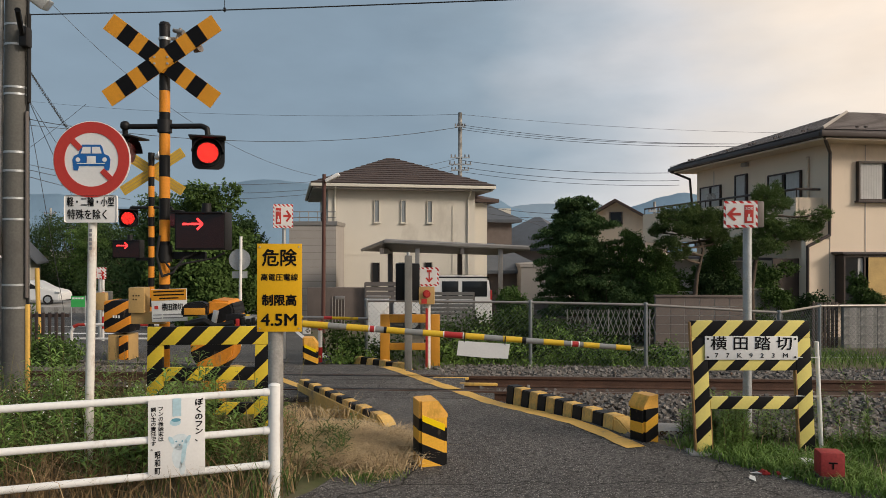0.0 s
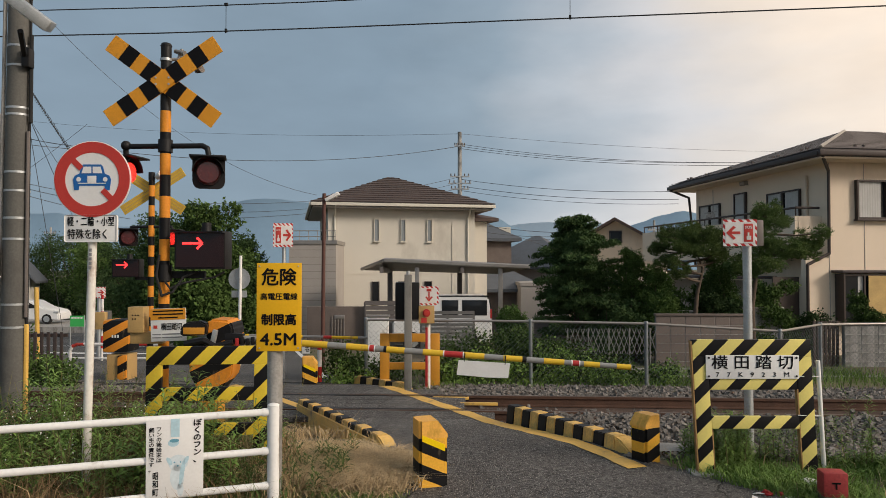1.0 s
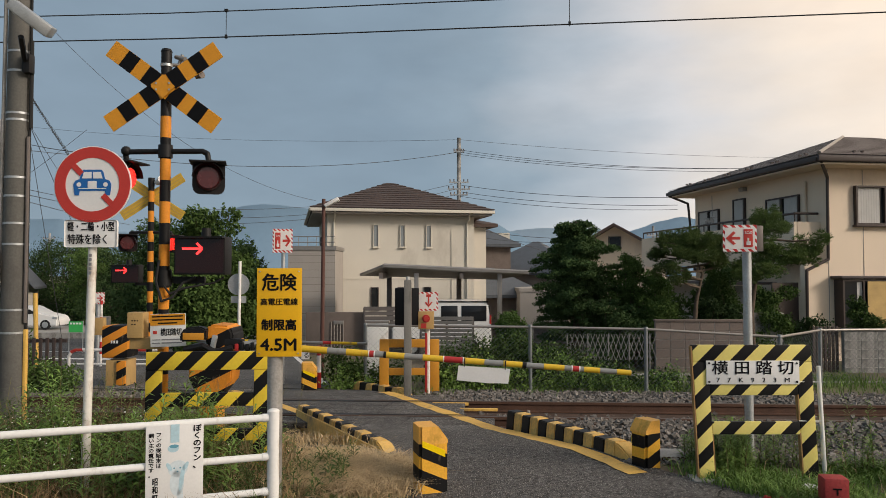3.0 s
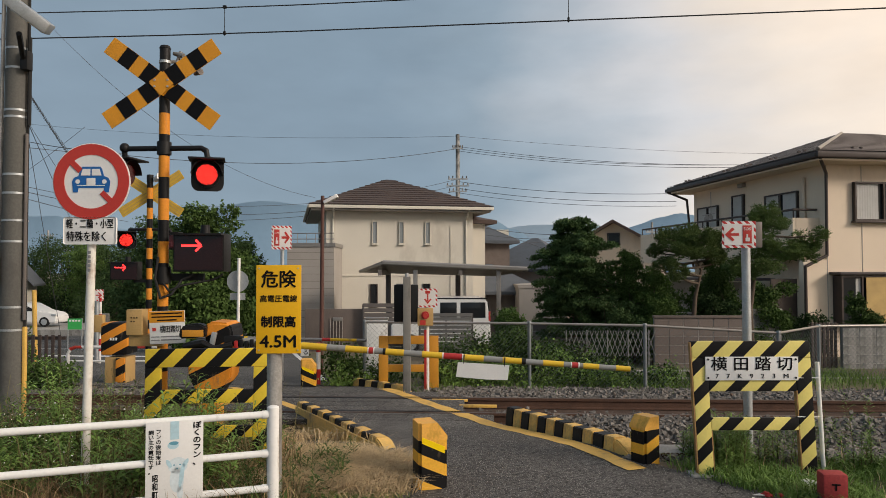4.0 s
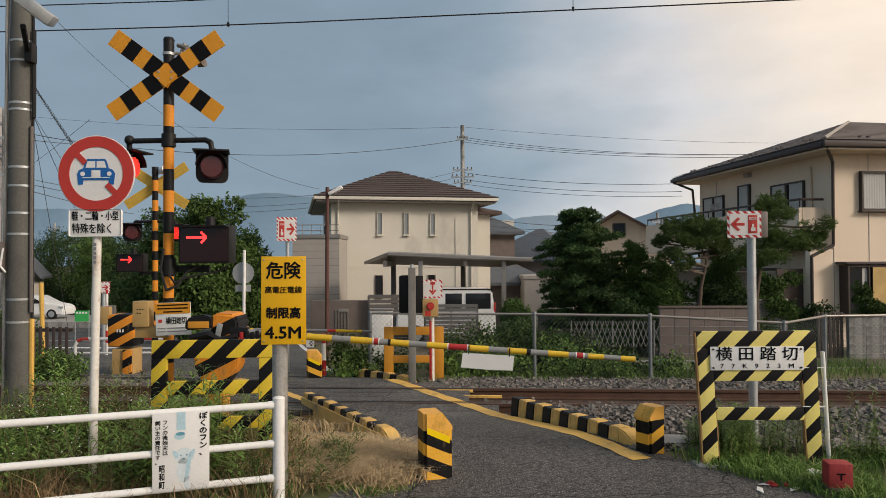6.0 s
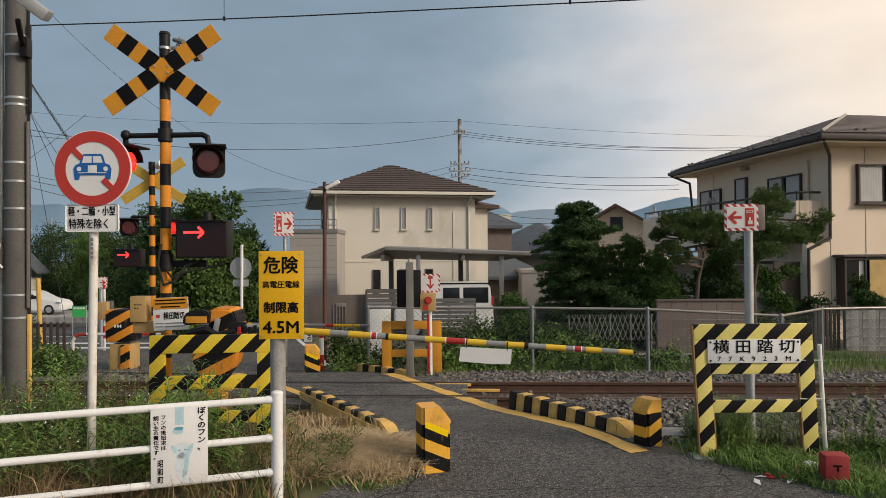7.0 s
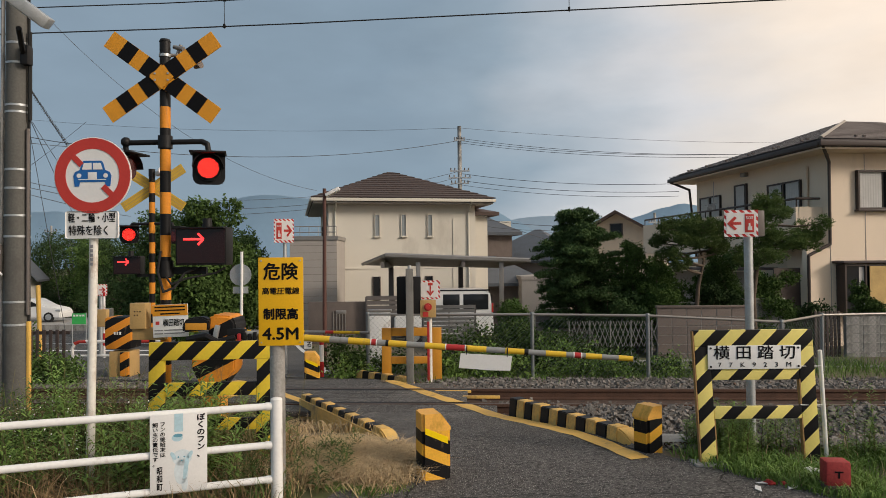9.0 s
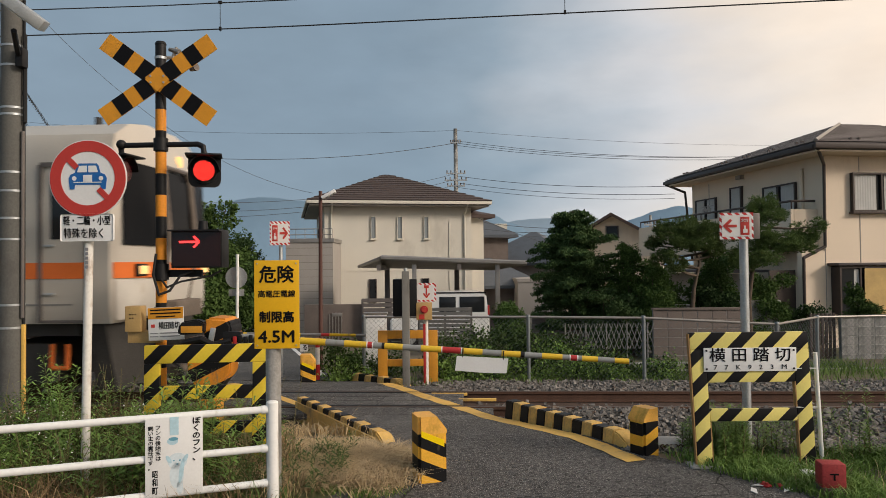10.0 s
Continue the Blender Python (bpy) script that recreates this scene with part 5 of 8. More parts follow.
    part("mark", box(bm_new(), (-0.14, -0.007, -0.02), (0.04, 0.003, 0.035)), M["sign_red"], pl)
    bm = bm_new()
    for k in range(2):
        box(bm, (0.04, -0.007, -0.10 - 0.035 * k), (0.22, 0.003, 0.012))
        box(bm, (-0.13, -0.007, -0.10 - 0.035 * k), (0.09, 0.003, 0.010))
    part("small_print", bm, M["grey_ink"], pl)


near_signal()
PZF = 1.941
M["bands_far"] = stripes("banded_pole_far", ORA, BLK, (0, 0, 1), 0.40, -PZF / 0.40 - 0.1, 0.55, wear=0.05)


def far_signal():
    d = 14.4
    x0 = -5.818
    z0 = -0.35
    t = thing("crossing_signal", pose(x0, d, 0), "crossing signal beyond the track, faded yellow back of its crossbuck", "crossing signal", "crossing signals")
    ztop = 3.614
    part("pole", rod(bm_new(), (0, 0, z0 - 0.1), (0, 0, ztop), 0.058, n=16), M["bands_far"], t, "orange and black banded pole")
    part("pole_cap", rod(bm_new(), (0, 0, ztop - 0.1), (0, 0, ztop + 0.05), 0.064, n=16), M["black"], t)
    crossbuck(t, 3.296, 0.075, 1.45, 0.2, back=True, angle=(33, 33))
    part("siren_horn", rod(bm_new(), (0.10, 0, ztop - 0.05), (0.24, -0.08, ztop + 0.0), 0.05, 0.09), M["plate"], t, "pale grey horn")
    za = 2.572
    for s in (-1, 1):
        part("lamp_arm", tube(bm_new(), [(s * 0.05, 0, za), (s * 0.40, 0, za), (s * 0.44, 0, za - 0.1)], 0.028, 8), M["black"], t, "black pipe arm")
    zl = 2.358
    lamp_head(t, (-0.44, -0.06, zl), 18, r=0.125, phase=0)
    lamp_head(t, (0.44, -0.06, zl - 0.02), 0, r=0.125, phase=1)
    arrow_box(t, (-0.44, -0.03, 1.750), 0.54, 0.36, 0.24, 0.24)
    part("box_arm", box(bm_new(), (-0.15, 0.0, 1.548), (0.3, 0.05, 0.06)), M["black"], t)


far_signal()


# ---- barriers ----
M["machine_far"] = stripes("tiger_machine_far", ORA, BLK, (-0.55, 0, 1), 0.30, 0.1, 0.5, wear=0.1)


M["boom_grey"] = mat("boom_grey_paint", (0.25, 0.255, 0.25), 0.5, var=0.12, scale=7, bump=0.05, dirt=(0.14, 0.12, 0.09), dirt_amt=0.15)
M["boom_yellow"] = mat("boom_yellow_paint", (0.70, 0.45, 0.03), 0.5, var=0.12, scale=7, bump=0.05, dirt=(0.30, 0.21, 0.08), dirt_amt=0.15)


def near_barrier():
    px, py, pz = -2.486, 7.75, 1.039
    t = thing("barrier", pose(px, py, 0), "lowered crossing barrier: orange machine with a yellow and grey boom", "barrier", "crossing barriers")
    # a stem that widens to a head plate, the motor cover on one side and the counterweight arm on the other
    part("stem", box(bm_new(), (0.0, 0.1, 0.19), (0.20, 0.26, 0.50), bevel=0.02), M["orange"], t, "orange stem")
    bm = prism(bm_new(), [(-0.10, 0.44), (0.11, 0.44), (0.25, 0.62), (0.26, 0.80), (-0.21, 0.80), (-0.20, 0.62)], -0.06, 0.26)
    bmesh.ops.bevel(bm, geom=bm.edges[:], offset=0.015, segments=2, affect="EDGES")
    part("head_plate", bm, M["machine_paint"], t, "striped flared head")
    part("drive_case", box(bm_new(), (0.02, 0.08, 0.90), (0.48, 0.40, 0.19), bevel=0.02), M["black"], t, "black drive case")
    bm = prism(bm_new(), [(0.0, 0.99), (0.28, 0.90), (0.285, 1.13), (0.24, 1.20), (0.03, 1.215), (-0.01, 1.15)], -0.14, 0.30)
    bmesh.ops.bevel(bm, geom=bm.edges[:], offset=0.025, segments=3, affect="EDGES")
    part("cover", bm, M["machine_paint"], t, "orange rounded cover with black stripes")
    bm = prism(bm_new(), [(-0.24, 1.04), (0.02, 1.06), (0.03, 1.17), (-0.04, 1.205), (-0.20, 1.185), (-0.25, 1.11)], -0.22, -0.10)
    bmesh.ops.bevel(bm, geom=bm.edges[:], offset=0.015, segments=2, affect="EDGES")
    part("counterweight", bm, M["black"], t, "black counterweight arm")
    part("weight_plate", box(bm_new(), (-0.10, -0.225, 1.10), (0.22, 0.012, 0.07), bevel=0.004), M["orange"], t, "orange weight plate")
    part("crank", tube(bm_new(), [(-0.20, -0.2, 0.96), (0.0, -0.22, 1.0), (0.12, -0.22, 0.94), (0.30, -0.20, 0.98)], 0.032, 8), M["black"], t)
    part("lever", box(bm_new(), (0.10, -0.19, 1.03), (0.05, 0.05, 0.16), Matrix.Rotation(radians(12), 3, "Y"), bevel=0.008), M["galv"], t)
    for k in range(5):
        bm = bm_new()
        bmesh.ops.create_icosphere(bm, subdivisions=1, radius=0.015, matrix=Matrix.Translation((-0.16 + 0.06 * k, -0.13, 0.86)))
        part("bolt_head", bm, M["galv"], t)
    for k in range(5):
        part("cable_joint", box(bm_new(), (0.33 + 0.055 * k, -0.14, 0.975 + 0.015 * (k % 2)), (0.04, 0.07, 0.085), bevel=0.012), M["red" if k == 0 else "black"], t)
    # boom
    a = Vector((0.20, -0.10, pz - 0.02))
    b = Vector((1.908 - px, 7.35 - py, 0.745))
    d = b - a
    A = Matrix.Translation(a) @ d.to_track_quat("X", "Z").to_matrix().to_4x4()
    L = d.length
    boom = part("boom", rod(bm_new(), (0, 0, 0), (L, 0, 0), 0.037, 0.026, 14), M["boom_grey"], t, "round boom banded yellow and grey", at=A)
    for k0, k1, mt in ((0.085, 0.125, "boom_yellow"), (0.195, 0.259, "boom_yellow"), (0.306, 0.361, "boom_yellow"), (0.361, 0.378, "red"), (0.399, 0.406, "black"), (0.406, 0.451, "boom_yellow"), (0.496, 0.546, "boom_yellow"), (0.546, 0.597, "red"), (0.597, 0.647, "boom_yellow"), (0.693, 0.739, "boom_yellow"), (0.739, 0.749, "black"), (0.791, 0.84, "boom_yellow"), (0.857, 0.878, "red"), (0.887, 0.925, "boom_yellow"), (0.965, 0.999, "boom_yellow")):
        x, w = L * k0, L * (k1 - k0)
        part("boom_band", rod(bm_new(), (x, 0, 0), (x + w, 0, 0), 0.0385 - 0.011 * x / L, 0.0385 - 0.011 * (x + w) / L, 14), M[mt], boom)
        if mt == "red":
            for e in (0.0, w - 0.012):
                part("reflector", rod(bm_new(), (x + e, 0, 0), (x + e + 0.012, 0, 0), 0.040 - 0.011 * x / L, 0.040 - 0.011 * x / L, 14), M["plate"], boom)
    part("boom_root", box(bm_new(), (0.02, 0, 0), (0.34, 0.08, 0.11), bevel=0.01), M["black"], boom)
    sx0, sx1 = L * 0.585, L * 0.71
    bm = bm_new()
    prism(bm, [(sx0, -0.05), (sx1, -0.045), (sx1 - 0.01, -0.195), (sx0 + 0.3, -0.205), (sx0 - 0.01, -0.20)], -0.045, -0.038)
    part("hanging_plate", bm, M["plate"], boom, "blank white hanging plate", smooth=False)
    for x in (sx0 + 0.06, sx1 - 0.05):
        part("strap", rod(bm_new(), (x, -0.042, -0.06), (x, -0.03, 0.03), 0.006), M["black"], boom)


near_barrier()


def far_barrier():
    px, py = -5.947, 13.4
    t = thing("barrier", pose(px, py, -0.32), "striped barrier machine beyond the track with its lowered boom", "barrier", "crossing barriers")
    z1 = 0.811 + 0.32
    z2 = 0.219 + 0.32
    bm = box(bm_new(), (0, 0, (z1 + z2) / 2), (0.49, 0.5, z1 - z2), bevel=0.06)
    part("cover", bm, M["machine_far"], t, "orange cover with black stripes")
    bm = bm_new()
    for k in range(3):
        box(bm, (-0.05 + 0.05 * k, -0.253, (z1 + z2) / 2), (0.03, 0.004, 0.05))
    part("code_bars", bm, M["plate"], t)
    part("pedestal", box(bm_new(), (0.02, 0, z2 / 2 - 0.02), (0.38, 0.42, z2 - 0.04), bevel=0.01), M["tan"], t, "tan pedestal")
    part("striped_leg", box(bm_new(), (0.12, -0.22, z2 / 2), (0.16, 0.06, z2 - 0.1), bevel=0.01), M["machine_far"], t)
    a = Vector((0.2, -0.1, z1 - 0.25))
    b = Vector((-1.305 - px, 12.6 - py, 0.535 + 0.32))
    d = b - a
    boom = part("boom", rod(bm_new(), (0, 0, 0), (d.length, 0, 0), 0.034, 0.024, 10), M["boom_paint"], t, "round boom banded yellow and grey", at=Matrix.Translation(a) @ d.to_track_quat("X", "Z").to_matrix().to_4x4())
    part("boom_band", rod(bm_new(), (d.length - 0.8, 0, 0), (d.length - 0.65, 0, 0), 0.028, n=10), M["red"], boom)


far_barrier()
bm = bm_new()
box(bm, (-2.419, 12.8, 0.307), (0.14, 0.01, 0.13))
notice = solid("small_notice", bm, M["plate"], None, "small white notice on the far boom", "notice")
letters("writing", "る", 0.11, M["ink"], notice, Matrix.Translation((-2.40, 12.793, 0.307)), bold=0.001)
bm = bm_new()
rod(bm, (-2.195, 12.9, -0.4), (-2.197, 12.9, 0.466), 0.04)
solid("marker_post", bm, M["redwhite"], None, "red and white banded marker post", "marker post")


# ---- utility pole with flood lamp ----
def util_pole():
    x0, x1 = -4.853, -4.835
    zt = 4.713
    lean = (x1 - x0) / zt
    t = thing("utility_pole", pose(x0, 8.2, 0), "grey concrete utility pole with steel bands and cables", "utility pole", "utility poles")
    top = 9.0
    part("pole", rod(bm_new(), (0, 0, -0.2), (lean * top, 0, top), 0.142, 0.104, 24), M["pole"], t)
    for z in (4.274, 4.050, 3.569, 3.492, 2.839, 2.628, 2.320, 2.083, 1.346, 1.090):
        r = 0.142 - 0.038 * z / top + 0.004
        part("steel_band", rod(bm_new(), (lean * z, 0, z - 0.012), (lean * (z + 0.02), 0, z + 0.012), r, n=24), M["galv"], t, "bright steel band")
    part("conduit", tube(bm_new(), [(-0.15, -0.05, 0), (-0.145 + lean * 3, -0.05, 3), (-0.13 + lean * top, -0.05, top)], 0.022, 8), M["concrete"], t)
    part("cable", tube(bm_new(), [(0.155 + lean, -0.03, 1.0), (0.15 + lean * 3, -0.03, 3), (0.145 + lean * 4.3, -0.03, 4.3), (0.12 + lean * top, -0.03, top)], 0.014, 8), M["rubber"], t, "black cable")
    part("cable", tube(bm_new(), [(0.17 + lean * 3.4, -0.05, 3.4), (0.165 + lean * 4.4, -0.05, 4.4)], 0.022, 8), M["rubber"], t, "black cable")
    part("guard_strip", box(bm_new(), (0.158, -0.03, 0.55), (0.035, 0.05, 1.15), bevel=0.01), M["yellow"], t, "yellow guard strip")
    part("tie", tube(bm_new(), [(-0.16, -0.05, 1.95), (-0.1, -0.16, 1.9), (-0.12, -0.17, 1.72), (-0.06, -0.17, 1.65)], 0.012, 6), M["plate"], t)
    lamp = Matrix.Translation((-4.365 - x0, -0.6, 4.462)) @ Matrix.Rotation(radians(38), 4, "Y") @ Matrix.Rotation(radians(20), 4, "Z")
    head = part("lamp_head", box(bm_new(), (0, 0, 0), (0.46, 0.26, 0.12), bevel=0.012), M["galv"], t, "pale grey flood lamp", at=lamp)
    part("lens", box(bm_new(), (0.03, 0, -0.058), (0.36, 0.22, 0.02), bevel=0.005), M["plate"], head)
    part("lamp_bracket", tube(bm_new(), [(0.10 + lean * 4.2, -0.05, 4.10), (0.30 + lean * 4.2, -0.5, 4.30)], 0.03, 8), M["black"], t)
    part("junction_box", box(bm_new(), (0.17, -0.10, 4.12), (0.09, 0.12, 0.22), bevel=0.02), M["black"], t, "black cable box under the lamp")
    part("conduit", tube(bm_new(), [(0.158 + lean, -0.06, 1.2), (0.15 + lean * 3.3, -0.06, 3.3)], 0.02, 8), M["alu_dark"], t)
    part("meter_box", box(bm_new(), (-0.16, -0.12, 1.82), (0.09, 0.1, 0.34), bevel=0.015), M["alu_dark"], t, "grey connection box")


util_pole()


M["cable_grey"] = mat("weathered_cable", (0.07, 0.072, 0.078), 0.7, var=0.2, scale=2, bump=0.0)


# ---- overhead line and cables ----
def cable(name, a, b, sag, r, label, group="overhead cables", n=20, mat_=None):
    a, b = Vector(a), Vector(b)
    pts = []
    for i in range(n + 1):
        u = i / n
        p = a.lerp(b, u)
        p.z -= sag * 4 * u * (1 - u)
        pts.append(p)
    bm = wire(bm_new(), pts, r)
    return solid(name, bm, mat_ or M["cable_grey"], None, label, "cable", group)


def stagger(x):
    """The wires draw nearer to the road side along the track."""
    return -0.05 * (x + 3.1) if x > -3.1 else 0.0


t = thing("overhead_line", TRACK, "dark contact wire and carrier wire over the track", "overhead line")
for z, r, k in ((5.155, 0.009, 0.0), (5.53, 0.008, 0.04)):
    part("wire", wire(bm_new(), [(-60 + 2 * i, stagger(-60 + 2 * i), z + k * (((i - 30) / 5) % 1 - 0.5) ** 2) for i in range(61)], r, 6), M["rubber"], t)
for x in (-23, -18, -13, -8, -3.129, 1.755, 7, 12):
    part("dropper", rod(bm_new(), (x, stagger(x), 5.13), (x, stagger(x), 5.55), 0.005, n=5), M["rubber"], t)
    part("clip", box(bm_new(), (x, stagger(x), 5.17), (0.03, 0.03, 0.05)), M["black"], t)
    part("clip", box(bm_new(), (x, stagger(x), 5.55), (0.05, 0.03, 0.04)), M["black"], t)


def far_pole(x, y, z0, top, arms, r=0.14, label="distant grey utility pole with cross-arms and insulators"):
    t = thing("utility_pole", pose(x, y, z0), label, "utility pole", "utility poles")
    part("pole", rod(bm_new(), (0, 0, 0), (0, 0, top - z0), r, r * 0.75, 12), M["block"], t)
    for z, w in arms:
        arm = part("cross_arm", box(bm_new(), (0, -0.1, z - z0), (w, 0.08, 0.09)), M["galv"], t)
        for k in (-0.45, -0.25, 0.25, 0.45):
            part("insulator", rod(bm_new(), (k * w, -0.1, z - z0 + 0.04), (k * w, -0.1, z - z0 + 0.20), 0.04), M["alu_dark"], arm)
    return t


XP, YP = 1.093, 48
far_pole(XP, YP, -2.3, 10.804, [(9.856, 0.7), (7.811, 1.3), (7.357, 1.5), (6.979, 1.2)], r=0.17)
far_pole(12.837, 44, -2.2, 4.643, [(4.056, 0.8)], r=0.1)
far_pole(-31.015, 60, -3.2, 3.955, [(3.486, 1.0)], r=0.12)
far_pole(-15.925, 26, -1.2, 7.313, [(6.284, 1.2), (4.951, 1.4)], r=0.15)
far_pole(-18.62, 30, -1.4, 8.27, [(7.6, 1.1), (6.7, 1.3), (6.2, 1.0)], r=0.16)
far_pole(-38.075, 70, -3.2, 5.693, [(5.145, 1.2)], r=0.12)
for A_, B_, sag, r in (
        ((1.094, 48.000, 9.856), (-18.354, 40.000, 8.252), 0.75, 0.020),
        ((1.094, 48.000, 9.856), (19.978, 40.000, 7.684), 0.5, 0.016),
        ((1.094, 48.000, 10.007), (19.349, 40.000, 7.620), 0.45, 0.016),
        ((1.094, 48.000, 9.704), (19.346, 40.000, 7.494), 0.45, 0.016),
        ((1.095, 48.000, 10.691), (36.959, 60.000, 11.503), 0.5, 0.012),
        ((1.095, 48.000, 10.691), (-34.181, 60.000, 13.971), 0.5, 0.012),
        ((1.092, 48.000, 7.660), (13.047, 40.000, 5.982), 0.3, 0.018),
        ((1.092, 48.000, 7.206), (13.042, 40.000, 5.542), 0.3, 0.018),
        ((1.092, 48.000, 6.904), (13.039, 40.000, 5.290), 0.3, 0.015),
        ((1.092, 48.000, 7.811), (-13.918, 40.000, 5.353), 0.6, 0.015),
        ((1.092, 48.000, 7.433), (-13.912, 40.000, 4.850), 0.6, 0.015),
        ((1.092, 48.000, 7.055), (-13.907, 40.000, 4.474), 0.5, 0.015),
        ((-11.897, 22.000, 9.172), (-4.566, 26.000, 4.378), 0.9, 0.008),
        ((-10.386, 18.000, 6.316), (-13.524, 26.000, 6.017), 0.02, 0.012),
        ((-11.588, 20.000, 6.109), (-19.836, 40.000, 3.220), 0.1, 0.012),
        ((-11.588, 20.000, 6.109), (-12.596, 24.000, -0.360), 0.0, 0.010),
        ((1.910, 40.000, 4.160), (6.761, 40.000, 3.690), 0.1, 0.016),
        ((1.909, 40.000, 3.784), (6.134, 40.000, 3.471), 0.1, 0.014),
        ((1.576, 33.000, 3.945), (4.814, 36.000, 2.932), 0.05, 0.012),
        ((2.847, 40.000, 3.220), (6.746, 44.000, 3.505), 0.05, 0.012),
        ((-11.49, 20.0, 5.9), (-10.30, 20.0, 4.05), 0.02, 0.009),
        ((-11.52, 20.0, 5.35), (-9.2, 20.0, 5.05), 0.05, 0.012),
        ((-11.52, 20.0, 4.5), (-9.9, 20.0, 5.75), 0.02, 0.007),
        ((-16.024, 26.000, 6.346), (-17.725, 40.000, 8.252), 0.1, 0.016),
        ((-15.991, 26.000, 4.849), (-17.362, 40.000, 5.102), 0.1, 0.016),
        ((-15.986, 26.000, 4.644), (-17.352, 40.000, 4.474), 0.1, 0.016),
        ((-15.995, 26.000, 5.053), (-18.312, 40.000, 5.730), 0.15, 0.014),
):
    cable("power_cable", A_, B_, sag, r * 0.85, "thin dark overhead cable across the sky")

# support wire with a spiral wrap
t = thing("spiral_cable", Matrix.Translation((-11.51, 20.0, 6.72)), "support wire with a spiral wrap running down to a pole", "cable", "overhead cables")
run = Vector((1.25, 0.0, -1.86))
nrm = run.cross(Vector((0, 1, 0))).normalized()
part("support_wire", wire(bm_new(), [run * k for k in (0, 0.5, 1)], 0.006), M["cable_grey"], t)
part("spiral", wire(bm_new(), [run * (i / 240) + nrm * 0.04 * math.cos(i * 0.785) + Vector((0, 0.04 * math.sin(i * 0.785), 0)) for i in range(241)], 0.008, 4), M["cable_grey"], t, "spiral wrap")

# ---- slim brown lamp pole, mirror post ----
t = thing("street_lamp", pose(-2.361, 14.2, -0.34), "slim dark red-brown pole with a small white lamp on top", "street lamp")
ZT = 3.219 + 0.34
part("pole", rod(bm_new(), (0, 0, 0), (0.02, 0, ZT), 0.042, 0.036, 10), M["rustpole"], t)
part("lamp_arm", tube(bm_new(), [(0.0, 0, ZT - 0.15), (0.10, -0.1, ZT - 0.10)], 0.018, 8), M["rustpole"], t)
part("lamp_head", box(bm_new(), (0.20, -0.12, ZT - 0.08), (0.30, 0.16, 0.07), Matrix.Rotation(radians(-28), 3, "Y"), bevel=0.02), M["plate"], t, "small white lamp head")
t = thing("road_sign", pose(-4.502, 16, -0.4), "round sign seen from behind on a white post", "sign")
part("post", rod(bm_new(), (0, 0, -0.1), (0.02, 0, 2.025 + 0.4), 0.035), M["white"], t)
part("sign_disc", disc(bm_new(), (-0.02, 1.513 + 0.4), 0.24, 0.045, 0.055, 28), M["galv"], t)
part("extra_plate", box(bm_new(), (-0.02, 0.05, 1.176 + 0.4), (0.34, 0.01, 0.15)), M["galv"], t)


# ---- houses ----
def hip_roof(bm, w, d, z, rise, over, ridge_w, thick=0.16):
    """A hip roof with a ridge along x; from (0, 0) to (w, d) plus overhang."""
    x0, x1, y0, y1 = -over, w + over, -over, d + over
    c = (y0 + y1) / 2
    r0, r1 = (x0 + x1) / 2 - ridge_w / 2, (x0 + x1) / 2 + ridge_w / 2
    e = [(x0, y0), (x1, y0), (x1, y1), (x0, y1)]
    lo = [bm.verts.new((*p, z)) for p in e]
    up = [bm.verts.new((*p, z + thick)) for p in e]
    a, b = bm.verts.new((r0, c, z + thick + rise)), bm.verts.new((r1, c, z + thick + rise))
    bm.faces.new(lo[::-1])
    for i in range(4):
        bm.faces.new((lo[i], lo[(i + 1) % 4], up[(i + 1) % 4], up[i]))
    for f in ((up[0], up[1], b, a), (up[1], up[2], b), (up[2], up[3], a, b), (up[3], up[0], a)):
        bm.faces.new(f)
    bmesh.ops.recalc_face_normals(bm, faces=bm.faces[:])
    return bm


# dark colour for the shadow line between two tile courses
M["course_shade"] = mat("painted_course_shade", (0.04, 0.03, 0.027), 0.8, var=0.2, bump=0.1)


def roof_courses(parent, name, material, w, d, z, rise, over, ridge_w, n, thick=0.16, lift_z=0.045):
    """Tile courses: thin stepped bands on the front and the left slope of a hip roof, shadow lines painted on their
    lower edges.
    """
    x0, x1, y0, y1 = -over, w + over, -over, d + over
    c = (y0 + y1) / 2
    r0, r1 = (x0 + x1) / 2 - ridge_w / 2, (x0 + x1) / 2 + ridge_w / 2
    for i in range(n):
        s, e = i / n, (i + 1) / n
        for side in (0, 1):
            def at(k, u):
                if side == 0:
                    a, b = x0 + (r0 - x0) * k, x1 + (r1 - x1) * k
                    return Vector((a + (b - a) * u, y0 + (c - y0) * k, z + thick + rise * k))
                a, b = y0 + (c - y0) * k, y1 + (c - y1) * k
                return Vector((x0 + (r0 - x0) * k, a + (b - a) * u, z + thick + rise * k))
            bm = bm_new()
            lift = Vector((0, 0, lift_z))
            p = [at(s, 0) + lift, at(s, 1) + lift, at(e, 1) + lift * 0.2, at(e, 0) + lift * 0.2]
            q = [at(s, 0), at(s, 1), at(e, 1), at(e, 0)]
            vs = [bm.verts.new(v) for v in p + q]
            bm.faces.new(vs[:4])
            # riser face takes the painted shadow colour
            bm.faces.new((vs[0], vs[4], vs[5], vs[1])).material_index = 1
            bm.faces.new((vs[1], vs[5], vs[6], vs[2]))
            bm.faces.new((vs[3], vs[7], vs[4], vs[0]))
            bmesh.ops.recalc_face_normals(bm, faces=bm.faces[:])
            part(name, bm, material, parent, smooth=False).data.materials.append(M["course_shade"])


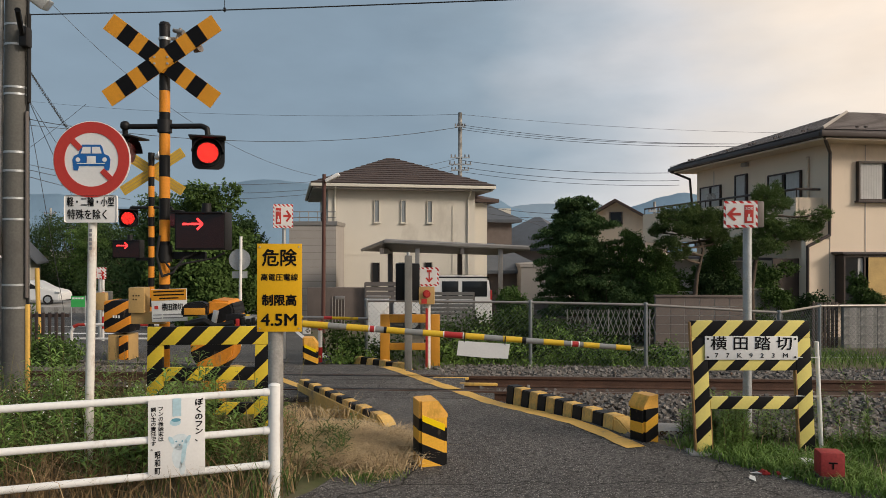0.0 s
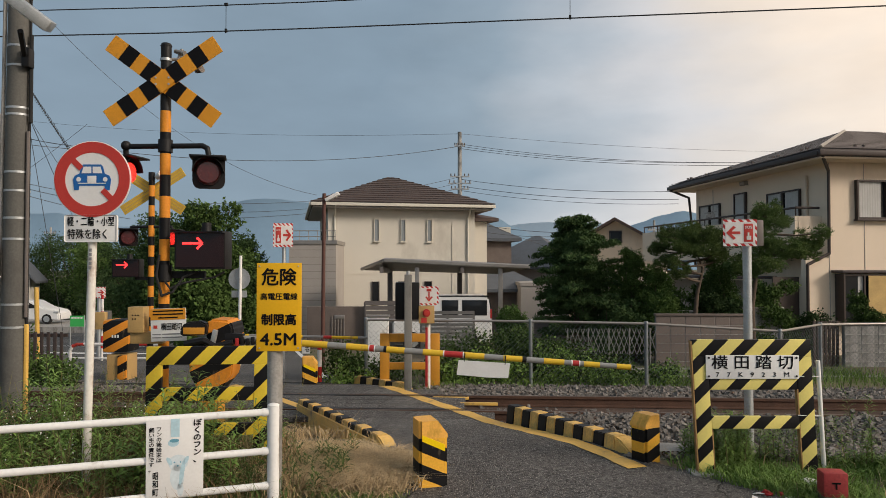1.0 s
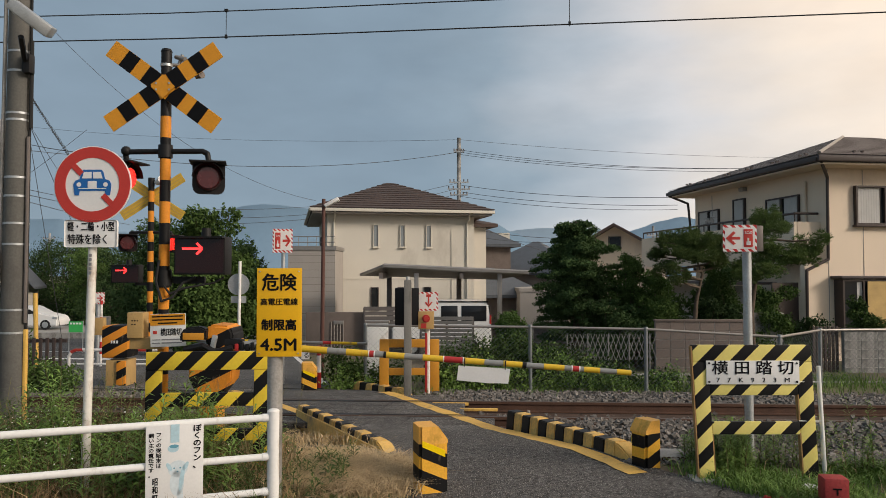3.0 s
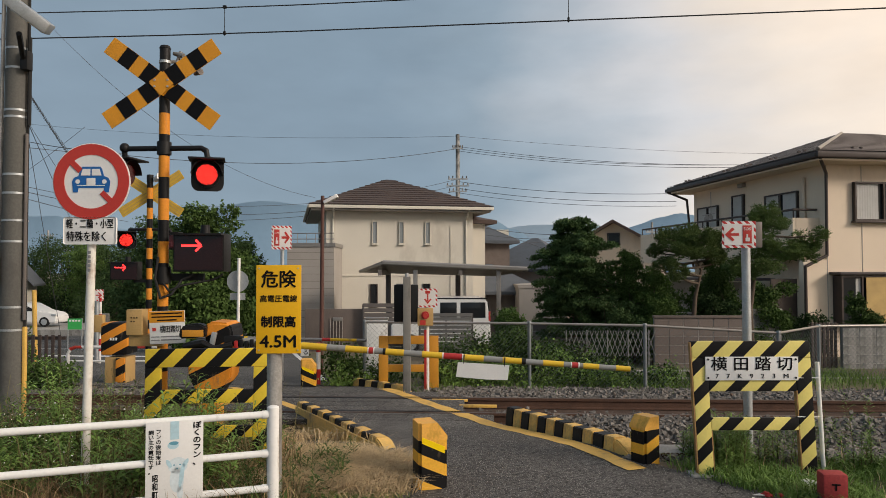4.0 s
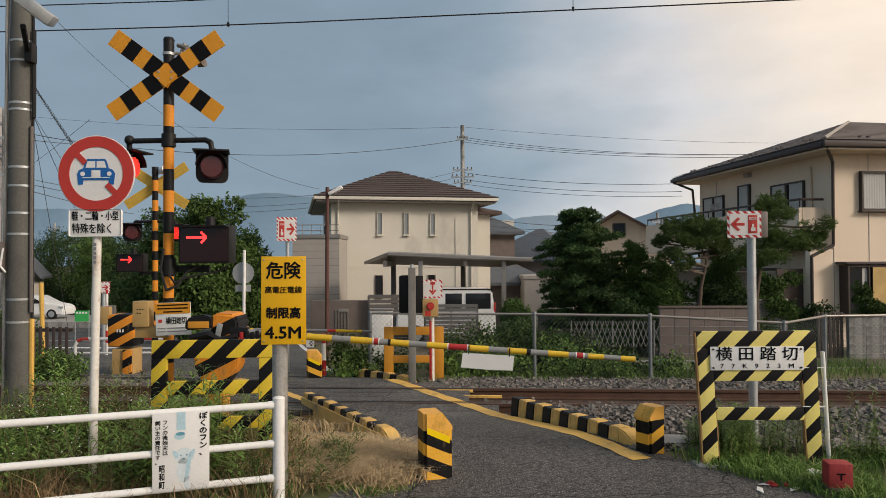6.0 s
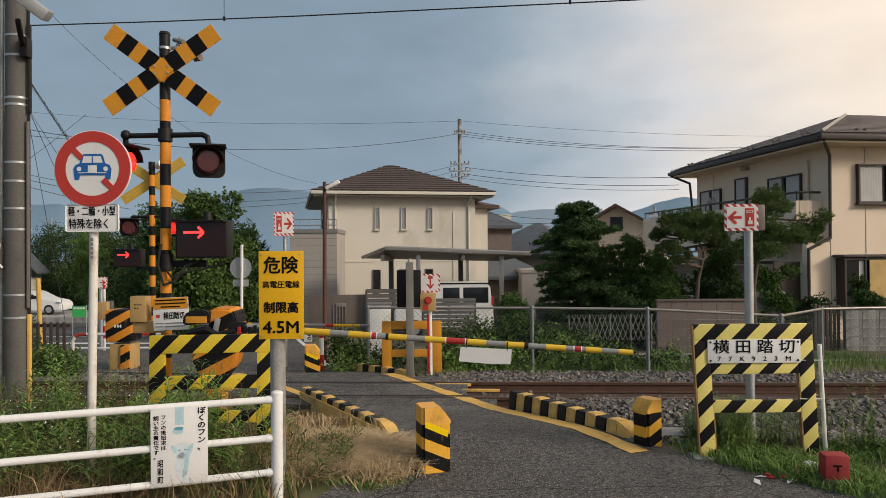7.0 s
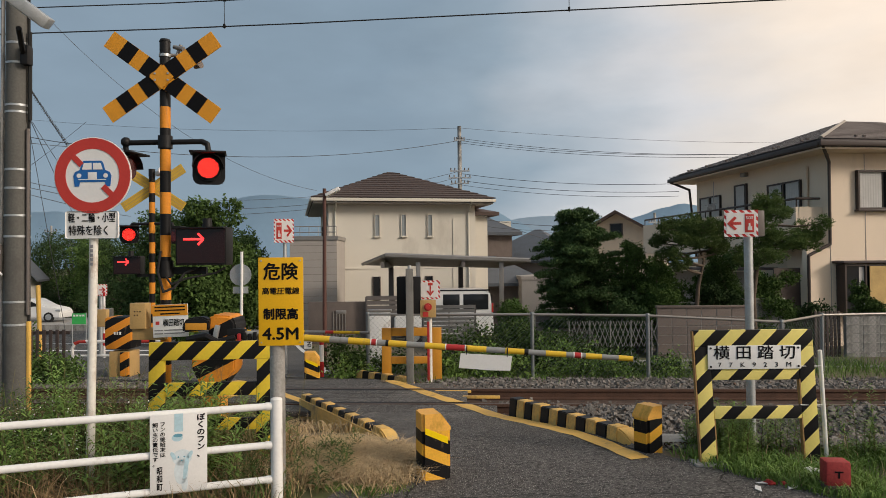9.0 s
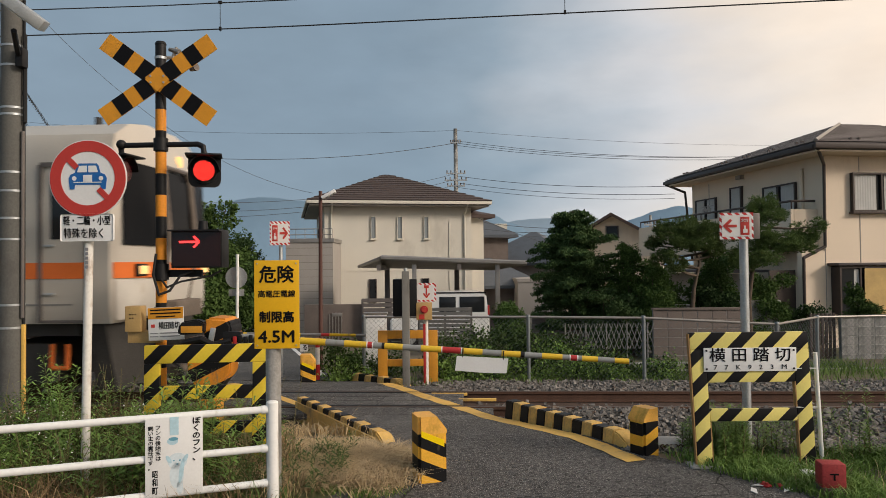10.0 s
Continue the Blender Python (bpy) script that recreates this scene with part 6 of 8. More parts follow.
def window(parent, c, w, h, face="y", frame_mat="brown", glass="glass_dark", bars=1, depth=0.08, curtain=False, sill=True, name="window"):
    """A framed window set on a wall that faces -y (or -x), with panes and a sill."""
    R = Matrix.Rotation(radians(-90), 4, "Z") if face == "x" else Matrix()
    T = Matrix.Translation(c) @ R
    fr = 0.05 if w > 0.4 else 0.028
    bm = bm_new()
    for s in (-1, 1):
        box(bm, (s * (w / 2 - fr / 2), -0.02, 0), (fr, depth, h))
        box(bm, (0, -0.02, s * (h / 2 - fr / 2)), (w - 2 * fr, depth, fr))
    for k in range(bars):
        box(bm, ((k + 1) * w / (bars + 1) - w / 2, -0.022, 0), (fr * 0.9, depth * 0.9, h - 2 * fr))
    win = part(name, bm, M[frame_mat], parent, at=T, smooth=False)
    pw = (w - 2 * fr) / (bars + 1)
    for k in range(bars + 1):
        cx = -w / 2 + fr + pw * (k + 0.5)
        part("pane", box(bm_new(), (cx, -0.012, 0), (pw - 0.02, 0.01, h - 2 * fr)), M[glass], win, smooth=False)
        if curtain:
            nf = max(3, int(pw / 0.09))
            c0, c1 = cx + pw * (-0.48 + 0.12 * (k % 2)), cx + pw * (0.34 + 0.14 * (k % 2))
            front = [(c0 + (c1 - c0) * q / (nf * 4), -0.022 - 0.005 * math.cos(q * math.pi / 2)) for q in range(nf * 4 + 1)]
            bm = prism(bm_new(), front + [(c1, -0.014), (c0, -0.014)], -h / 2 + fr, h / 2 - fr, axis="z")
            part("curtain", bm, M["curtain"], win, "pale hanging curtain")
    if sill:
        part("window_sill", box(bm_new(), (0, -0.05, -h / 2 - 0.03), (w + 0.08, depth + 0.05, 0.05), bevel=0.008), M[frame_mat], win)
    return win


M["pale_glass"] = mat("frosted_glass", (0.20, 0.23, 0.25), 0.15, var=0.1, bump=0.0, spec=0.7)


def cream_house():
    W_, D_, H_ = 6.92, 8.6, 5.95
    x0 = -5.27
    T = pose(x0, 33, -1.42, 0, 0, 12)
    h = thing("house", T, "cream plastered two-storey house with a brown hip roof", "house", "houses")
    bm = bm_new()
    box(bm, (W_ / 2, D_ / 2, H_ / 2), (W_, D_, H_))
    part("wall", bm, M["cream"], h, smooth=False)
    ze = 6.02
    part("roof", hip_roof(bm_new(), W_, D_, ze - 0.06, 1.80, 0.75, 0.25), M["roof"], h, smooth=False)
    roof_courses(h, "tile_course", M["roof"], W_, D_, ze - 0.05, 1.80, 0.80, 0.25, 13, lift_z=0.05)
    bm = bm_new()
    box(bm, (W_ / 2, -0.80, ze + 0.02), (W_ + 1.6, 0.12, 0.14), bevel=0.02)
    part("gutter", bm, M["cream"], h, "cream gutter")
    bm = bm_new()
    box(bm, (-0.80, D_ / 2, ze + 0.02), (0.12, D_ + 1.6, 0.14), bevel=0.02)
    part("gutter", bm, M["cream"], h, "cream gutter")
    part("soffit", box(bm_new(), (W_ / 2, D_ / 2, ze - 0.10), (W_ + 1.4, D_ + 1.4, 0.07)), M["tilewall"], h)
    part("trim_band", box(bm_new(), (W_ / 2, D_ / 2, 2.93), (W_ + 0.05, D_ + 0.05, 0.07)), M["cream"], h)
    for x in (2.23, 3.47, 4.72):
        window(h, (x, -0.01, 4.92), 0.25, 1.04, frame_mat="cream", glass="pale_glass", bars=0, depth=0.10)
    for x in (2.18, 3.42, 4.66):
        window(h, (x, -0.01, 2.0), 0.36, 1.08, frame_mat="brown", bars=0, depth=0.06, sill=False)
    for y, z, w_, hh in ((2.2, 4.6, 0.9, 1.6), (2.2, 1.6, 0.9, 1.7), (5.4, 4.6, 0.9, 1.0), (5.4, 1.6, 0.9, 1.2)):
        window(h, (-0.01, y, z), w_, hh, face="x", bars=1)
    for x in (0.30, W_ - 0.35):
        bm = bm_new()
        tube(bm, [(x, -0.78, ze), (x, -0.30, ze - 0.35), (x, -0.06, ze - 0.45), (x, -0.06, 0)], 0.045)
        part("downpipe", bm, M["cream"], h, "cream downpipe")
    # thin rod added for a faint wall panel joint, no pipe
    part("downpipe", rod(bm_new(), (W_ - 1.1, -0.02, 0.3), (W_ - 1.1, -0.02, 5.2), 0.02), M["cream"], h, "cream downpipe")
    # lower wing at the back
    bm = bm_new()
    box(bm, (W_ + 0.45, 3.6, 2.75), (0.9, 5.0, 5.5))
    part("wing_wall", bm, M["cream"], h, smooth=False)
    bm = bm_new()
    hip_roof(bm, 1.3, 5.0, 5.45, 0.5, 0.4, 0.2)
    bmesh.ops.translate(bm, vec=(W_ - 0.3, 1.1, 0), verts=bm.verts)
    part("wing_roof", bm, M["roof"], h, smooth=False)
    return h


cream_house()


def beige_house():
    cx, cy = 10.933, 20.5
    T = pose(cx, cy, -0.85, 0, 0, 8)
    h = thing("house", T, "beige panelled two-storey house with a dark hip roof and balcony", "house", "houses")
    W_, D_ = 8.0, 7.7
    ze = 4.823 + 0.85
    part("wall", box(bm_new(), (W_ / 2, D_ / 2, ze / 2), (W_, D_, ze)), M["beige"], h, smooth=False)
    part("roof", hip_roof(bm_new(), W_, D_, ze - 0.02, 1.43, 0.75, 1.1, 0.20), M["slate"], h, smooth=False)
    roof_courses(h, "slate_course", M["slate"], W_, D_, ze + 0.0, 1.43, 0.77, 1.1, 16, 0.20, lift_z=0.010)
    part("gutter", box(bm_new(), (W_ / 2, -0.80, ze + 0.06), (W_ + 1.66, 0.11, 0.13), bevel=0.02), M["brown"], h, "dark brown gutter")
    part("gutter", box(bm_new(), (-0.80, D_ / 2, ze + 0.06), (0.11, D_ + 1.5, 0.13), bevel=0.02), M["brown"], h, "dark brown gutter")
    part("soffit", box(bm_new(), (W_ / 2, D_ / 2, ze - 0.05), (W_ + 1.45, D_ + 1.45, 0.05)), M["beige"], h)
    # hip caps
    c = D_ / 2
    x0r = W_ / 2 - 0.55
    for a, b in (((-0.75, -0.75, ze + 0.22), (x0r, c, ze + 1.63)),):
        part("hip_cap", rod(bm_new(), a, b, 0.055, n=8), M["alu"], h, "pale metal hip cap")
    for i in range(6):
        for side in (0, 1):
            for k in (0, 0.26):
                c_, s_ = ((0.6 + 1.4 * i + k, -0.35, ze + 0.355), (0.05, 0.09, 0.05)) if side == 0 else ((-0.35, 0.4 + 1.4 * i + k, ze + 0.38), (0.09, 0.05, 0.05))
                part("snow_guard", box(bm_new(), c_, s_), M["brown"], h, smooth=False)
    # panel seams
    for x in (0.0, 1.1, 2.2, 3.3, 4.4):
        part("panel_joint", box(bm_new(), (x + 0.02, -0.004, ze / 2), (0.02, 0.012, ze - 0.2)), M["tilewall"], h, smooth=False)
    # windows at the front
    wz = 3.693 + 0.85
    window(h, (1.75, -0.03, wz), 1.85, 1.12, bars=1, curtain=True, depth=0.16)
    bz = 0.903 + 0.85
    bay = window(h, (1.14, -0.30, bz), 1.95, 1.35, bars=2, depth=0.14, name="bay_window")
    part("net_curtain", box(bm_new(), (-0.42, -0.022, 0.0), (0.16, 0.006, 1.2)), M["curtain"], bay, "pale net curtain")
    part("bay_box", box(bm_new(), (0, 0.17, -0.0), (1.93, 0.26, 1.34)), M["brown"], bay)
    part("bay_roof", box(bm_new(), (0, 0.08, 0.74), (2.15, 0.52, 0.07), bevel=0.01), M["slate"], bay)
    part("reed_blind", box(bm_new(), (0.28, -0.11, -0.02), (1.05, 0.02, 1.28)), M["blind"], bay, "straw-coloured reed blind")
    # upper windows towards the balcony
    uz = 3.628 + 0.85
    for y, w_, hh in ((2.05, 1.7, 1.2), (4.5, 0.75, 1.6), (6.6, 1.5, 1.15)):
        window(h, (-0.02, y, uz - (1.2 - hh) * 0.0 - 0.1), w_, hh, face="x", bars=1 if w_ > 1 else 0, curtain=True, sill=False)
    part("wall_lamp", box(bm_new(), (-0.08, 4.2, uz + 1.0), (0.16, 0.3, 0.14), bevel=0.03), M["alu"], h)
    # ground floor step-out with balcony above
    pz = 3.234 + 0.85
    part("balcony_wall", box(bm_new(), (-0.78, 5.6, pz - 0.60), (0.09, 10.6, 1.2)), M["beige"], h, smooth=False)
    part("balcony_wall", box(bm_new(), (-0.365, 0.33, pz - 0.60), (0.72, 0.09, 1.2)), M["beige"], h, smooth=False)
    part("balcony_floor", box(bm_new(), (-0.37, 5.6, pz - 1.15), (0.73, 10.4, 0.1)), M["tilewall"], h, smooth=False)
    rail = bm_new()
    tube(rail, [(-0.05, 0.33, pz + 0.24), (-0.78, 0.33, pz + 0.24), (-0.78, 10.8, pz + 0.24)], 0.035, 8)
    for y in np.arange(0.33, 10.9, 1.31):
        rod(rail, (-0.78, float(y), pz), (-0.78, float(y), pz + 0.24), 0.02, n=6)
    part("balcony_rail", rail, M["brown"], h, "dark brown balcony rail")
    part("ground_floor_wall", box(bm_new(), (-0.36, 0.10, (pz - 1.2) / 2), (0.72, 0.20, pz - 1.2)), M["beige"], h, smooth=False)
    part("doorway", box(bm_new(), (-1.14, 0.30, 1.17), (0.80, 0.06, 2.34)), M["brown"], h, "dark brown panel in the porch doorway")
    part("porch_wall", box(bm_new(), (-1.15, 5.3, 1.1), (0.05, 7, 2.2)), M["tilewall"], h, smooth=False)
    part("porch_roof", box(bm_new(), (-1.3, 5.4, 2.3), (1.5, 7.6, 0.08), bevel=0.01), M["slate"], h)
    bm = bm_new()
    tube(bm, [(-0.70, -0.75, ze), (-0.06, -0.12, ze - 0.35), (-0.06, -0.10, 3.0), (-0.70, -0.06, 2.68), (-0.70, -0.06, 0.0)], 0.045)
    part("downpipe", bm, M["brown"], h, "dark brown downpipe")
    part("downpipe", tube(bm_new(), [(-0.8, D_ + 0.6, ze), (-0.25, D_ + 0.1, ze - 0.35), (-0.05, D_, ze - 3)], 0.045), M["brown"], h, "dark brown downpipe")
    part("vent_pipe", rod(bm_new(), (-0.06, 0.9, uz - 0.6), (-0.06, 0.9, uz + 0.85), 0.05), M["beige"], h)
    # drying rack on the balcony
    bm = bm_new()
    for k in range(7):
        box(bm, (-0.62 + 0.02 * k, 5.2 + 0.12 * k, pz + 0.35 + 0.05 * (k % 3)), (0.02, 0.10, 0.16))
    tube(bm, [(-0.55, 5.4, uz + 0.9), (-0.55, 5.4, pz + 0.55)], 0.012, 6)
    rod(bm, (-0.62, 5.0, pz + 0.5), (-0.50, 6.1, pz + 0.5), 0.012, n=6)
    part("drying_rack", bm, M["alu"], h, "small laundry rack with pegs")
    return h


beige_house()


def plain_house(x, y, z, w, d, hgt, rz, wall, roof, label, rise=1.1, gable=False, over=0.5, wins=()):
    h = thing("house", pose(x, y, z, 0, 0, rz), label, "house", "houses")
    part("wall", box(bm_new(), (0, d / 2, hgt / 2), (w, d, hgt)), M[wall], h, smooth=False)
    if gable:
        bm = bm_new()
        prism(bm, [(-w / 2, hgt - 0.01), (w / 2, hgt - 0.01), (0, hgt + rise)], 0, d)
        part("gable_wall", bm, M[wall], h, smooth=False)
        for s in (-1, 1):
            bm = bm_new()
            prism(bm, [(0, hgt + rise + 0.16), (s * (w / 2 + over), hgt - over * rise / (w / 2) + 0.16), (s * (w / 2 + over), hgt - over * rise / (w / 2)), (0, hgt + rise)], -over, d + over)
            part("roof", bm, M[roof], h, smooth=False)
    else:
        bm = hip_roof(bm_new(), w, d, hgt, rise, over, max(0.4, w - d))
        bmesh.ops.translate(bm, vec=(-w / 2, 0, 0), verts=bm.verts)
        part("roof", bm, M[roof], h, smooth=False)
    for cx, cz, ww, hh in wins:
        window(h, (cx, -0.01, cz), ww, hh, bars=1 if ww > 0.7 else 0)
    return h


gh = plain_house(-5.43, 30, -1.4, 1.95, 2.4, 4.135, 0, "tilewall", "alu", "grey tiled flat-roofed house behind a rail", rise=0.05, over=0.05)
rb = bm_new()
for z in (4.46, 4.70):
    rod(rb, (-0.95, 0.1, z), (0.95, 0.1, z), 0.02, n=6)
for k in range(6):
    rod(rb, (-0.95 + 0.38 * k, 0.1, 4.13), (-0.95 + 0.38 * k, 0.1, 4.70), 0.014, n=6)
part("roof_rail", rb, M["alu"], gh, "thin grey roof-terrace rail")
for k in range(1, 14):
    part("tile_joint", box(bm_new(), (0, -0.001, 0.3 * k), (1.94, 0.006, 0.012)), M["block_dark"], gh, smooth=False)
plain_house(2.685, 42, -2.0, 2.6, 6, 3.294 + 2.0, 8, "block_dark", "greyroof", "low house with a grey tiled roof", rise=1.2, wins=((-0.8, 2.2, 1.2, 0.9),))
plain_house(5.056, 46, -2.2, 6.0, 6, 1.643 + 2.2, -25, "tilewall", "greyroof", "house with a blue-grey tiled roof", rise=2.1, gable=False)
plain_house(2.769, 37, -1.7, 4.4, 5, 0.510 + 1.7, 5, "block_dark", "greyroof", "low annex with a dark tiled roof", rise=1.4)
plain_house(4.856, 35, -1.6, 2.2, 5, 0.773 + 1.7, 0, "tilewall", "tilewall", "small grey flat-topped outbuilding", rise=0.05, over=0.05)
plain_house(9.541, 40, -1.8, 5.2, 7, 2.845 + 1.8, -18, "beige", "roof", "beige gabled house with a brown tiled roof", rise=1.5, gable=True, over=0.7, wins=((0.0, 5.3, 0.7, 0.6),))
plain_house(4.736, 75, -3.0, 4.5, 6, 5.799 + 3.0, 0, "cream", "cream", "distant cream block building", rise=0.05, over=0.0)
plain_house(-31.1, 52, -2.6, 2.4, 4, 1.223 + 2.6, 20, "cream", "greyroof", "distant house with a grey roof by the road", rise=1.4, gable=True)


# ---- hills and mountains far off ----
def ridge(name, dist, heights, x0, x1, base, label, material="mountain"):
    n = 160
    v, f = [], []
    for i in range(n + 1):
        u = i / n
        x = x0 + (x1 - x0) * u
        k = u * (len(heights) - 1)
        j = min(int(k), len(heights) - 2)
        s = k - j
        s = s * s * (3 - 2 * s)
        z = heights[j] * (1 - s) + heights[j + 1] * s + dist * 0.0015 * noise.noise((x * 0.006, dist, 0)) + dist * 0.0012 * noise.noise((x * 0.03, dist, 3))
        v += [(x, dist - 60, base), (x, dist, z), (x, dist + 300, base)]
    for i in range(n):
        for k in (0, 1):
            f.append((3 * i + k, 3 * i + 3 + k, 3 * i + 4 + k, 3 * i + 1 + k))
    ob = new(name, raw(name, v, f, M[material], True))
    tagged(ob, label, "mountain", kind="structure")


# no mist in the air: the ridges carry their haze as paint
ridge("backdrop_mountain", 3000, [202, 203, 204, 204, 205, 206, 207, 208, 228, 231, 196, 183, 170, 180, 200, 227, 268, 286, 288, 279, 260, 240, 231, 223, 226, 236, 232, 215, 170, 122, 101, 100, 125, 184, 217, 237, 223, 196, 182, 175, 169, 167, 168, 170, 171, 173, 174, 176, 177, 178, 179], -2500, 2500, -60, "mountain ridge far behind the town, blue haze in its colour")
ridge("backdrop_mountain_far", 3600, [196, 186, 175, 165, 159, 188, 220, 267, 272, 241, 216, 208, 228, 222, 177, 190, 210, 239, 226, 212, 198], -2500, 2500, -60, "farther mountain ridge, painted paler for haze", "mountain_far")


# ---- chain-link fence beyond the track ----
def mesh_bay(parent, a, b, z0a, z1a, z0b, z1b, pitch=0.085, r=0.0022):
    """Woven wire between two posts: two crossing sets of thin wires."""
    a, b = Vector((*a, 0)), Vector((*b, 0))
    L = (b - a).length
    H = z1a - z0a
    n = int((L + H) / pitch)
    v, f = [], []
    side = Vector((0, 0.004, 0))
    for i in range(n + 1):
        for s in (0, 1):
            u0, w0 = i * pitch - H, 0.0
            u1, w1 = i * pitch, H
            if u0 < 0:
                w0, u0 = -u0, 0.0
            if u1 > L:
                w1, u1 = H - (u1 - L), L
            if w1 <= w0:
                continue
            if s:
                u0, u1 = L - u0, L - u1
            pts = []
            for u, w in ((u0, w0), (u1, w1)):
                k = u / L
                p = a.lerp(b, k)
                p.z = (z0a + (z0b - z0a) * k) + w / H * ((z1a - z0a) + ((z1b - z0b) - (z1a - z0a)) * k)
                pts.append(p + side * (1 if s else -1))
            d = (pts[1] - pts[0]).normalized()
            e1 = d.cross(Vector((0, 1, 0))).normalized() * r
            e2 = Vector((0, r, 0))
            o = len(v)
            for p in pts:
                v += [tuple(p + e1), tuple(p - e1 * 0.5 + e2), tuple(p - e1 * 0.5 - e2)]
            f += [(o, o + 1, o + 4, o + 3), (o + 1, o + 2, o + 5, o + 4), (o + 2, o, o + 3, o + 5)]
    ob = new("wire_mesh", raw("wire_mesh", v, f, M["wire"]))
    ob.parent = parent
    tagged(ob, "woven galvanised wire", kind="stuff")


M["fence_galv"] = mat("dull_fence_steel", (0.20, 0.22, 0.23), 0.5, metal=0.5, var=0.2, scale=9, fine=60, bump=0.06)
M["wire"] = mat("galvanised_wire", (0.15, 0.165, 0.17), 0.5, metal=0.4, var=0.1, bump=0.0)
PTS = [(-1.37, 12.9, 0.84), (1.52, 12.6, 0.83), (3.46, 12.35, 0.81), (5.62, 12.1, 0.70), (6.97, 13.4, 0.71), (8.67, 13.6, 0.71), (10.52, 13.8, 0.69)]
t = thing("chain_link_fence", Matrix(), "galvanised chain-link fence with pipe top rail along the track", "fence")
POS = []
for x, y, z1 in PTS:
    POS.append((x, y, -0.36, z1))
for x, y, z0, z1 in POS:
    bm = rod(bm_new(), (x, y, z0 - 0.1), (x, y, z1), 0.032, n=10)
    rod(bm, (x, y, z1), (x, y, z1 + 0.03), 0.04, 0.03, n=10)
    part("post", bm, M["fence_galv"], t)
for p, q in zip(POS, POS[1:]):
    part("top_rail", rod(bm_new(), (*p[:2], p[3] - 0.01), (*q[:2], q[3] - 0.01), 0.022, n=8), M["alu"], t)
    mesh_bay(t, p[:2], q[:2], p[2] + 0.05, p[3], q[2] + 0.05, q[3])


# ---- walls ----
def block_wall(name, a, b, z0, rows, bw, bh, material, label, thick=0.12, cap=True):
    """A wall of concrete blocks laid in courses."""
    a, b = Vector(a), Vector(b)
    L = (b - a).length
    ang = math.atan2(b.y - a.y, b.x - a.x)
    t = thing(name, Matrix.Translation((a.x, a.y, z0)) @ Matrix.Rotation(ang, 4, "Z"), label, "wall", "garden walls")
    n = max(1, round(L / bw))
    bw = L / n
    full = mesh_of("block", box(bm_new(), (0, 0, 0), (bw - 0.012, thick, bh - 0.012), bevel=0.006), material)
    part("mortar", box(bm_new(), (L / 2, 0, rows * bh / 2), (L - 0.01, thick - 0.02, rows * bh - 0.01)), M["block"], t, smooth=False)
    for r in range(rows):
        for i in range(n):
            ob = new("block", full)
            ob.parent = t
            ob.matrix_basis = Matrix.Translation((bw * (i + 0.5), 0, bh * (r + 0.5)))
    if cap:
        part("coping", box(bm_new(), (L / 2, 0, rows * bh + 0.025), (L + 0.02, thick + 0.05, 0.05), bevel=0.01), material, t)
    return t


block_wall("block_wall", (8.821, 16.0), (8.821 + 4.2, 16.2), -0.72, 6, 0.40, 0.20, M["block"], "stained grey concrete block wall", cap=True)
block_wall("block_wall", (4.72, 16.15), (6.66, 16.05), -0.72, 7, 0.30, 0.20, M["block_dark"], "brown concrete block garden wall")
block_wall("block_wall", (4.552, 17.4), (5.941, 17.3), 0.35, 2, 0.40, 0.17, M["block"], "grey weathered concrete block wall top")
block_wall("block_wall", (7.071, 17.2), (8.049, 17.2), -0.75, 8, 0.40, 0.19, M["block"], "grey weathered concrete block wall by the porch")
block_wall("block_wall", (2.382, 19.0), (4.866, 18.6), -0.85, 6, 0.40, 0.20, M["block_dark"], "dark block wall behind the evergreen tree")
bm = box(bm_new(), (4.552, 14.6, -0.42), (1.9, 0.2, 0.30), bevel=0.02)
solid("low_footing", bm, M["concrete"], None, "low pale concrete footing behind the fence", "footing")
bm = box(bm_new(), (7.730, 13.9, -0.42), (7.0, 0.15, 0.20), bevel=0.02)
solid("low_footing", bm, M["concrete"], None, "low grey concrete footing under the wire fence", "footing")

t = thing("garden_gate", pose(8.20, 16.1, -0.72), "dark brown slatted garden gate beside the block wall", "gate")
for i in range(7):
    part("slat", box(bm_new(), (0.04 + 0.085 * i, 0, 0.66), (0.062, 0.03, 1.26), bevel=0.004), M["brown"], t)
for z in (0.15, 1.15):
    part("cross_rail", box(bm_new(), (0.29, 0.03, z), (0.58, 0.03, 0.07)), M["brown"], t)

# lattice fence behind the chain-link
M["lattice"] = mat("grey_lattice_paint", (0.21, 0.21, 0.195), 0.6, var=0.2, bump=0.05)
t = thing("lattice_fence", pose(2.489, 14.8, -0.6), "old white expanding lattice fence among vines", "fence")
for i in range(17):
    for s in (-1, 1):
        part("slat", box(bm_new(), (0.10 + 0.105 * i, 0.008 * s, 0.85), (0.013, 0.010, 0.55), Matrix.Rotation(radians(20 * s), 3, "Y")), M["lattice"], t, smooth=False)
for i in range(0, 18, 4):
    part("picket", box(bm_new(), (0.05 + 0.105 * i, -0.02, 0.55), (0.02, 0.02, 1.15)), M["lattice"], t, smooth=False)


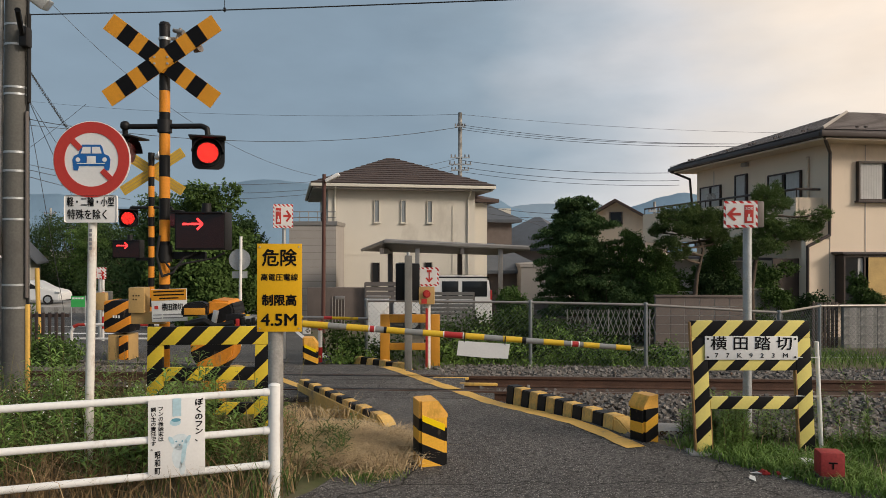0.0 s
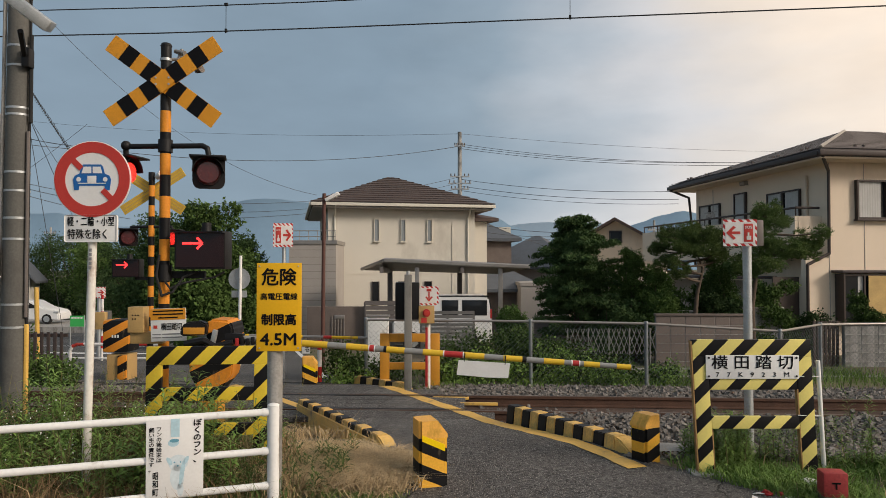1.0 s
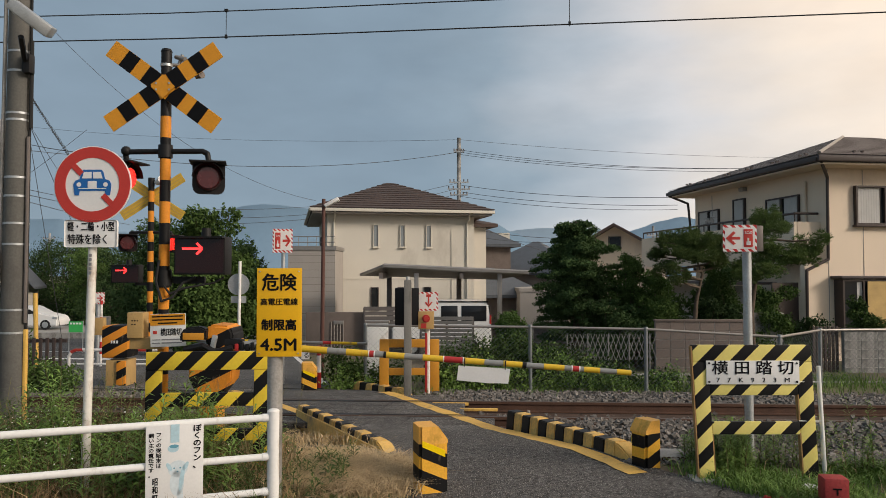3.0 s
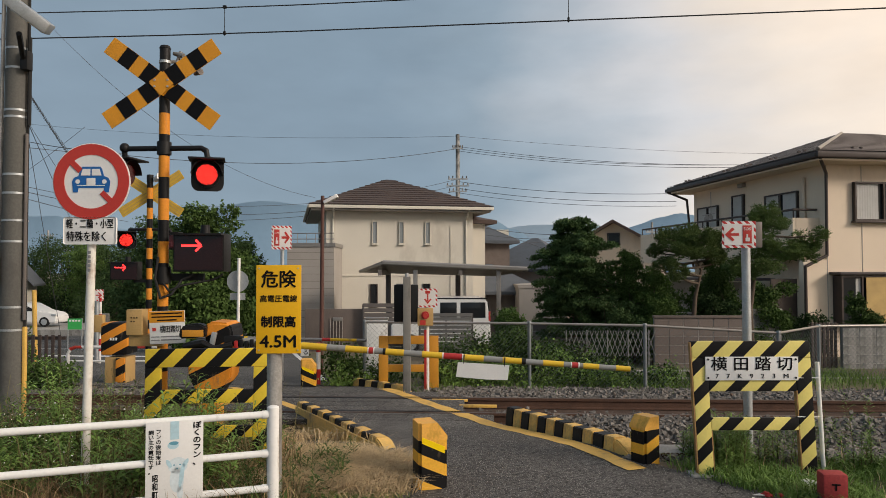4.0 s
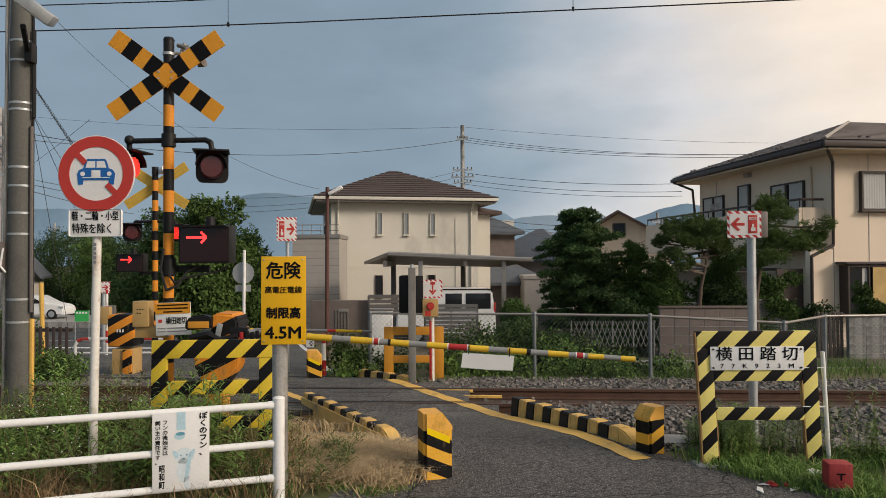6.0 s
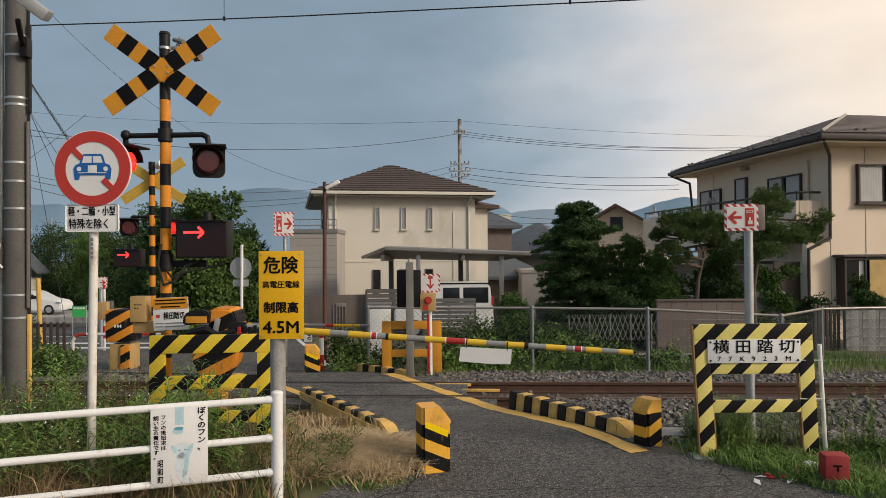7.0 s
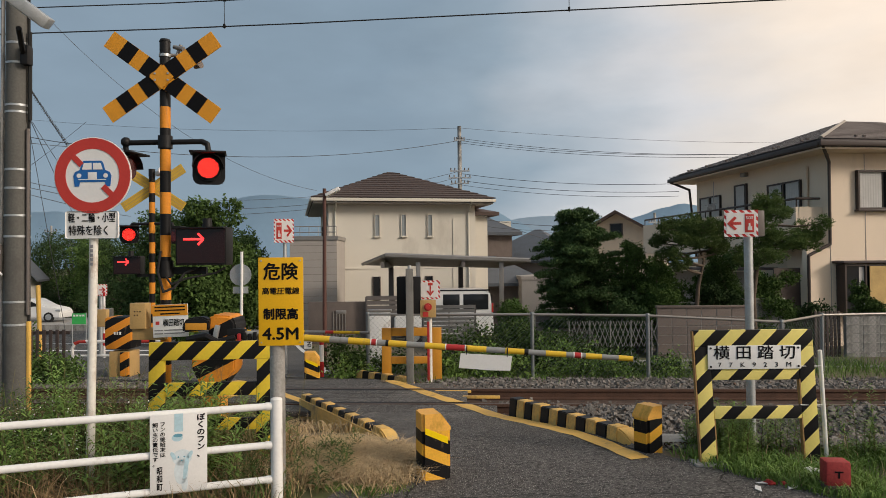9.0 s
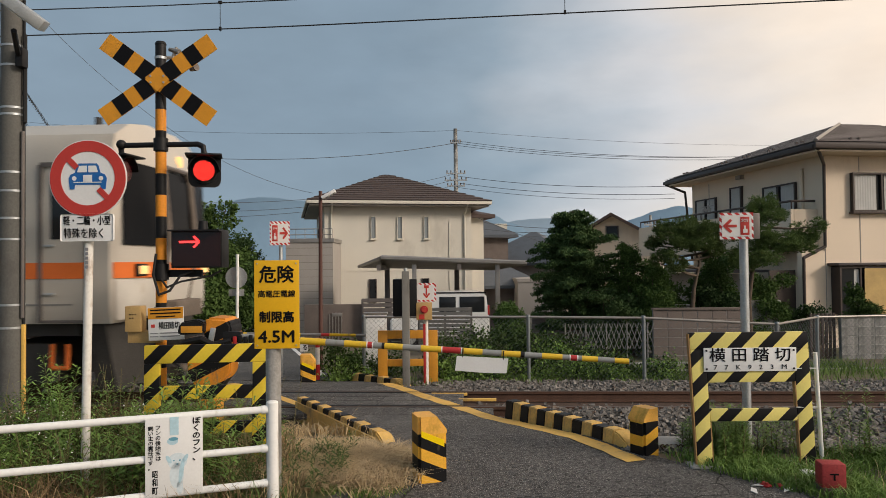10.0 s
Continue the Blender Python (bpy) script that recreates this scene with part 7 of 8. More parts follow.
# ---- carport, van, slatted screens ----
def carport():
    d = 25.5
    x0, x1 = -2.768, 3.007
    z0 = -1.0
    zr = 1.810
    t = thing("carport", pose(0, d, z0), "grey aluminium carport with a thin flat roof", "carport")
    w = x1 - x0
    # the roof falls to the back; its front edge stands a little askew
    fl, fr_ = Vector((-2.032, -0.5, 1.965 - z0)), Vector((2.988, -0.5, 1.731 - z0))
    bl, br_ = Vector((-3.262, 3.5, 1.660 - z0)), Vector((2.174, 3.5, 1.501 - z0))
    bm = bm_new()
    vs = [bm.verts.new(p + Vector((0, 0, q))) for q in (0, 0.08) for p in (fl, fr_, br_, bl)]
    for f in ((3, 2, 1, 0), (4, 5, 6, 7), (0, 1, 5, 4), (1, 2, 6, 5), (2, 3, 7, 6), (3, 0, 4, 7)):
        bm.faces.new([vs[i] for i in f])
    part("roof", bm, M["alu_dark"], t, smooth=False)
    part("roof_edge", rod(bm_new(), fl + Vector((0, -0.05, 0.05)), fr_ + Vector((0, -0.05, 0.05)), 0.085, n=6), M["alu"], t)
    part("roof_edge", rod(bm_new(), fl + Vector((0, 0, 0.05)), bl + Vector((0, 0, 0.05)), 0.07, n=6), M["alu"], t)
    for x, y in ((-2.14, 3.6), (-0.91, -0.3), (0.66, 3.6), (1.99, -0.3)):
        part("post", box(bm_new(), (x, y, (zr - z0) / 2 - 0.02), (0.15 if y < 0 else 0.2, 0.13, zr - z0 - 0.05), bevel=0.01), M["alu" if y < 0 else "alu_dark"], t)
        if y > 0:
            part("beam", box(bm_new(), (x, 1.6, zr - z0 - 0.14), (0.12, 4.2, 0.20)), M["alu_dark"], t)


carport()


def wheel(parent, c, r=0.31, w=0.2):
    """A wheel turned about x or y, with its tyre and rim."""
    hub = part("wheel", rod(bm_new(), (c[0], c[1] - w / 2, c[2]), (c[0], c[1] + w / 2, c[2]), r * 0.62, n=20), M["galv"], parent, "silver wheel")
    part("tyre", disc(bm_new(), (c[0], c[2]), r, c[1] - w / 2 + 0.02, c[1] + w / 2 - 0.005, 24, rin=r * 0.62), M["rubber"], hub)


def van():
    """Boxy van, side on to the road, tail to the right."""
    d = 23.6
    x0, x1 = -0.257, 1.582
    z0 = -0.95
    zt = 0.849 - z0
    t = thing("van", pose(0, d, z0), "white boxy minivan parked under the carport", "van")
    L = x1 - x0
    prof = [(x0 - 1.4, 0.30), (x0 - 1.4, 0.95), (x0 - 0.9, 1.10), (x0 - 0.2, zt - 0.08), (x0 + 0.1, zt), (x1 - 0.25, zt), (x1 - 0.10, zt - 0.08), (x1, 1.0), (x1 + 0.02, 0.35), (x1 - 0.1, 0.28)]
    bm = prism(bm_new(), prof, 0, 1.65)
    bmesh.ops.bevel(bm, geom=bm.edges[:], offset=0.05, segments=2, affect="EDGES")
    part("body", bm, M["car"], t)
    for a, b in ((0.10, 0.42), (0.46, 0.93)):
        part("side_window", box(bm_new(), (x0 + L * (a + b) / 2, -0.004, zt - 0.40), (L * (b - a) - 0.05, 0.012, 0.50), bevel=0.004), M["glass_dark"], t, "dark side window")
    part("rear_window", box(bm_new(), (x1 - 0.035, 0.8, zt - 0.40), (0.03, 1.3, 0.48), Matrix.Rotation(radians(-6), 3, "Y")), M["glass_dark"], t)
    part("roof_edge", box(bm_new(), ((x0 + x1) / 2, 0.03, zt - 0.02), (L * 0.9, 0.05, 0.04)), M["black"], t)
    part("tail_light", box(bm_new(), (x1 - 0.02, 0.10, 1.2), (0.06, 0.14, 0.3), bevel=0.01), M["red"], t, "red tail light")
    for x in (x0 - 0.75, x1 - 0.75):
        wheel(t, (x, 0.06, 0.31))


van()
t = thing("slatted_screen", pose(-0.623, 20.5, -0.9), "taupe horizontally slatted screen fence", "fence")
SW = 0.862 - (-0.623)
for i in range(12):
    part("slat", box(bm_new(), (SW / 2, 0, 0.12 + 0.115 * i), (SW, 0.03, 0.095)), M["alu"], t, smooth=False)
for x in (0, SW / 2, SW):
    part("post", box(bm_new(), (x, 0.04, 0.7), (0.06, 0.05, 1.45)), M["alu_dark"], t)
t = thing("slatted_screen", pose(-2.598, 24, -1.0), "dark taupe slatted screen beside the carport", "fence")
SW = -0.729 - (-2.598)
for i in range(10):
    part("slat", box(bm_new(), (SW / 2, 0, 0.15 + 0.16 * i), (SW, 0.03, 0.13)), M["alu_dark"], t, smooth=False)
for x in (0, SW / 2, SW):
    part("post", box(bm_new(), (x, 0.04, 0.8), (0.07, 0.05, 1.65)), M["alu_dark"], t)
t = thing("gate_wall", pose(-4.560, 24.2, -1.0), "dark taupe plastered gate wall with a barred side gate", "wall")
SW = -2.635 - (-4.560)
part("wall_face", box(bm_new(), (SW / 2, 0.1, 0.72), (SW, 0.2, 0.479 + 1.0), bevel=0.01), M["block_dark"], t)
for i in range(5):
    part("bar", rod(bm_new(), (0.85 + 0.10 * i, -0.03, 0.25), (0.85 + 0.10 * i, -0.03, 1.15), 0.014, n=6), M["alu"], t)
part("letter_slot", box(bm_new(), (1.1, -0.02, 1.12), (0.34, 0.05, 0.12), bevel=0.01), M["alu"], t)

# white concrete gatepost with a wire panel in front
t = thing("gatepost", pose(-1.243, 13.9, -0.4), "white painted concrete panel behind the wire fence", "gatepost")
part("panel_face", box(bm_new(), (0, 0, (0.819 + 0.4) / 2), (0.40, 0.10, 0.819 + 0.4), bevel=0.01), M["white"], t)
part("panel_cap", box(bm_new(), (0, 0, 0.819 + 0.41), (0.45, 0.14, 0.04), bevel=0.008), M["alu"], t)

# ---- far road side: railing, banner, parked car, pickets ----
t = thing("pipe_barrier", pose(-7.976, 15.5, -0.42), "low red and white steel pipe barrier by the far road", "barrier rail")
H1 = 0.123 + 0.42
M["rw_pipe"] = stripes("red_white_pipe", (0.75, 0.74, 0.72), (0.50, 0.05, 0.04), (1, 0, 0.6), 0.7, 0.1, 0.6, wear=0.1)
part("pipe", tube(bm_new(), [(0, 0, 0), (0, 0, H1 - 0.14), (0.05, 0, H1 - 0.04), (0.15, 0, H1), (1.9, 0, H1)], 0.035, 10), M["rw_pipe"], t)
part("pipe", rod(bm_new(), (0, 0, H1 * 0.45), (3.2, 0, H1 * 0.45), 0.022, n=8), M["white"], t)
t = thing("green_banner", pose(-12.135, 24, -0.75), "bright green banner with unreadable white writing on a rail", "banner")
BZ1 = -0.006 + 0.75
part("cloth", box(bm_new(), (0, 0, BZ1), (0.46, 0.012, 0.36)), M["green_sign"], t)
bm = bm_new()
for k in range(4):
    box(bm, (-0.15 + 0.10 * k, -0.008, BZ1 + 0.11), (0.07, 0.004, 0.06))
part("writing_bars", bm, M["plate"], t)
for s in (-1, 1):
    part("stake", rod(bm_new(), (s * 0.23, 0.02, -0.1), (s * 0.23, 0.02, BZ1 + 0.2), 0.015, n=6), M["galv"], t)


def far_car():
    d = 46
    xr = -24.45
    z0 = -1.794
    t = thing("car", pose(xr, d, z0), "white hatchback parked by the far road", "car")
    prof = [(-3.9, 0.25), (-3.9, 0.85), (-3.7, 1.35), (-3.2, 1.48), (-1.9, 1.48), (-1.0, 1.02), (-0.2, 0.85), (0, 0.62), (0, 0.25)]
    bm = prism(bm_new(), prof, 0, 1.65)
    bmesh.ops.bevel(bm, geom=bm.edges[:], offset=0.06, segments=2, affect="EDGES")
    part("body", bm, M["car"], t)
    bm = prism(bm_new(), [(-3.5, 0.95), (-3.3, 1.36), (-1.95, 1.38), (-1.25, 1.0)], -0.012, 0.1)
    part("side_window", bm, M["glass_dark"], t)
    part("headlight", box(bm_new(), (-0.16, 0.02, 0.74), (0.3, 0.1, 0.12), bevel=0.02), M["galv"], t)
    part("mirror", box(bm_new(), (-1.25, -0.1, 1.05), (0.12, 0.16, 0.12), bevel=0.02), M["car"], t)
    for x in (-3.1, -0.75):
        wheel(t, (x, 0.06, 0.31))
    z = ground_z(xr, d)
    bm = box(bm_new(), (xr - 6, d + 1, (z + z0) / 2 - 0.02), (26, 6, max(0.05, z0 - z)))
    solid("parking_pad", bm, M["concrete"], None, "raised concrete parking strip under a parked car", "parking pad", kind="structure", smooth=False)


far_car()
t = thing("picket_fence", pose(-8.150, 13.2, -0.32), "dark weathered wooden picket fence with vines", "fence")
HP = 0.589 + 0.32
for i in range(11):
    part("picket", box(bm_new(), (0.12 * i, 0, HP / 2), (0.055, 0.025, HP), bevel=0.004), M["brown"], t)
for z in (0.15, HP - 0.06):
    part("cross_rail", box(bm_new(), (0.62, 0.03, z), (1.36, 0.03, 0.06)), M["brown"], t)
bm = rod(bm_new(), (-9.50, 17, -0.5), (-9.56, 17, 1.30), 0.05, n=12)
solid("marker_post", bm, M["yellow"], None, "weathered yellow marker post by the far road", "marker post")
t = thing("post_box", pose(-8.309, 17.6, -0.5), "tan control box on a thin post by the far road", "control box")
part("post", rod(bm_new(), (0, 0.05, 0), (0, 0.05, 1.6), 0.03), M["redwhite"], t)
part("cabinet", box(bm_new(), (0, 0, 0.476 + 0.5), (0.24, 0.16, 0.42), bevel=0.02), M["tan"], t)
part("lower_cabinet", box(bm_new(), (0.04, 0, -0.656 + 0.5), (0.2, 0.12, 0.22), bevel=0.02), M["yellow"], t)
bm = box(bm_new(), (-12.336, 26, -0.031), (0.8, 0.2, 0.5), bevel=0.02)
solid("low_wall", bm, M["concrete"], None, "low pale concrete wall by the far road", "wall")
bm = bm_new()
bmesh.ops.create_cone(bm, cap_ends=True, segments=16, radius1=0.12, radius2=0.03, depth=0.42, matrix=Matrix.Translation((-6.521, 18, -0.558)))
solid("traffic_cone", bm, M["sign_red"], None, "small red traffic cone on the far road", "traffic cone")


# ---- trees and shrubs ----
def gz(x, y):
    return ground_z(x, y)


def rand_blobs(n, rx, ry, z0, z1, r, seed, taper=0.5):
    g = np.random.default_rng(seed)
    out = []
    for i in range(n):
        u = (i + 0.5) / n
        z = z0 + (z1 - z0) * u
        k = 1 - taper * u
        a = g.uniform(0, 2 * math.pi)
        q = g.uniform(0.25, 0.85)
        s = r * g.uniform(0.75, 1.25) * (1 - 0.35 * u)
        out.append((rx * k * q * math.cos(a), ry * k * q * math.sin(a), z, s * 1.15, s * 1.1, s * 0.8))
    return out


def layered_tree(name, base, height, wide, n, per, size, leaf, label, seed):
    """An evergreen with a straight trunk and tiers of drooping boughs, each a flat spray of leaves."""
    g = np.random.default_rng(seed)
    t = thing(name, Matrix.Translation(base), label, "tree")
    wood = rod(bm_new(), (0, 0, -0.1), (0.05, 0, height * 0.97), 0.12, 0.02, 9)
    pts = []
    for i in range(n):
        u = (i + 0.5) / n
        z = height * (0.16 + 0.83 * u)
        a = i * 2.4 + g.normal() * 0.35
        reach = wide * (0.22 + 0.78 * min(1, 2.6 * (1 - u)) ** 0.5) * (0.8 + 0.2 * min(1, u * 5)) * g.uniform(0.52, 1.22)
        d, e = np.array([math.cos(a), math.sin(a), 0]), np.array([-math.sin(a), math.cos(a), 0])
        rise, droop = g.uniform(0.15, 0.6), g.uniform(0.2, 0.55)
        spine = [np.array([0, 0, z]) + d * reach * k + np.array([0, 0, reach * (rise * k - droop * k * k)]) for k in (0, 0.35, 0.7, 1.0)]
        for p, q in zip(spine, spine[1:]):
            rod(wood, p, q, 0.016, 0.008, 4)
        m = int(per * (0.45 + 0.55 * reach / wide))
        k = g.uniform(0.25, 1.04, m // 8 + 1) ** 0.8
        side = g.uniform(-1, 1, len(k)) * 0.36 * reach * (1.15 - k)
        heart = np.array([0, 0, z]) + d * (reach * k)[:, None] + e * side[:, None]
        heart[:, 2] += reach * (rise * k - droop * k * k) - np.abs(side) * 0.35
        pts.append(np.repeat(heart, 8, 0) + g.normal(size=(len(k) * 8, 3)) * (0.05, 0.05, 0.03))
    pts.append(cloud(rand_blobs(20, wide * 0.95, wide * 0.8, height * 0.35, height * 0.93, 0.36, seed, 0.45), 26000, 0.5))
    part("trunk", wood, M["bark"], t)
    ob = new("crown", leaf_mesh("crown", np.concatenate(pts), size, leaf, aspect=2.4, up=-0.1))
    ob.parent = t


layered_tree("evergreen_tree", (3.32, 18.0, gz(3.32, 18.0)), 3.08 - gz(3.32, 18.0), 1.0, 130, 620, 0.030, LEAF["dark"], "broad dark green evergreen with tiers of drooping boughs", 3)


def pruned_pine(x, y, stem, tufts, label, seed, per=190):
    """A garden pine: a bent stem, crooked limbs and flat pads of needle tufts; places in metres from its foot."""
    g = np.random.default_rng(seed)
    z = gz(x, y)
    t = thing("pine_tree", (Matrix.Translation((x, y, z))), label, "tree", "garden pines")
    wood = bm_new()
    bend = [Vector(p) for p in stem]
    for k, (p, q) in enumerate(zip(bend, bend[1:])):
        rod(wood, p, q, 0.075 * (1 - 0.2 * k), 0.075 * (0.8 - 0.2 * k), 9)
    pts = []
    for px_, py_, pz_, rx_, rz_ in tufts:
        tip = Vector((px_, py_, pz_))
        root = min((a.lerp(b, k) for a, b in zip(bend, bend[1:]) for k in (0.2, 0.5, 0.8, 1.0) if a.lerp(b, k).z < pz_ + 0.05), key=lambda v: (v - tip).length, default=bend[-1])
        mid = root.lerp(tip, 0.55) + Vector((g.normal() * 0.05, g.normal() * 0.05, -0.05))
        rod(wood, root, mid, 0.03, 0.02, 6)
        rod(wood, mid, tip, 0.02, 0.009, 5)
        m = int(per * rx_ / 0.35)
        q = g.normal(size=(m, 3))
        q /= np.linalg.norm(q, axis=1)[:, None]
        q *= (g.random(m) ** 0.4)[:, None]
        c = np.array(tip) + q * (rx_, rx_ * 0.8, rz_ * 1.35)
        n = 16
        d = g.normal(size=(m * n, 3))
        d[:, 2] = np.abs(d[:, 2]) * 0.9 + 0.25
        d /= np.linalg.norm(d, axis=1)[:, None]
        w = np.cross(d, g.normal(size=d.shape))
        w /= np.linalg.norm(w, axis=1)[:, None]
        a = np.repeat(c, n, 0)
        L = g.uniform(0.06, 0.11, m * n)[:, None]
        pts.append(np.stack([a - w * 0.0042, a + w * 0.0042, a + d * L], 1).reshape(-1, 3))
    part("trunk", wood, M["bark"], t)
    v = np.concatenate(pts)
    ob = new("crown", raw("crown", v.tolist(), np.arange(len(v)).reshape(-1, 3).tolist(), LEAF["pine"]))
    ob.parent = t


# pads: sideways, depth, height over the ground plane, half width, half height
def from_foot(x, y, rows):
    """Each pad with two smaller ones beside it."""
    g = np.random.default_rng(int(x * 10))
    out = []
    for a, b, c, r, h in rows:
        out.append((a - x, b, c - gz(x, y), r, h * 1.5))
        for k in (-1, 1):
            out.append((a - x + k * r * g.uniform(0.5, 0.95), b + g.normal() * 0.15, c - gz(x, y) + g.normal() * 0.11, r * g.uniform(0.45, 0.7), h * g.uniform(1.0, 1.6)))
    return out


pruned_pine(5.80, 16.6, [(0, 0, -0.1), (-0.05, 0, 0.9), (0.02, 0, 1.6), (0.18, 0.05, 2.2), (0.04, 0.1, 2.6), (-0.1, 0.05, 3.0)], from_foot(5.80, 16.6, [(5.62, 0.0, 2.60, 0.34, 0.10), (6.15, 0.1, 2.48, 0.32, 0.10), (5.25, -0.1, 2.34, 0.32, 0.10), (5.68, -0.3, 2.42, 0.30, 0.09), (5.05, 0.2, 2.22, 0.22, 0.08), (6.30, -0.2, 2.26, 0.28, 0.09), (5.45, -0.4, 2.12, 0.28, 0.09), (5.95, -0.4, 2.16, 0.26, 0.08), (5.10, 0.0, 1.90, 0.24, 0.08), (6.35, 0.1, 1.98, 0.24, 0.08), (5.50, 0.4, 2.5, 0.3, 0.09), (5.30, -0.3, 1.62, 0.22, 0.09)]), "pruned garden pine with a bent trunk and flat needle pads", 6)
pruned_pine(7.25, 16.9, [(0, 0, -0.1), (-0.05, 0, 1.3), (0.1, 0.05, 2.2), (0.25, 0.05, 2.9), (0.35, 0.05, 3.6)], from_foot(7.25, 16.9, [(7.66, 0.0, 3.04, 0.30, 0.10), (7.52, 0.1, 2.90, 0.26, 0.09), (7.72, -0.2, 2.76, 0.34, 0.10), (7.40, -0.2, 2.45, 0.34, 0.12), (7.92, -0.2, 2.18, 0.42, 0.12), (8.42, 0.0, 2.40, 0.34, 0.14), (8.35, -0.1, 2.10, 0.28, 0.10), (7.25, 0.0, 2.06, 0.36, 0.12), (7.60, -0.3, 1.82, 0.36, 0.10), (7.05, 0.1, 2.5, 0.3, 0.10), (8.62, 0.0, 2.28, 0.2, 0.09), (6.95, -0.2, 1.75, 0.26, 0.1)]), "garden pine with heavy needle pads reaching over the porch", 7)
for x, dist, top, wd, seed in ((4.62, 17.5, 2.35, 0.62, 5), (5.0, 17.2, 1.7, 0.5, 9), (6.75, 17.6, 2.0, 0.55, 10)):
    z = gz(x, dist)
    topz = top - z
    tree("garden_tree", (x, dist, z), rand_blobs(16, wd, 0.5, topz * 0.42, topz * 0.93, 0.26, seed, 0.45), 17000, 0.027, LEAF["mid"], "slender green garden tree by the wall", r=0.04, lean=(0.08, 0), fork=0.28, shell=0.35)
for x, dist, top, wd, seed, cnt in ((1.94, 20.5, 0.69, 0.75, 11, 5000), (4.00, 17.0, 1.18, 0.7, 12, 4500), (7.92, 17.6, 1.57, 0.9, 13, 5500), (6.26, 17.2, 1.31, 0.9, 14, 4500), (10.55, 18.2, 1.25, 0.32, 15, 3500), (4.45, 17.9, 2.0, 0.55, 19, 5000), (5.35, 18.3, 2.05, 0.6, 31, 5000), (5.0, 17.8, 1.5, 0.55, 33, 4500), (6.55, 17.9, 1.75, 0.6, 35, 4500), (7.0, 18.4, 2.15, 0.6, 38, 5000), (6.0, 17.8, 1.45, 0.6, 37, 4500), (7.66, 17.5, 1.52, 0.62, 39, 5500), (8.80, 17.5, 0.75, 0.25, 16, 2500), (5.18, 17.4, 1.37, 0.8, 17, 4000)):
    z = gz(x, dist)
    topz = top - z
    tree("shrub", (x, dist, z), rand_blobs(14, wd, 0.6, 0.25, topz * 0.9, 0.30, seed, 0.25), int(cnt * 3.0), 0.034, LEAF["mid" if seed % 2 else "dark"], "clipped green garden shrub", r=0.03, category="shrub", fork=0.25)
# roadside woods behind the crossing
for x, dist, top, wd, seed, cnt, leaf in ((-9.70, 30, 4.68, 2.4, 21, 13000, "mid"), (-12.48, 33, 4.20, 2.4, 22, 9000, "dark"), (-22.51, 52, 4.27, 4.2, 23, 10000, "dark"), (-30.19, 60, 4.70, 5.0, 24, 12000, "dark"), (-37.59, 66, 4.69, 5.0, 25, 11000, "dark"), (-39.91, 62, 4.75, 6.0, 26, 9000, "dark"), (-26.21, 56, 3.81, 4.0, 29, 9000, "mid"), (-10.24, 36, 3.49, 2.2, 27, 7000, "dark"), (-8.51, 24, 2.07, 1.5, 28, 7000, "mid")):
    z = gz(x, dist)
    topz = top - z
    tree("roadside_tree", (x, dist, z), rand_blobs(30, wd, wd * 0.7, topz * 0.12, topz * 0.92, wd * 0.36, seed, 0.4), int(cnt * 2.8), 0.085, LEAF[leaf], "tall dense green roadside tree", r=0.2, fork=0.3)


# ---- grass, weeds, vines ----
def blades(name, pts, h, w, lean, material, label, category="grass"):
    """Bent grass blades at pts (x, y, z)."""
    n = len(pts)
    a = RNG.uniform(0, 2 * math.pi, n)
    hh_ = h * RNG.uniform(0.45, 1.25, n)
    ln = lean * hh_ * RNG.uniform(0.3, 1.3, n)
    d = np.stack([np.cos(a), np.sin(a), np.zeros(n)], 1)
    b = RNG.uniform(0, 2 * math.pi, n)
    e = np.stack([np.cos(b), np.sin(b), np.zeros(n)], 1) * (w * RNG.uniform(0.6, 1.3, n))[:, None] * 0.5
    up = np.array([0, 0, 1.0])
    p0 = pts
    p1 = pts + up * hh_[:, None] * 0.55 + d * ln[:, None] * 0.3
    p2 = pts + up * hh_[:, None] * (1 - 0.25 * lean) + d * ln[:, None]
    v = np.stack([p0 - e, p0 + e, p1 - e * 0.8, p1 + e * 0.8, p2], 1).reshape(-1, 3)
    i = np.arange(n)[:, None] * 5
    f = [list(map(int, r)) for r in np.concatenate([i + [0, 1, 3], i + [0, 3, 2], i + [2, 3, 4]])]
    ob = new(name, raw(name, v.tolist(), f, material))
    return tagged(ob, label, category, kind="stuff")


def scatter(n, x0, x1, y0, y1, clump=0.0, hearts=12, keep=None):
    """Points on the ground in a box, gathered about some hearts."""
    if clump:
        c = np.stack([RNG.uniform(x0, x1, hearts), RNG.uniform(y0, y1, hearts)], 1)
        p = c[RNG.integers(0, hearts, n)] + RNG.normal(size=(n, 2)) * clump
    else:
        p = np.stack([RNG.uniform(x0, x1, n), RNG.uniform(y0, y1, n)], 1)
    if keep is not None:
        p = np.array([q for q in p if keep(q[0], q[1])])
    return np.array([(x, y, ground_z(x, y) - 0.01) for x, y in p])


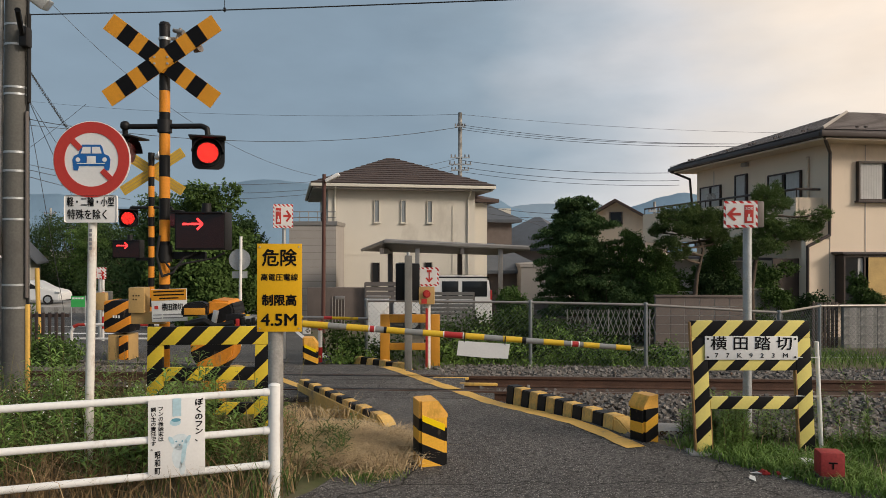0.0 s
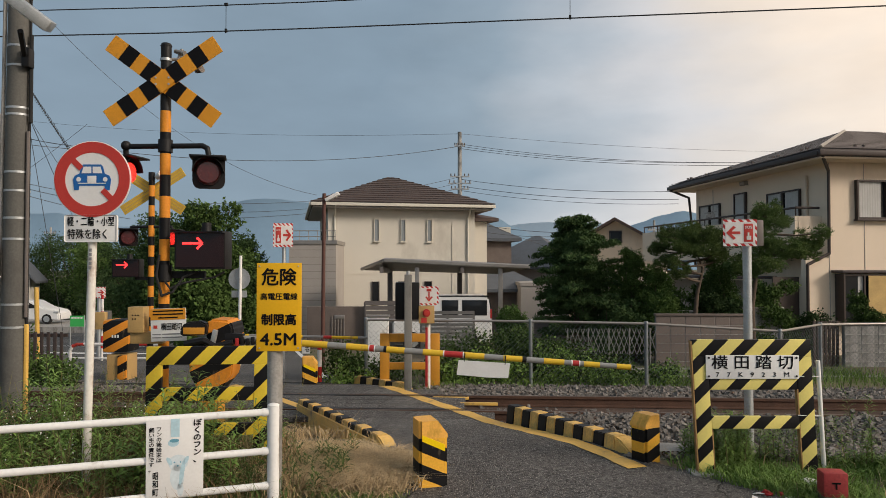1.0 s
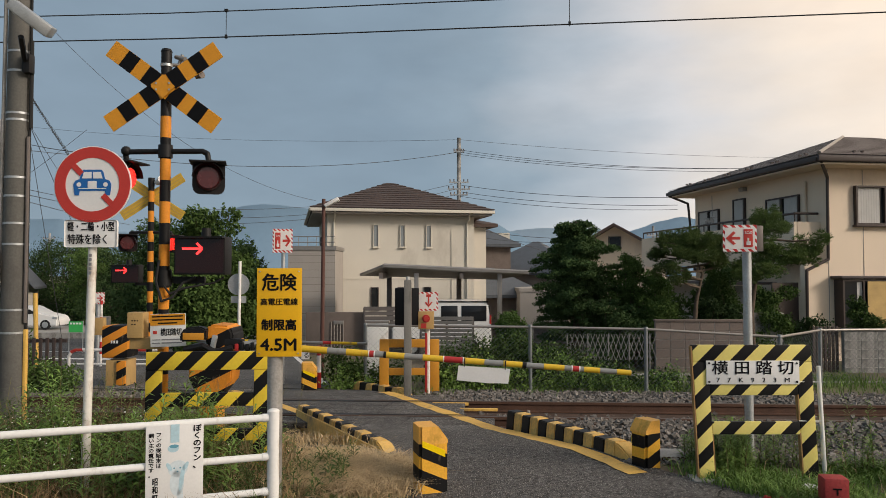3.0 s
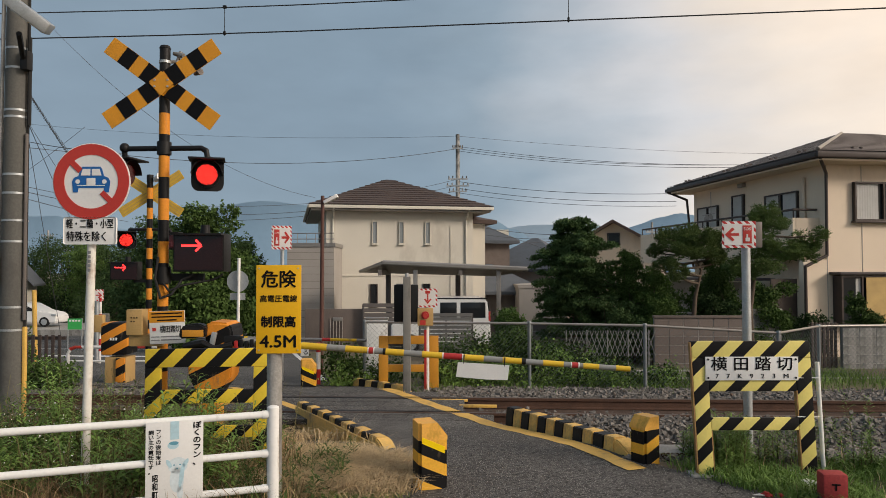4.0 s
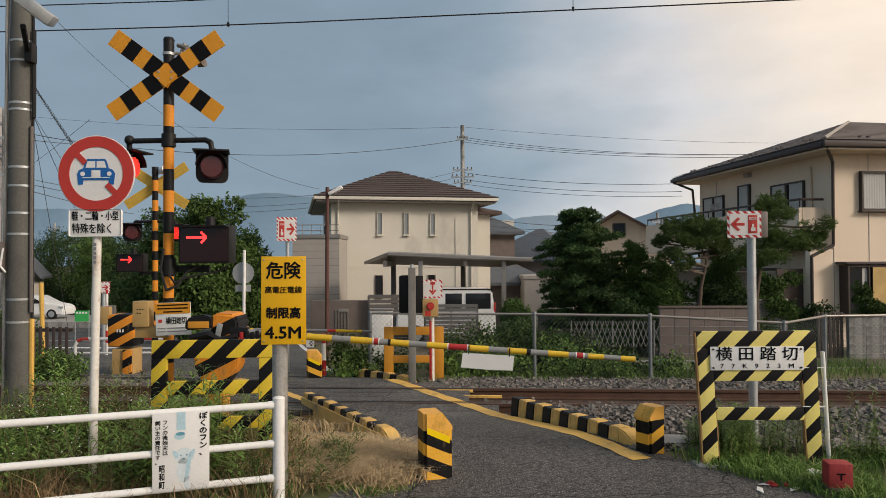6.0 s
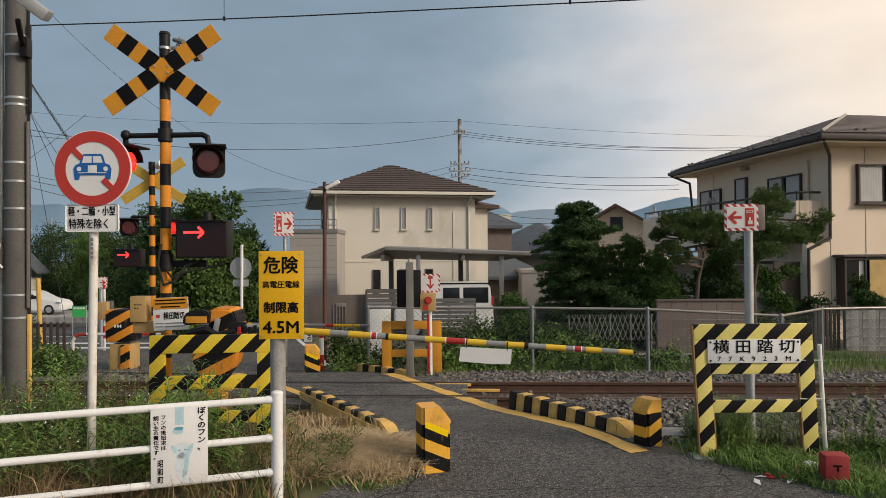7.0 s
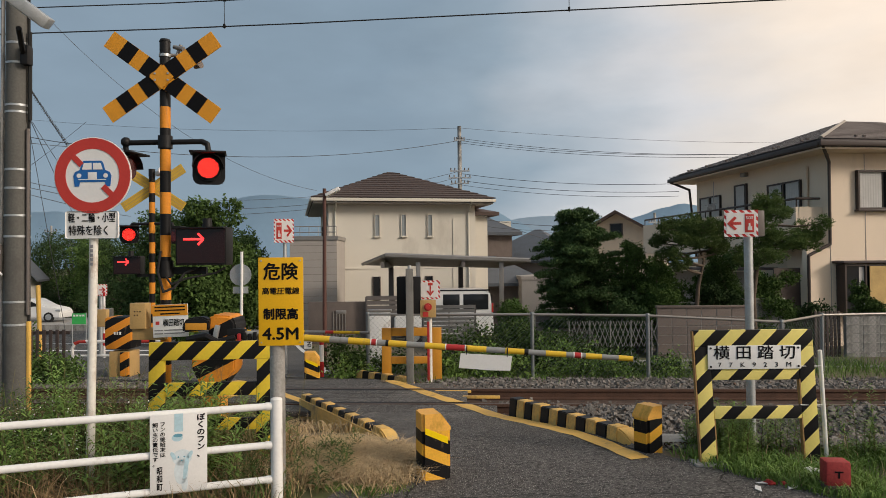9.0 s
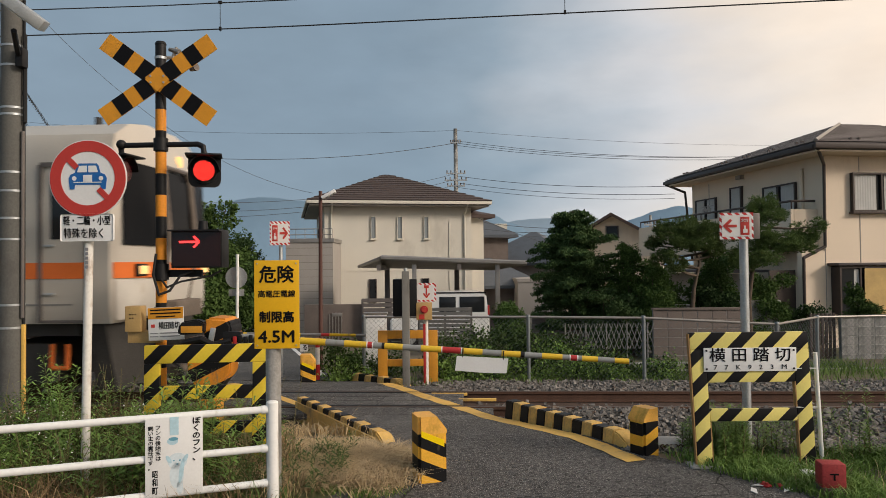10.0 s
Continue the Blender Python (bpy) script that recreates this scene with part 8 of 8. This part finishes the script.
def weeds(name, pts, h, leaf, stem_mat, leaf_mat, label, per=22, droop=0.35, spread=0.10):
    """Upright stems with narrow drooping leaves all the way up."""
    sv, sf, lv, lf = [], [], [], []
    for x, y, z in pts:
        hh_ = h * RNG.uniform(0.55, 1.2)
        tx, ty = RNG.normal(size=2) * spread * hh_
        o = len(sv)
        for k in range(4):
            u = k / 3
            cx, cy, cz = x + tx * u * u, y + ty * u * u, z + hh_ * u
            r = 0.005 * (1 - 0.7 * u)
            sv += [(cx + r, cy, cz), (cx - r * 0.5, cy + r, cz), (cx - r * 0.5, cy - r, cz)]
        for k in range(3):
            for q in range(3):
                a, b = o + 3 * k + q, o + 3 * k + (q + 1) % 3
                sf.append((a, b, b + 3, a + 3))
        m = int(per * RNG.uniform(0.6, 1.3))
        for i in range(m):
            u = 0.12 + 0.88 * (i + RNG.random()) / m
            c = np.array([x + tx * u * u, y + ty * u * u, z + hh_ * u])
            a = i * 2.4 + RNG.normal() * 0.5
            L = leaf * RNG.uniform(0.6, 1.25) * (1.15 - 0.55 * u)
            d = np.array([math.cos(a), math.sin(a), 0.55])
            e = np.array([-math.sin(a), math.cos(a), 0.0]) * L * 0.085
            mid = c + d * L * 0.55
            tip = c + np.array([d[0], d[1], 0.55 - droop]) * L
            o2 = len(lv)
            lv += [tuple(c), tuple(mid - e), tuple(mid + e), tuple(tip)]
            lf += [(o2, o2 + 1, o2 + 2), (o2 + 1, o2 + 3, o2 + 2)]
    tagged(new(name + "_stems", raw(name, sv, sf, stem_mat)), label, "weeds", kind="stuff")
    tagged(new(name + "_leaves", raw(name, lv, lf, leaf_mat)), label, "weeds", kind="stuff")


def off_road(x, y):
    return not (y > 5.2 and -0.45 - 0.52 * (y - 7.0) < x < 1.75 - 0.47 * (y - 6.35)) and not (-0.7 < x < 2.9 and y < 6.3)


def left_side(x, y):
    return x < -0.2 * y and x < -0.85 + max(0, 5.7 - y) * -0.4 and (y < 6.5 or x < -1.30 - 0.6 * (y - 6.5)) and off_road(x, y) and y < track_y(x) - 1.7


blades("long_grass", scatter(5200, -5.5, -0.7, 4.7, 8.3, 0.30, 40, left_side), 0.34, 0.008, 0.8, LEAF["mid"], "tangled green grass behind the white fence")
blades("straw_grass", scatter(600, -5.5, -0.8, 4.5, 8.2, 0.35, 30, left_side), 0.42, 0.006, 0.7, LEAF["dry"], "dry straw-coloured grass among the weeds")
blades("dead_grass", scatter(6500, -5.5, -0.8, 4.5, 8.0, 0.30, 36, left_side), 0.36, 0.007, 0.8, LEAF["brown"], "brown dead grass among the weeds")
weeds("tall_weeds", scatter(70, -4.2, -1.25, 5.3, 7.6, 0.28, 18, left_side), 0.58, 0.14, LEAF["weed"], LEAF["fresh"], "tall leafy green weeds behind the white fence", per=60)
weeds("corner_weeds", scatter(34, -4.6, -2.7, 5.6, 7.4, 0.25, 12, left_side), 0.66, 0.14, LEAF["weed"], LEAF["mid"], "high bushy weeds near the utility pole", per=42)
weeds("thin_weeds", scatter(170, -4.8, -1.0, 5.2, 7.8, 0.4, 26, left_side), 0.66, 0.06, LEAF["weed"], LEAF["weed"], "thin brownish seeding weeds", per=26, spread=0.2)
weeds("low_weeds", scatter(70, -1.5, -0.8, 5.35, 6.3, 0.2, 8, lambda x, y: x < -0.78), 0.25, 0.11, LEAF["weed"], LEAF["mid"], "low green weeds at the road's edge", per=24)


STRAW = np.concatenate([scatter(42000, -1.5, -0.36, 5.75, 7.2, 0.13, 60, lambda x, y: x < -0.30 - 0.3 * (y - 6.3) and y < 6.55), scatter(700, -2.0, -1.0, 7.3, 9.0, 0.12, 8, lambda x, y: x < -0.72 - 0.53 * (y - 7.3))])
blades("dry_tufts", STRAW, 0.21, 0.0085, 1.6, LEAF["dry"], "bleached dry grass tufts spilling beside the kerb")
blades("low_straw", scatter(9000, -1.3, -0.5, 6.5, 7.15, 0.10, 40, lambda x, y: x < -0.45 - 0.3 * (y - 6.3) and y > 6.45), 0.09, 0.008, 1.6, LEAF["dry"], "short bleached straw in front of the kerb")
blades("dry_tufts_tall", scatter(60, -1.2, -0.5, 6.4, 7.2, 0.2, 10, lambda x, y: x < -0.45), 0.38, 0.005, 0.7, LEAF["dry"], "tall dry grass stalks beside the kerb")
blades("edge_grass", scatter(1500, -0.85, -0.38, 5.4, 5.85, 0.06, 14), 0.07, 0.006, 0.9, LEAF["fresh"], "short green grass at the road's edge")


def right_side(x, y):
    return x > 2.0 + max(0, 6.3 - y) * 0.75 and y < track_y(x) - 2.0


blades("frame_grass", scatter(15000, 2.1, 4.6, 5.0, 6.4, 0.16, 60, right_side), 0.13, 0.010, 0.9, LEAF["fresh"], "green grass round the striped frame")
blades("frame_straw", scatter(160, 2.1, 5.0, 5.2, 7.2, 0.25, 16, right_side), 0.22, 0.005, 0.9, LEAF["dry"], "dry grass round the striped frame")
weeds("frame_weeds", scatter(70, 2.40, 3.05, 6.45, 6.9, 0.12, 5, right_side), 0.40, 0.10, LEAF["weed"], LEAF["fresh"], "leafy green weeds behind the striped frame", per=75)
weeds("edge_weeds", scatter(34, 3.35, 4.3, 5.4, 6.4, 0.14, 8, right_side), 0.62, 0.11, LEAF["weed"], LEAF["fresh"], "upright green weeds beside the ballast", per=65, spread=0.12)
blades("far_grass", scatter(5000, -1.0, 9.5, 12.4, 14.5, 0.3, 50), 0.22, 0.010, 0.7, LEAF["fresh"], "green grass along the wire fence")


def vines(name, boxes, count, size, material, label):
    p = np.concatenate([cloud([b], int(count * b[3] * b[5]), 0.3) for b in boxes])
    p = p[p[:, 2] > -0.4]
    tagged(new(name, leaf_mesh(name, p, size, material, aspect=1.3)), label, "vines", kind="stuff")


VB = []
for x, z1, d, w in ((-1.90, 0.48, 13.2, 0.35), (-1.46, 0.20, 13.0, 0.3), (-0.98, 0.16, 13.3, 0.4), (0.06, 0.49, 13.1, 0.45), (0.68, 0.63, 13.2, 0.5), (1.27, 0.67, 13.4, 0.55), (1.80, 0.53, 13.1, 0.5), (2.35, 0.42, 13.3, 0.45), (2.82, 0.16, 13.1, 0.45), (3.26, 0.10, 13.0, 0.4), (3.99, 0.06, 12.9, 0.35), (4.63, -0.01, 13.0, 0.2)):
    VB.append((x, d + 0.1, (z1 - 0.4) / 2, w, 0.35, (z1 + 0.4) / 2))
vines("fence_vines", VB, 9500, 0.042, LEAF["mid"], "green vines and undergrowth behind the wire fence")
VB = []
for x, z1, d, w in ((-7.28, 0.30, 12.2, 0.5), (-6.93, 0.22, 12.6, 0.45), (-7.97, 0.62, 13.8, 0.25), (-8.88, 0.92, 14.5, 0.6), (-6.48, 0.28, 12.3, 0.35)):
    VB.append((x, d, (z1 - 0.4) / 2, w, 0.35, (z1 + 0.4) / 2))
vines("picket_vines", VB, 7500, 0.042, LEAF["mid"], "green vines over the dark picket fence")
weeds("poster_weeds", scatter(26, -2.2, -1.85, 5.35, 6.0, 0.08, 4), 0.78, 0.17, LEAF["weed"], LEAF["fresh"], "leafy green weeds behind the notice board", per=70)
weeds("pole_weeds", scatter(12, -3.62, -3.3, 6.2, 6.8, 0.09, 3), 0.92, 0.17, LEAF["weed"], LEAF["fresh"], "tall leafy weeds by the rusty sign post", per=75)
FL = scatter(160, -3.6, -1.9, 5.2, 5.9, 0.10, 9)
FL[:, 2] += RNG.uniform(0.35, 0.72, len(FL))
tagged(new("white_flowers", leaf_mesh("white_flowers", FL, 0.012, M["plate"], aspect=1.0)), "tiny white wild flowers among the weeds", "flowers", kind="stuff")
VB = []
for x, z1, d, w in ((-1.74, 0.12, 12.8, 0.30), (-1.43, -0.02, 12.75, 0.25), (-1.92, -0.07, 12.7, 0.25), (0.06, 0.23, 12.7, 0.35), (0.66, 0.33, 12.75, 0.4), (1.21, 0.23, 12.75, 0.35), (1.96, 0.42, 12.8, 0.45), (2.55, 0.28, 12.75, 0.35), (3.01, 0.15, 12.6, 0.3), (3.93, 0.15, 12.7, 0.32)):
    VB.append((x, d, (z1 - 0.4) / 2, w, 0.25, (z1 + 0.4) / 2))
vines("fresh_undergrowth", VB, 6500, 0.036, LEAF["fresh"], "bright green undergrowth in front of the wire fence")


# ---- train ----
TRAIN_SEC = [(-1.40, 1.18), (-1.45, 1.40), (-1.45, 2.75), (-1.42, 3.25), (-1.30, 3.56), (-0.95, 3.75), (-0.45, 3.83), (0.45, 3.83), (0.95, 3.75), (1.30, 3.56), (1.42, 3.25), (1.45, 2.75), (1.45, 1.40), (1.40, 1.18)]


def nose(y, z):
    """How far the rounded front reaches, in the car's length."""
    s = min(1.0, max(abs(y) / 1.45, abs(z - 2.45) / 1.38))
    return -0.24 + (0.24 - max(0, z - 2.2) * 0.06) * (1 - s ** 4)


def nose_panel(bm, y0, y1, z0, z1, off, n=14, m=6, back=0.0):
    g = []
    for j in range(m + 1):
        row = []
        for i in range(n + 1):
            y, z = y0 + (y1 - y0) * i / n, z0 + (z1 - z0) * j / m
            row.append(bm.verts.new((nose(y, z) + off, y, z)))
        g.append(row)
    for j in range(m):
        for i in range(n):
            bm.faces.new((g[j][i], g[j][i + 1], g[j + 1][i + 1], g[j + 1][i]))
    bmesh.ops.recalc_face_normals(bm, faces=bm.faces[:])
    return bm


M["gear"] = mat("grimy_coupling_metal", (0.14, 0.115, 0.095), 0.7, var=0.35, scale=7, bump=0.25)


def make_train():
    t = thing("train", TRACK @ Matrix.Translation((-214, 0, RAIL_Z)), "silver-grey electric train with an orange band and black windscreen", "train")
    bm = bm_new()
    rings = []
    for x in (-20.0, -0.24):
        rings.append([bm.verts.new((x, y, z)) for y, z in TRAIN_SEC])
    for s in (0.94, 0.84, 0.66, 0.4, 0.15):
        ring = []
        for y, z in TRAIN_SEC:
            yy, zz = y * s, 2.45 + (z - 2.45) * s
            ring.append(bm.verts.new((-0.24 + (0.24 - max(0, zz - 2.2) * 0.06) * (1 - s ** 4), yy, zz)))
        rings.append(ring)
    n = len(TRAIN_SEC)
    for a, b in zip(rings, rings[1:]):
        for i in range(n):
            bm.faces.new((a[i], a[(i + 1) % n], b[(i + 1) % n], b[i]))
    bm.faces.new(rings[0])
    bm.faces.new(rings[-1][::-1])
    bmesh.ops.recalc_face_normals(bm, faces=bm.faces[:])
    part("body_shell", bm, M["steel_train"], t)
    part("windscreen", nose_panel(bm_new(), -1.30, 1.30, 2.16, 3.22, 0.02), M["windscreen"], t, "black wrap-round windscreen")
    part("orange_front_band", nose_panel(bm_new(), -1.42, 1.42, 1.74, 1.94, 0.018, 14, 2), M["train_orange"], t, "orange band")
    part("front_panel", nose_panel(bm_new(), -1.38, 1.38, 1.22, 1.72, 0.012, 14, 4), M["train_white"], t, "off-white lower front")
    part("gangway_door", nose_panel(bm_new(), -0.40, 0.40, 1.24, 2.10, 0.04, 6, 8), M["train_white"], t, "pale end door")
    part("door_band", nose_panel(bm_new(), -0.39, 0.39, 1.74, 1.94, 0.046, 6, 2), M["train_orange"], t, "orange band")
    part("door_glass", nose_panel(bm_new(), -0.33, 0.33, 2.16, 3.10, 0.05, 6, 6), M["windscreen"], t, "dark end door window")
    for y in (-0.44, 0.44):
        bm = bm_new()
        tube(bm, [(nose(y, 1.22) + 0.06, y, 1.22), (nose(y, 2.2) + 0.08, y, 2.2), (nose(y, 3.15) + 0.06, y, 3.15), (nose(0, 3.26) + 0.05, y * 0.86, 3.26)], 0.05, 8)
        part("gangway_frame", bm, M["gear"], t, "grey gangway frame post")
    part("gangway_head", rod(bm_new(), (nose(0, 3.26) + 0.05, -0.38, 3.26), (nose(0, 3.26) + 0.05, 0.38, 3.26), 0.036, n=8), M["alu_dark"], t)
    part("gangway_step", box(bm_new(), (nose(0, 1.28) + 0.16, 0, 1.29), (0.30, 0.86, 0.24), bevel=0.04), M["gear"], t, "grey-brown folded gangway step")
    for y in (-0.30, 0.30):
        part("roof_headlight", rod(bm_new(), (nose(y, 3.42) - 0.02, y, 3.42), (nose(y, 3.42) + 0.03, y, 3.42), 0.085, n=16), M["headlamp"], t, "lit warm roof headlight")
    for y in (-1.0, 1.0):
        part("headlight", box(bm_new(), (nose(y, 1.84) + 0.03, y, 1.84), (0.06, 0.22, 0.11), bevel=0.015), M["headlamp"], t, "lit warm headlight")
        part("headlight_rim", box(bm_new(), (nose(y, 1.84) + 0.012, y, 1.84), (0.05, 0.28, 0.16), bevel=0.015), M["black"], t)
    for s in (-1, 1):
        part("orange_side_band", box(bm_new(), (-10.25, s * 1.452, 1.84), (19.4, 0.012, 0.20)), M["train_orange"], t, "orange band", smooth=False)
        # crew door with a raised seal and its window
        bm = bm_new()
        for x in (-1.12, -0.52):
            box(bm, (x, s * 1.455, 2.18), (0.055, 0.02, 1.96))
        box(bm, (-0.82, s * 1.455, 3.16), (0.60, 0.02, 0.055))
        box(bm, (-0.82, s * 1.455, 1.21), (0.60, 0.02, 0.035))
        dr = part("crew_door", bm, M["alu_dark"], t, "grey door seal")
        part("door_window", box(bm_new(), (-0.80, s * 1.456, 2.62), (0.36, 0.014, 0.78), bevel=0.004), M["glass_dark"], dr)
        for z in (1.55, 2.15):
            part("door_handle", box(bm_new(), (-1.00, s * 1.462, z), (0.13, 0.03, 0.03), bevel=0.006), M["galv"], dr)
        part("body_rib", box(bm_new(), (-10.3, s * 1.45, 1.42), (19.2, 0.02, 0.02)), M["alu"], t)
        for k, x in enumerate((-3.3, -8.0, -12.7, -17.4)):
            d2 = part("passenger_door", box(bm_new(), (x, s * 1.452, 2.05), (1.30, 0.012, 1.90)), M["alu"], t, "plain sliding door")
            for q in (-0.33, 0.33):
                part("door_window", box(bm_new(), (x + q, s * 1.458, 2.50), (0.44, 0.012, 0.80)), M["glass_dark"], d2)
        for x in (-1.95, -5.65, -10.35, -15.05, -19.0):
            w_ = 0.9 if x in (-1.95, -19.0) else 2.8
            part("side_window", box(bm_new(), (x, s * 1.453, 2.52), (w_, 0.012, 0.85), bevel=0.004), M["glass_dark"], t)
    part("roof_cooler", box(bm_new(), (-9.0, 0, 3.98), (4.0, 1.9, 0.34), bevel=0.06), M["alu"], t, "grey roof cooling unit")
    part("aerial", rod(bm_new(), (-1.0, -0.3, 3.8), (-1.0, -0.3, 3.98), 0.05), M["underframe"], t)
    # under the floor
    part("sole_bar", box(bm_new(), (-10.3, 0, 1.10), (19.2, 2.6, 0.16)), M["underframe"], t)
    bm = bm_new()
    prism(bm, [(-1.05, 0.30), (1.05, 0.30), (1.36, 1.17), (-1.36, 1.17)], -0.62, -0.34, axis="x")
    part("front_skirt", bm, M["underframe"], t, "dark grey front skirt")
    part("coupler", box(bm_new(), (0.14, 0, 0.86), (0.66, 0.34, 0.30), bevel=0.05), M["underframe"], t, "dark coupler")
    part("coupler_head", box(bm_new(), (0.46, 0, 0.86), (0.18, 0.26, 0.36), bevel=0.04), M["gear"], t, "grey-brown coupler head")
    for y, z in ((-0.34, 0.98), (0.34, 0.98), (-0.28, 0.55), (0.28, 0.55)):
        part("jumper_hose", tube(bm_new(), [(-0.2, y, z + 0.1), (0.10, y, z), (0.18, y * 0.9, z - 0.16), (0.04, y * 0.8, z - 0.30), (-0.25, y * 0.8, z - 0.26)], 0.035, 8), M["rubber"], t, "black hanging hose")
    for z in (0.42, 0.58):
        part("brake_pipe", rod(bm_new(), (0.02, -0.22, z), (0.02, 0.22, z), 0.07, n=10), M["gear"], t)
    for bx in (-3.1, -16.6):
        bg = part("bogie", box(bm_new(), (bx, 0, 0.55), (2.9, 2.0, 0.22), bevel=0.03), M["underframe"], t, "dark bogie frame")
        for dx in (-1.05, 1.05):
            for s in (-1, 1):
                part("wheel", rod(bm_new(), (bx + dx, s * 0.50, 0.43), (bx + dx, s * 0.63, 0.43), 0.43, n=24), M["rust"], bg, "rusty steel wheel")
                part("axle_box", box(bm_new(), (bx + dx, s * 1.02, 0.45), (0.3, 0.14, 0.28), bevel=0.02), M["underframe"], bg)
    for x, w_ in ((-1.5, 0.7), (-6.3, 1.7), (-8.6, 1.6), (-11.0, 2.0), (-13.4, 1.4)):
        part("equipment_box", box(bm_new(), (x, 0, 0.66), (w_, 2.4, 0.52), bevel=0.03), M["underframe"], t)
    part("orange_handle", tube(bm_new(), [(-1.05, -1.3, 0.92), (-1.05, -1.32, 0.62), (-0.85, -1.32, 0.62), (-0.85, -1.3, 0.92)], 0.03, 8), M["train_orange"], t, "orange release handle")
    return t


train = make_train()


# ---- what moves ----
SWITCH = [0.4, 1.0, 1.7, 2.3, 2.9, 3.5, 4.2, 4.8, 5.4, 6.0, 6.7, 7.3, 7.9, 8.5, 9.1, 9.8]


def motions():
    # the train comes at an even 20 m/s along the track
    times = [0.5 * i for i in range(20)] + [9.6 + i / 30 for i in range(13)]
    rows = [(t, TRACK @ Matrix.Translation((-3.76 + 20.0 * (t - 10), 0, RAIL_Z))) for t in sorted(set(round(t, 4) for t in times))]
    walk(train, rows)
    # lamp discs turn lit faces front and away in turns, imitating switched LEDs
    for unit, at, phase in TURNING:
        turn = 0 if phase == 0 else 180
        rows = [(0.0, at @ Matrix.Rotation(radians(turn), 4, "Z"))]
        for s in SWITCH:
            for k in range(4):
                rows.append((s + k / 30, at @ Matrix.Rotation(radians(turn + 60 * k), 4, "Z")))
            turn += 180
        rows.append((10.0, at @ Matrix.Rotation(radians(turn), 4, "Z")))
        walk(unit, rows)


motions()
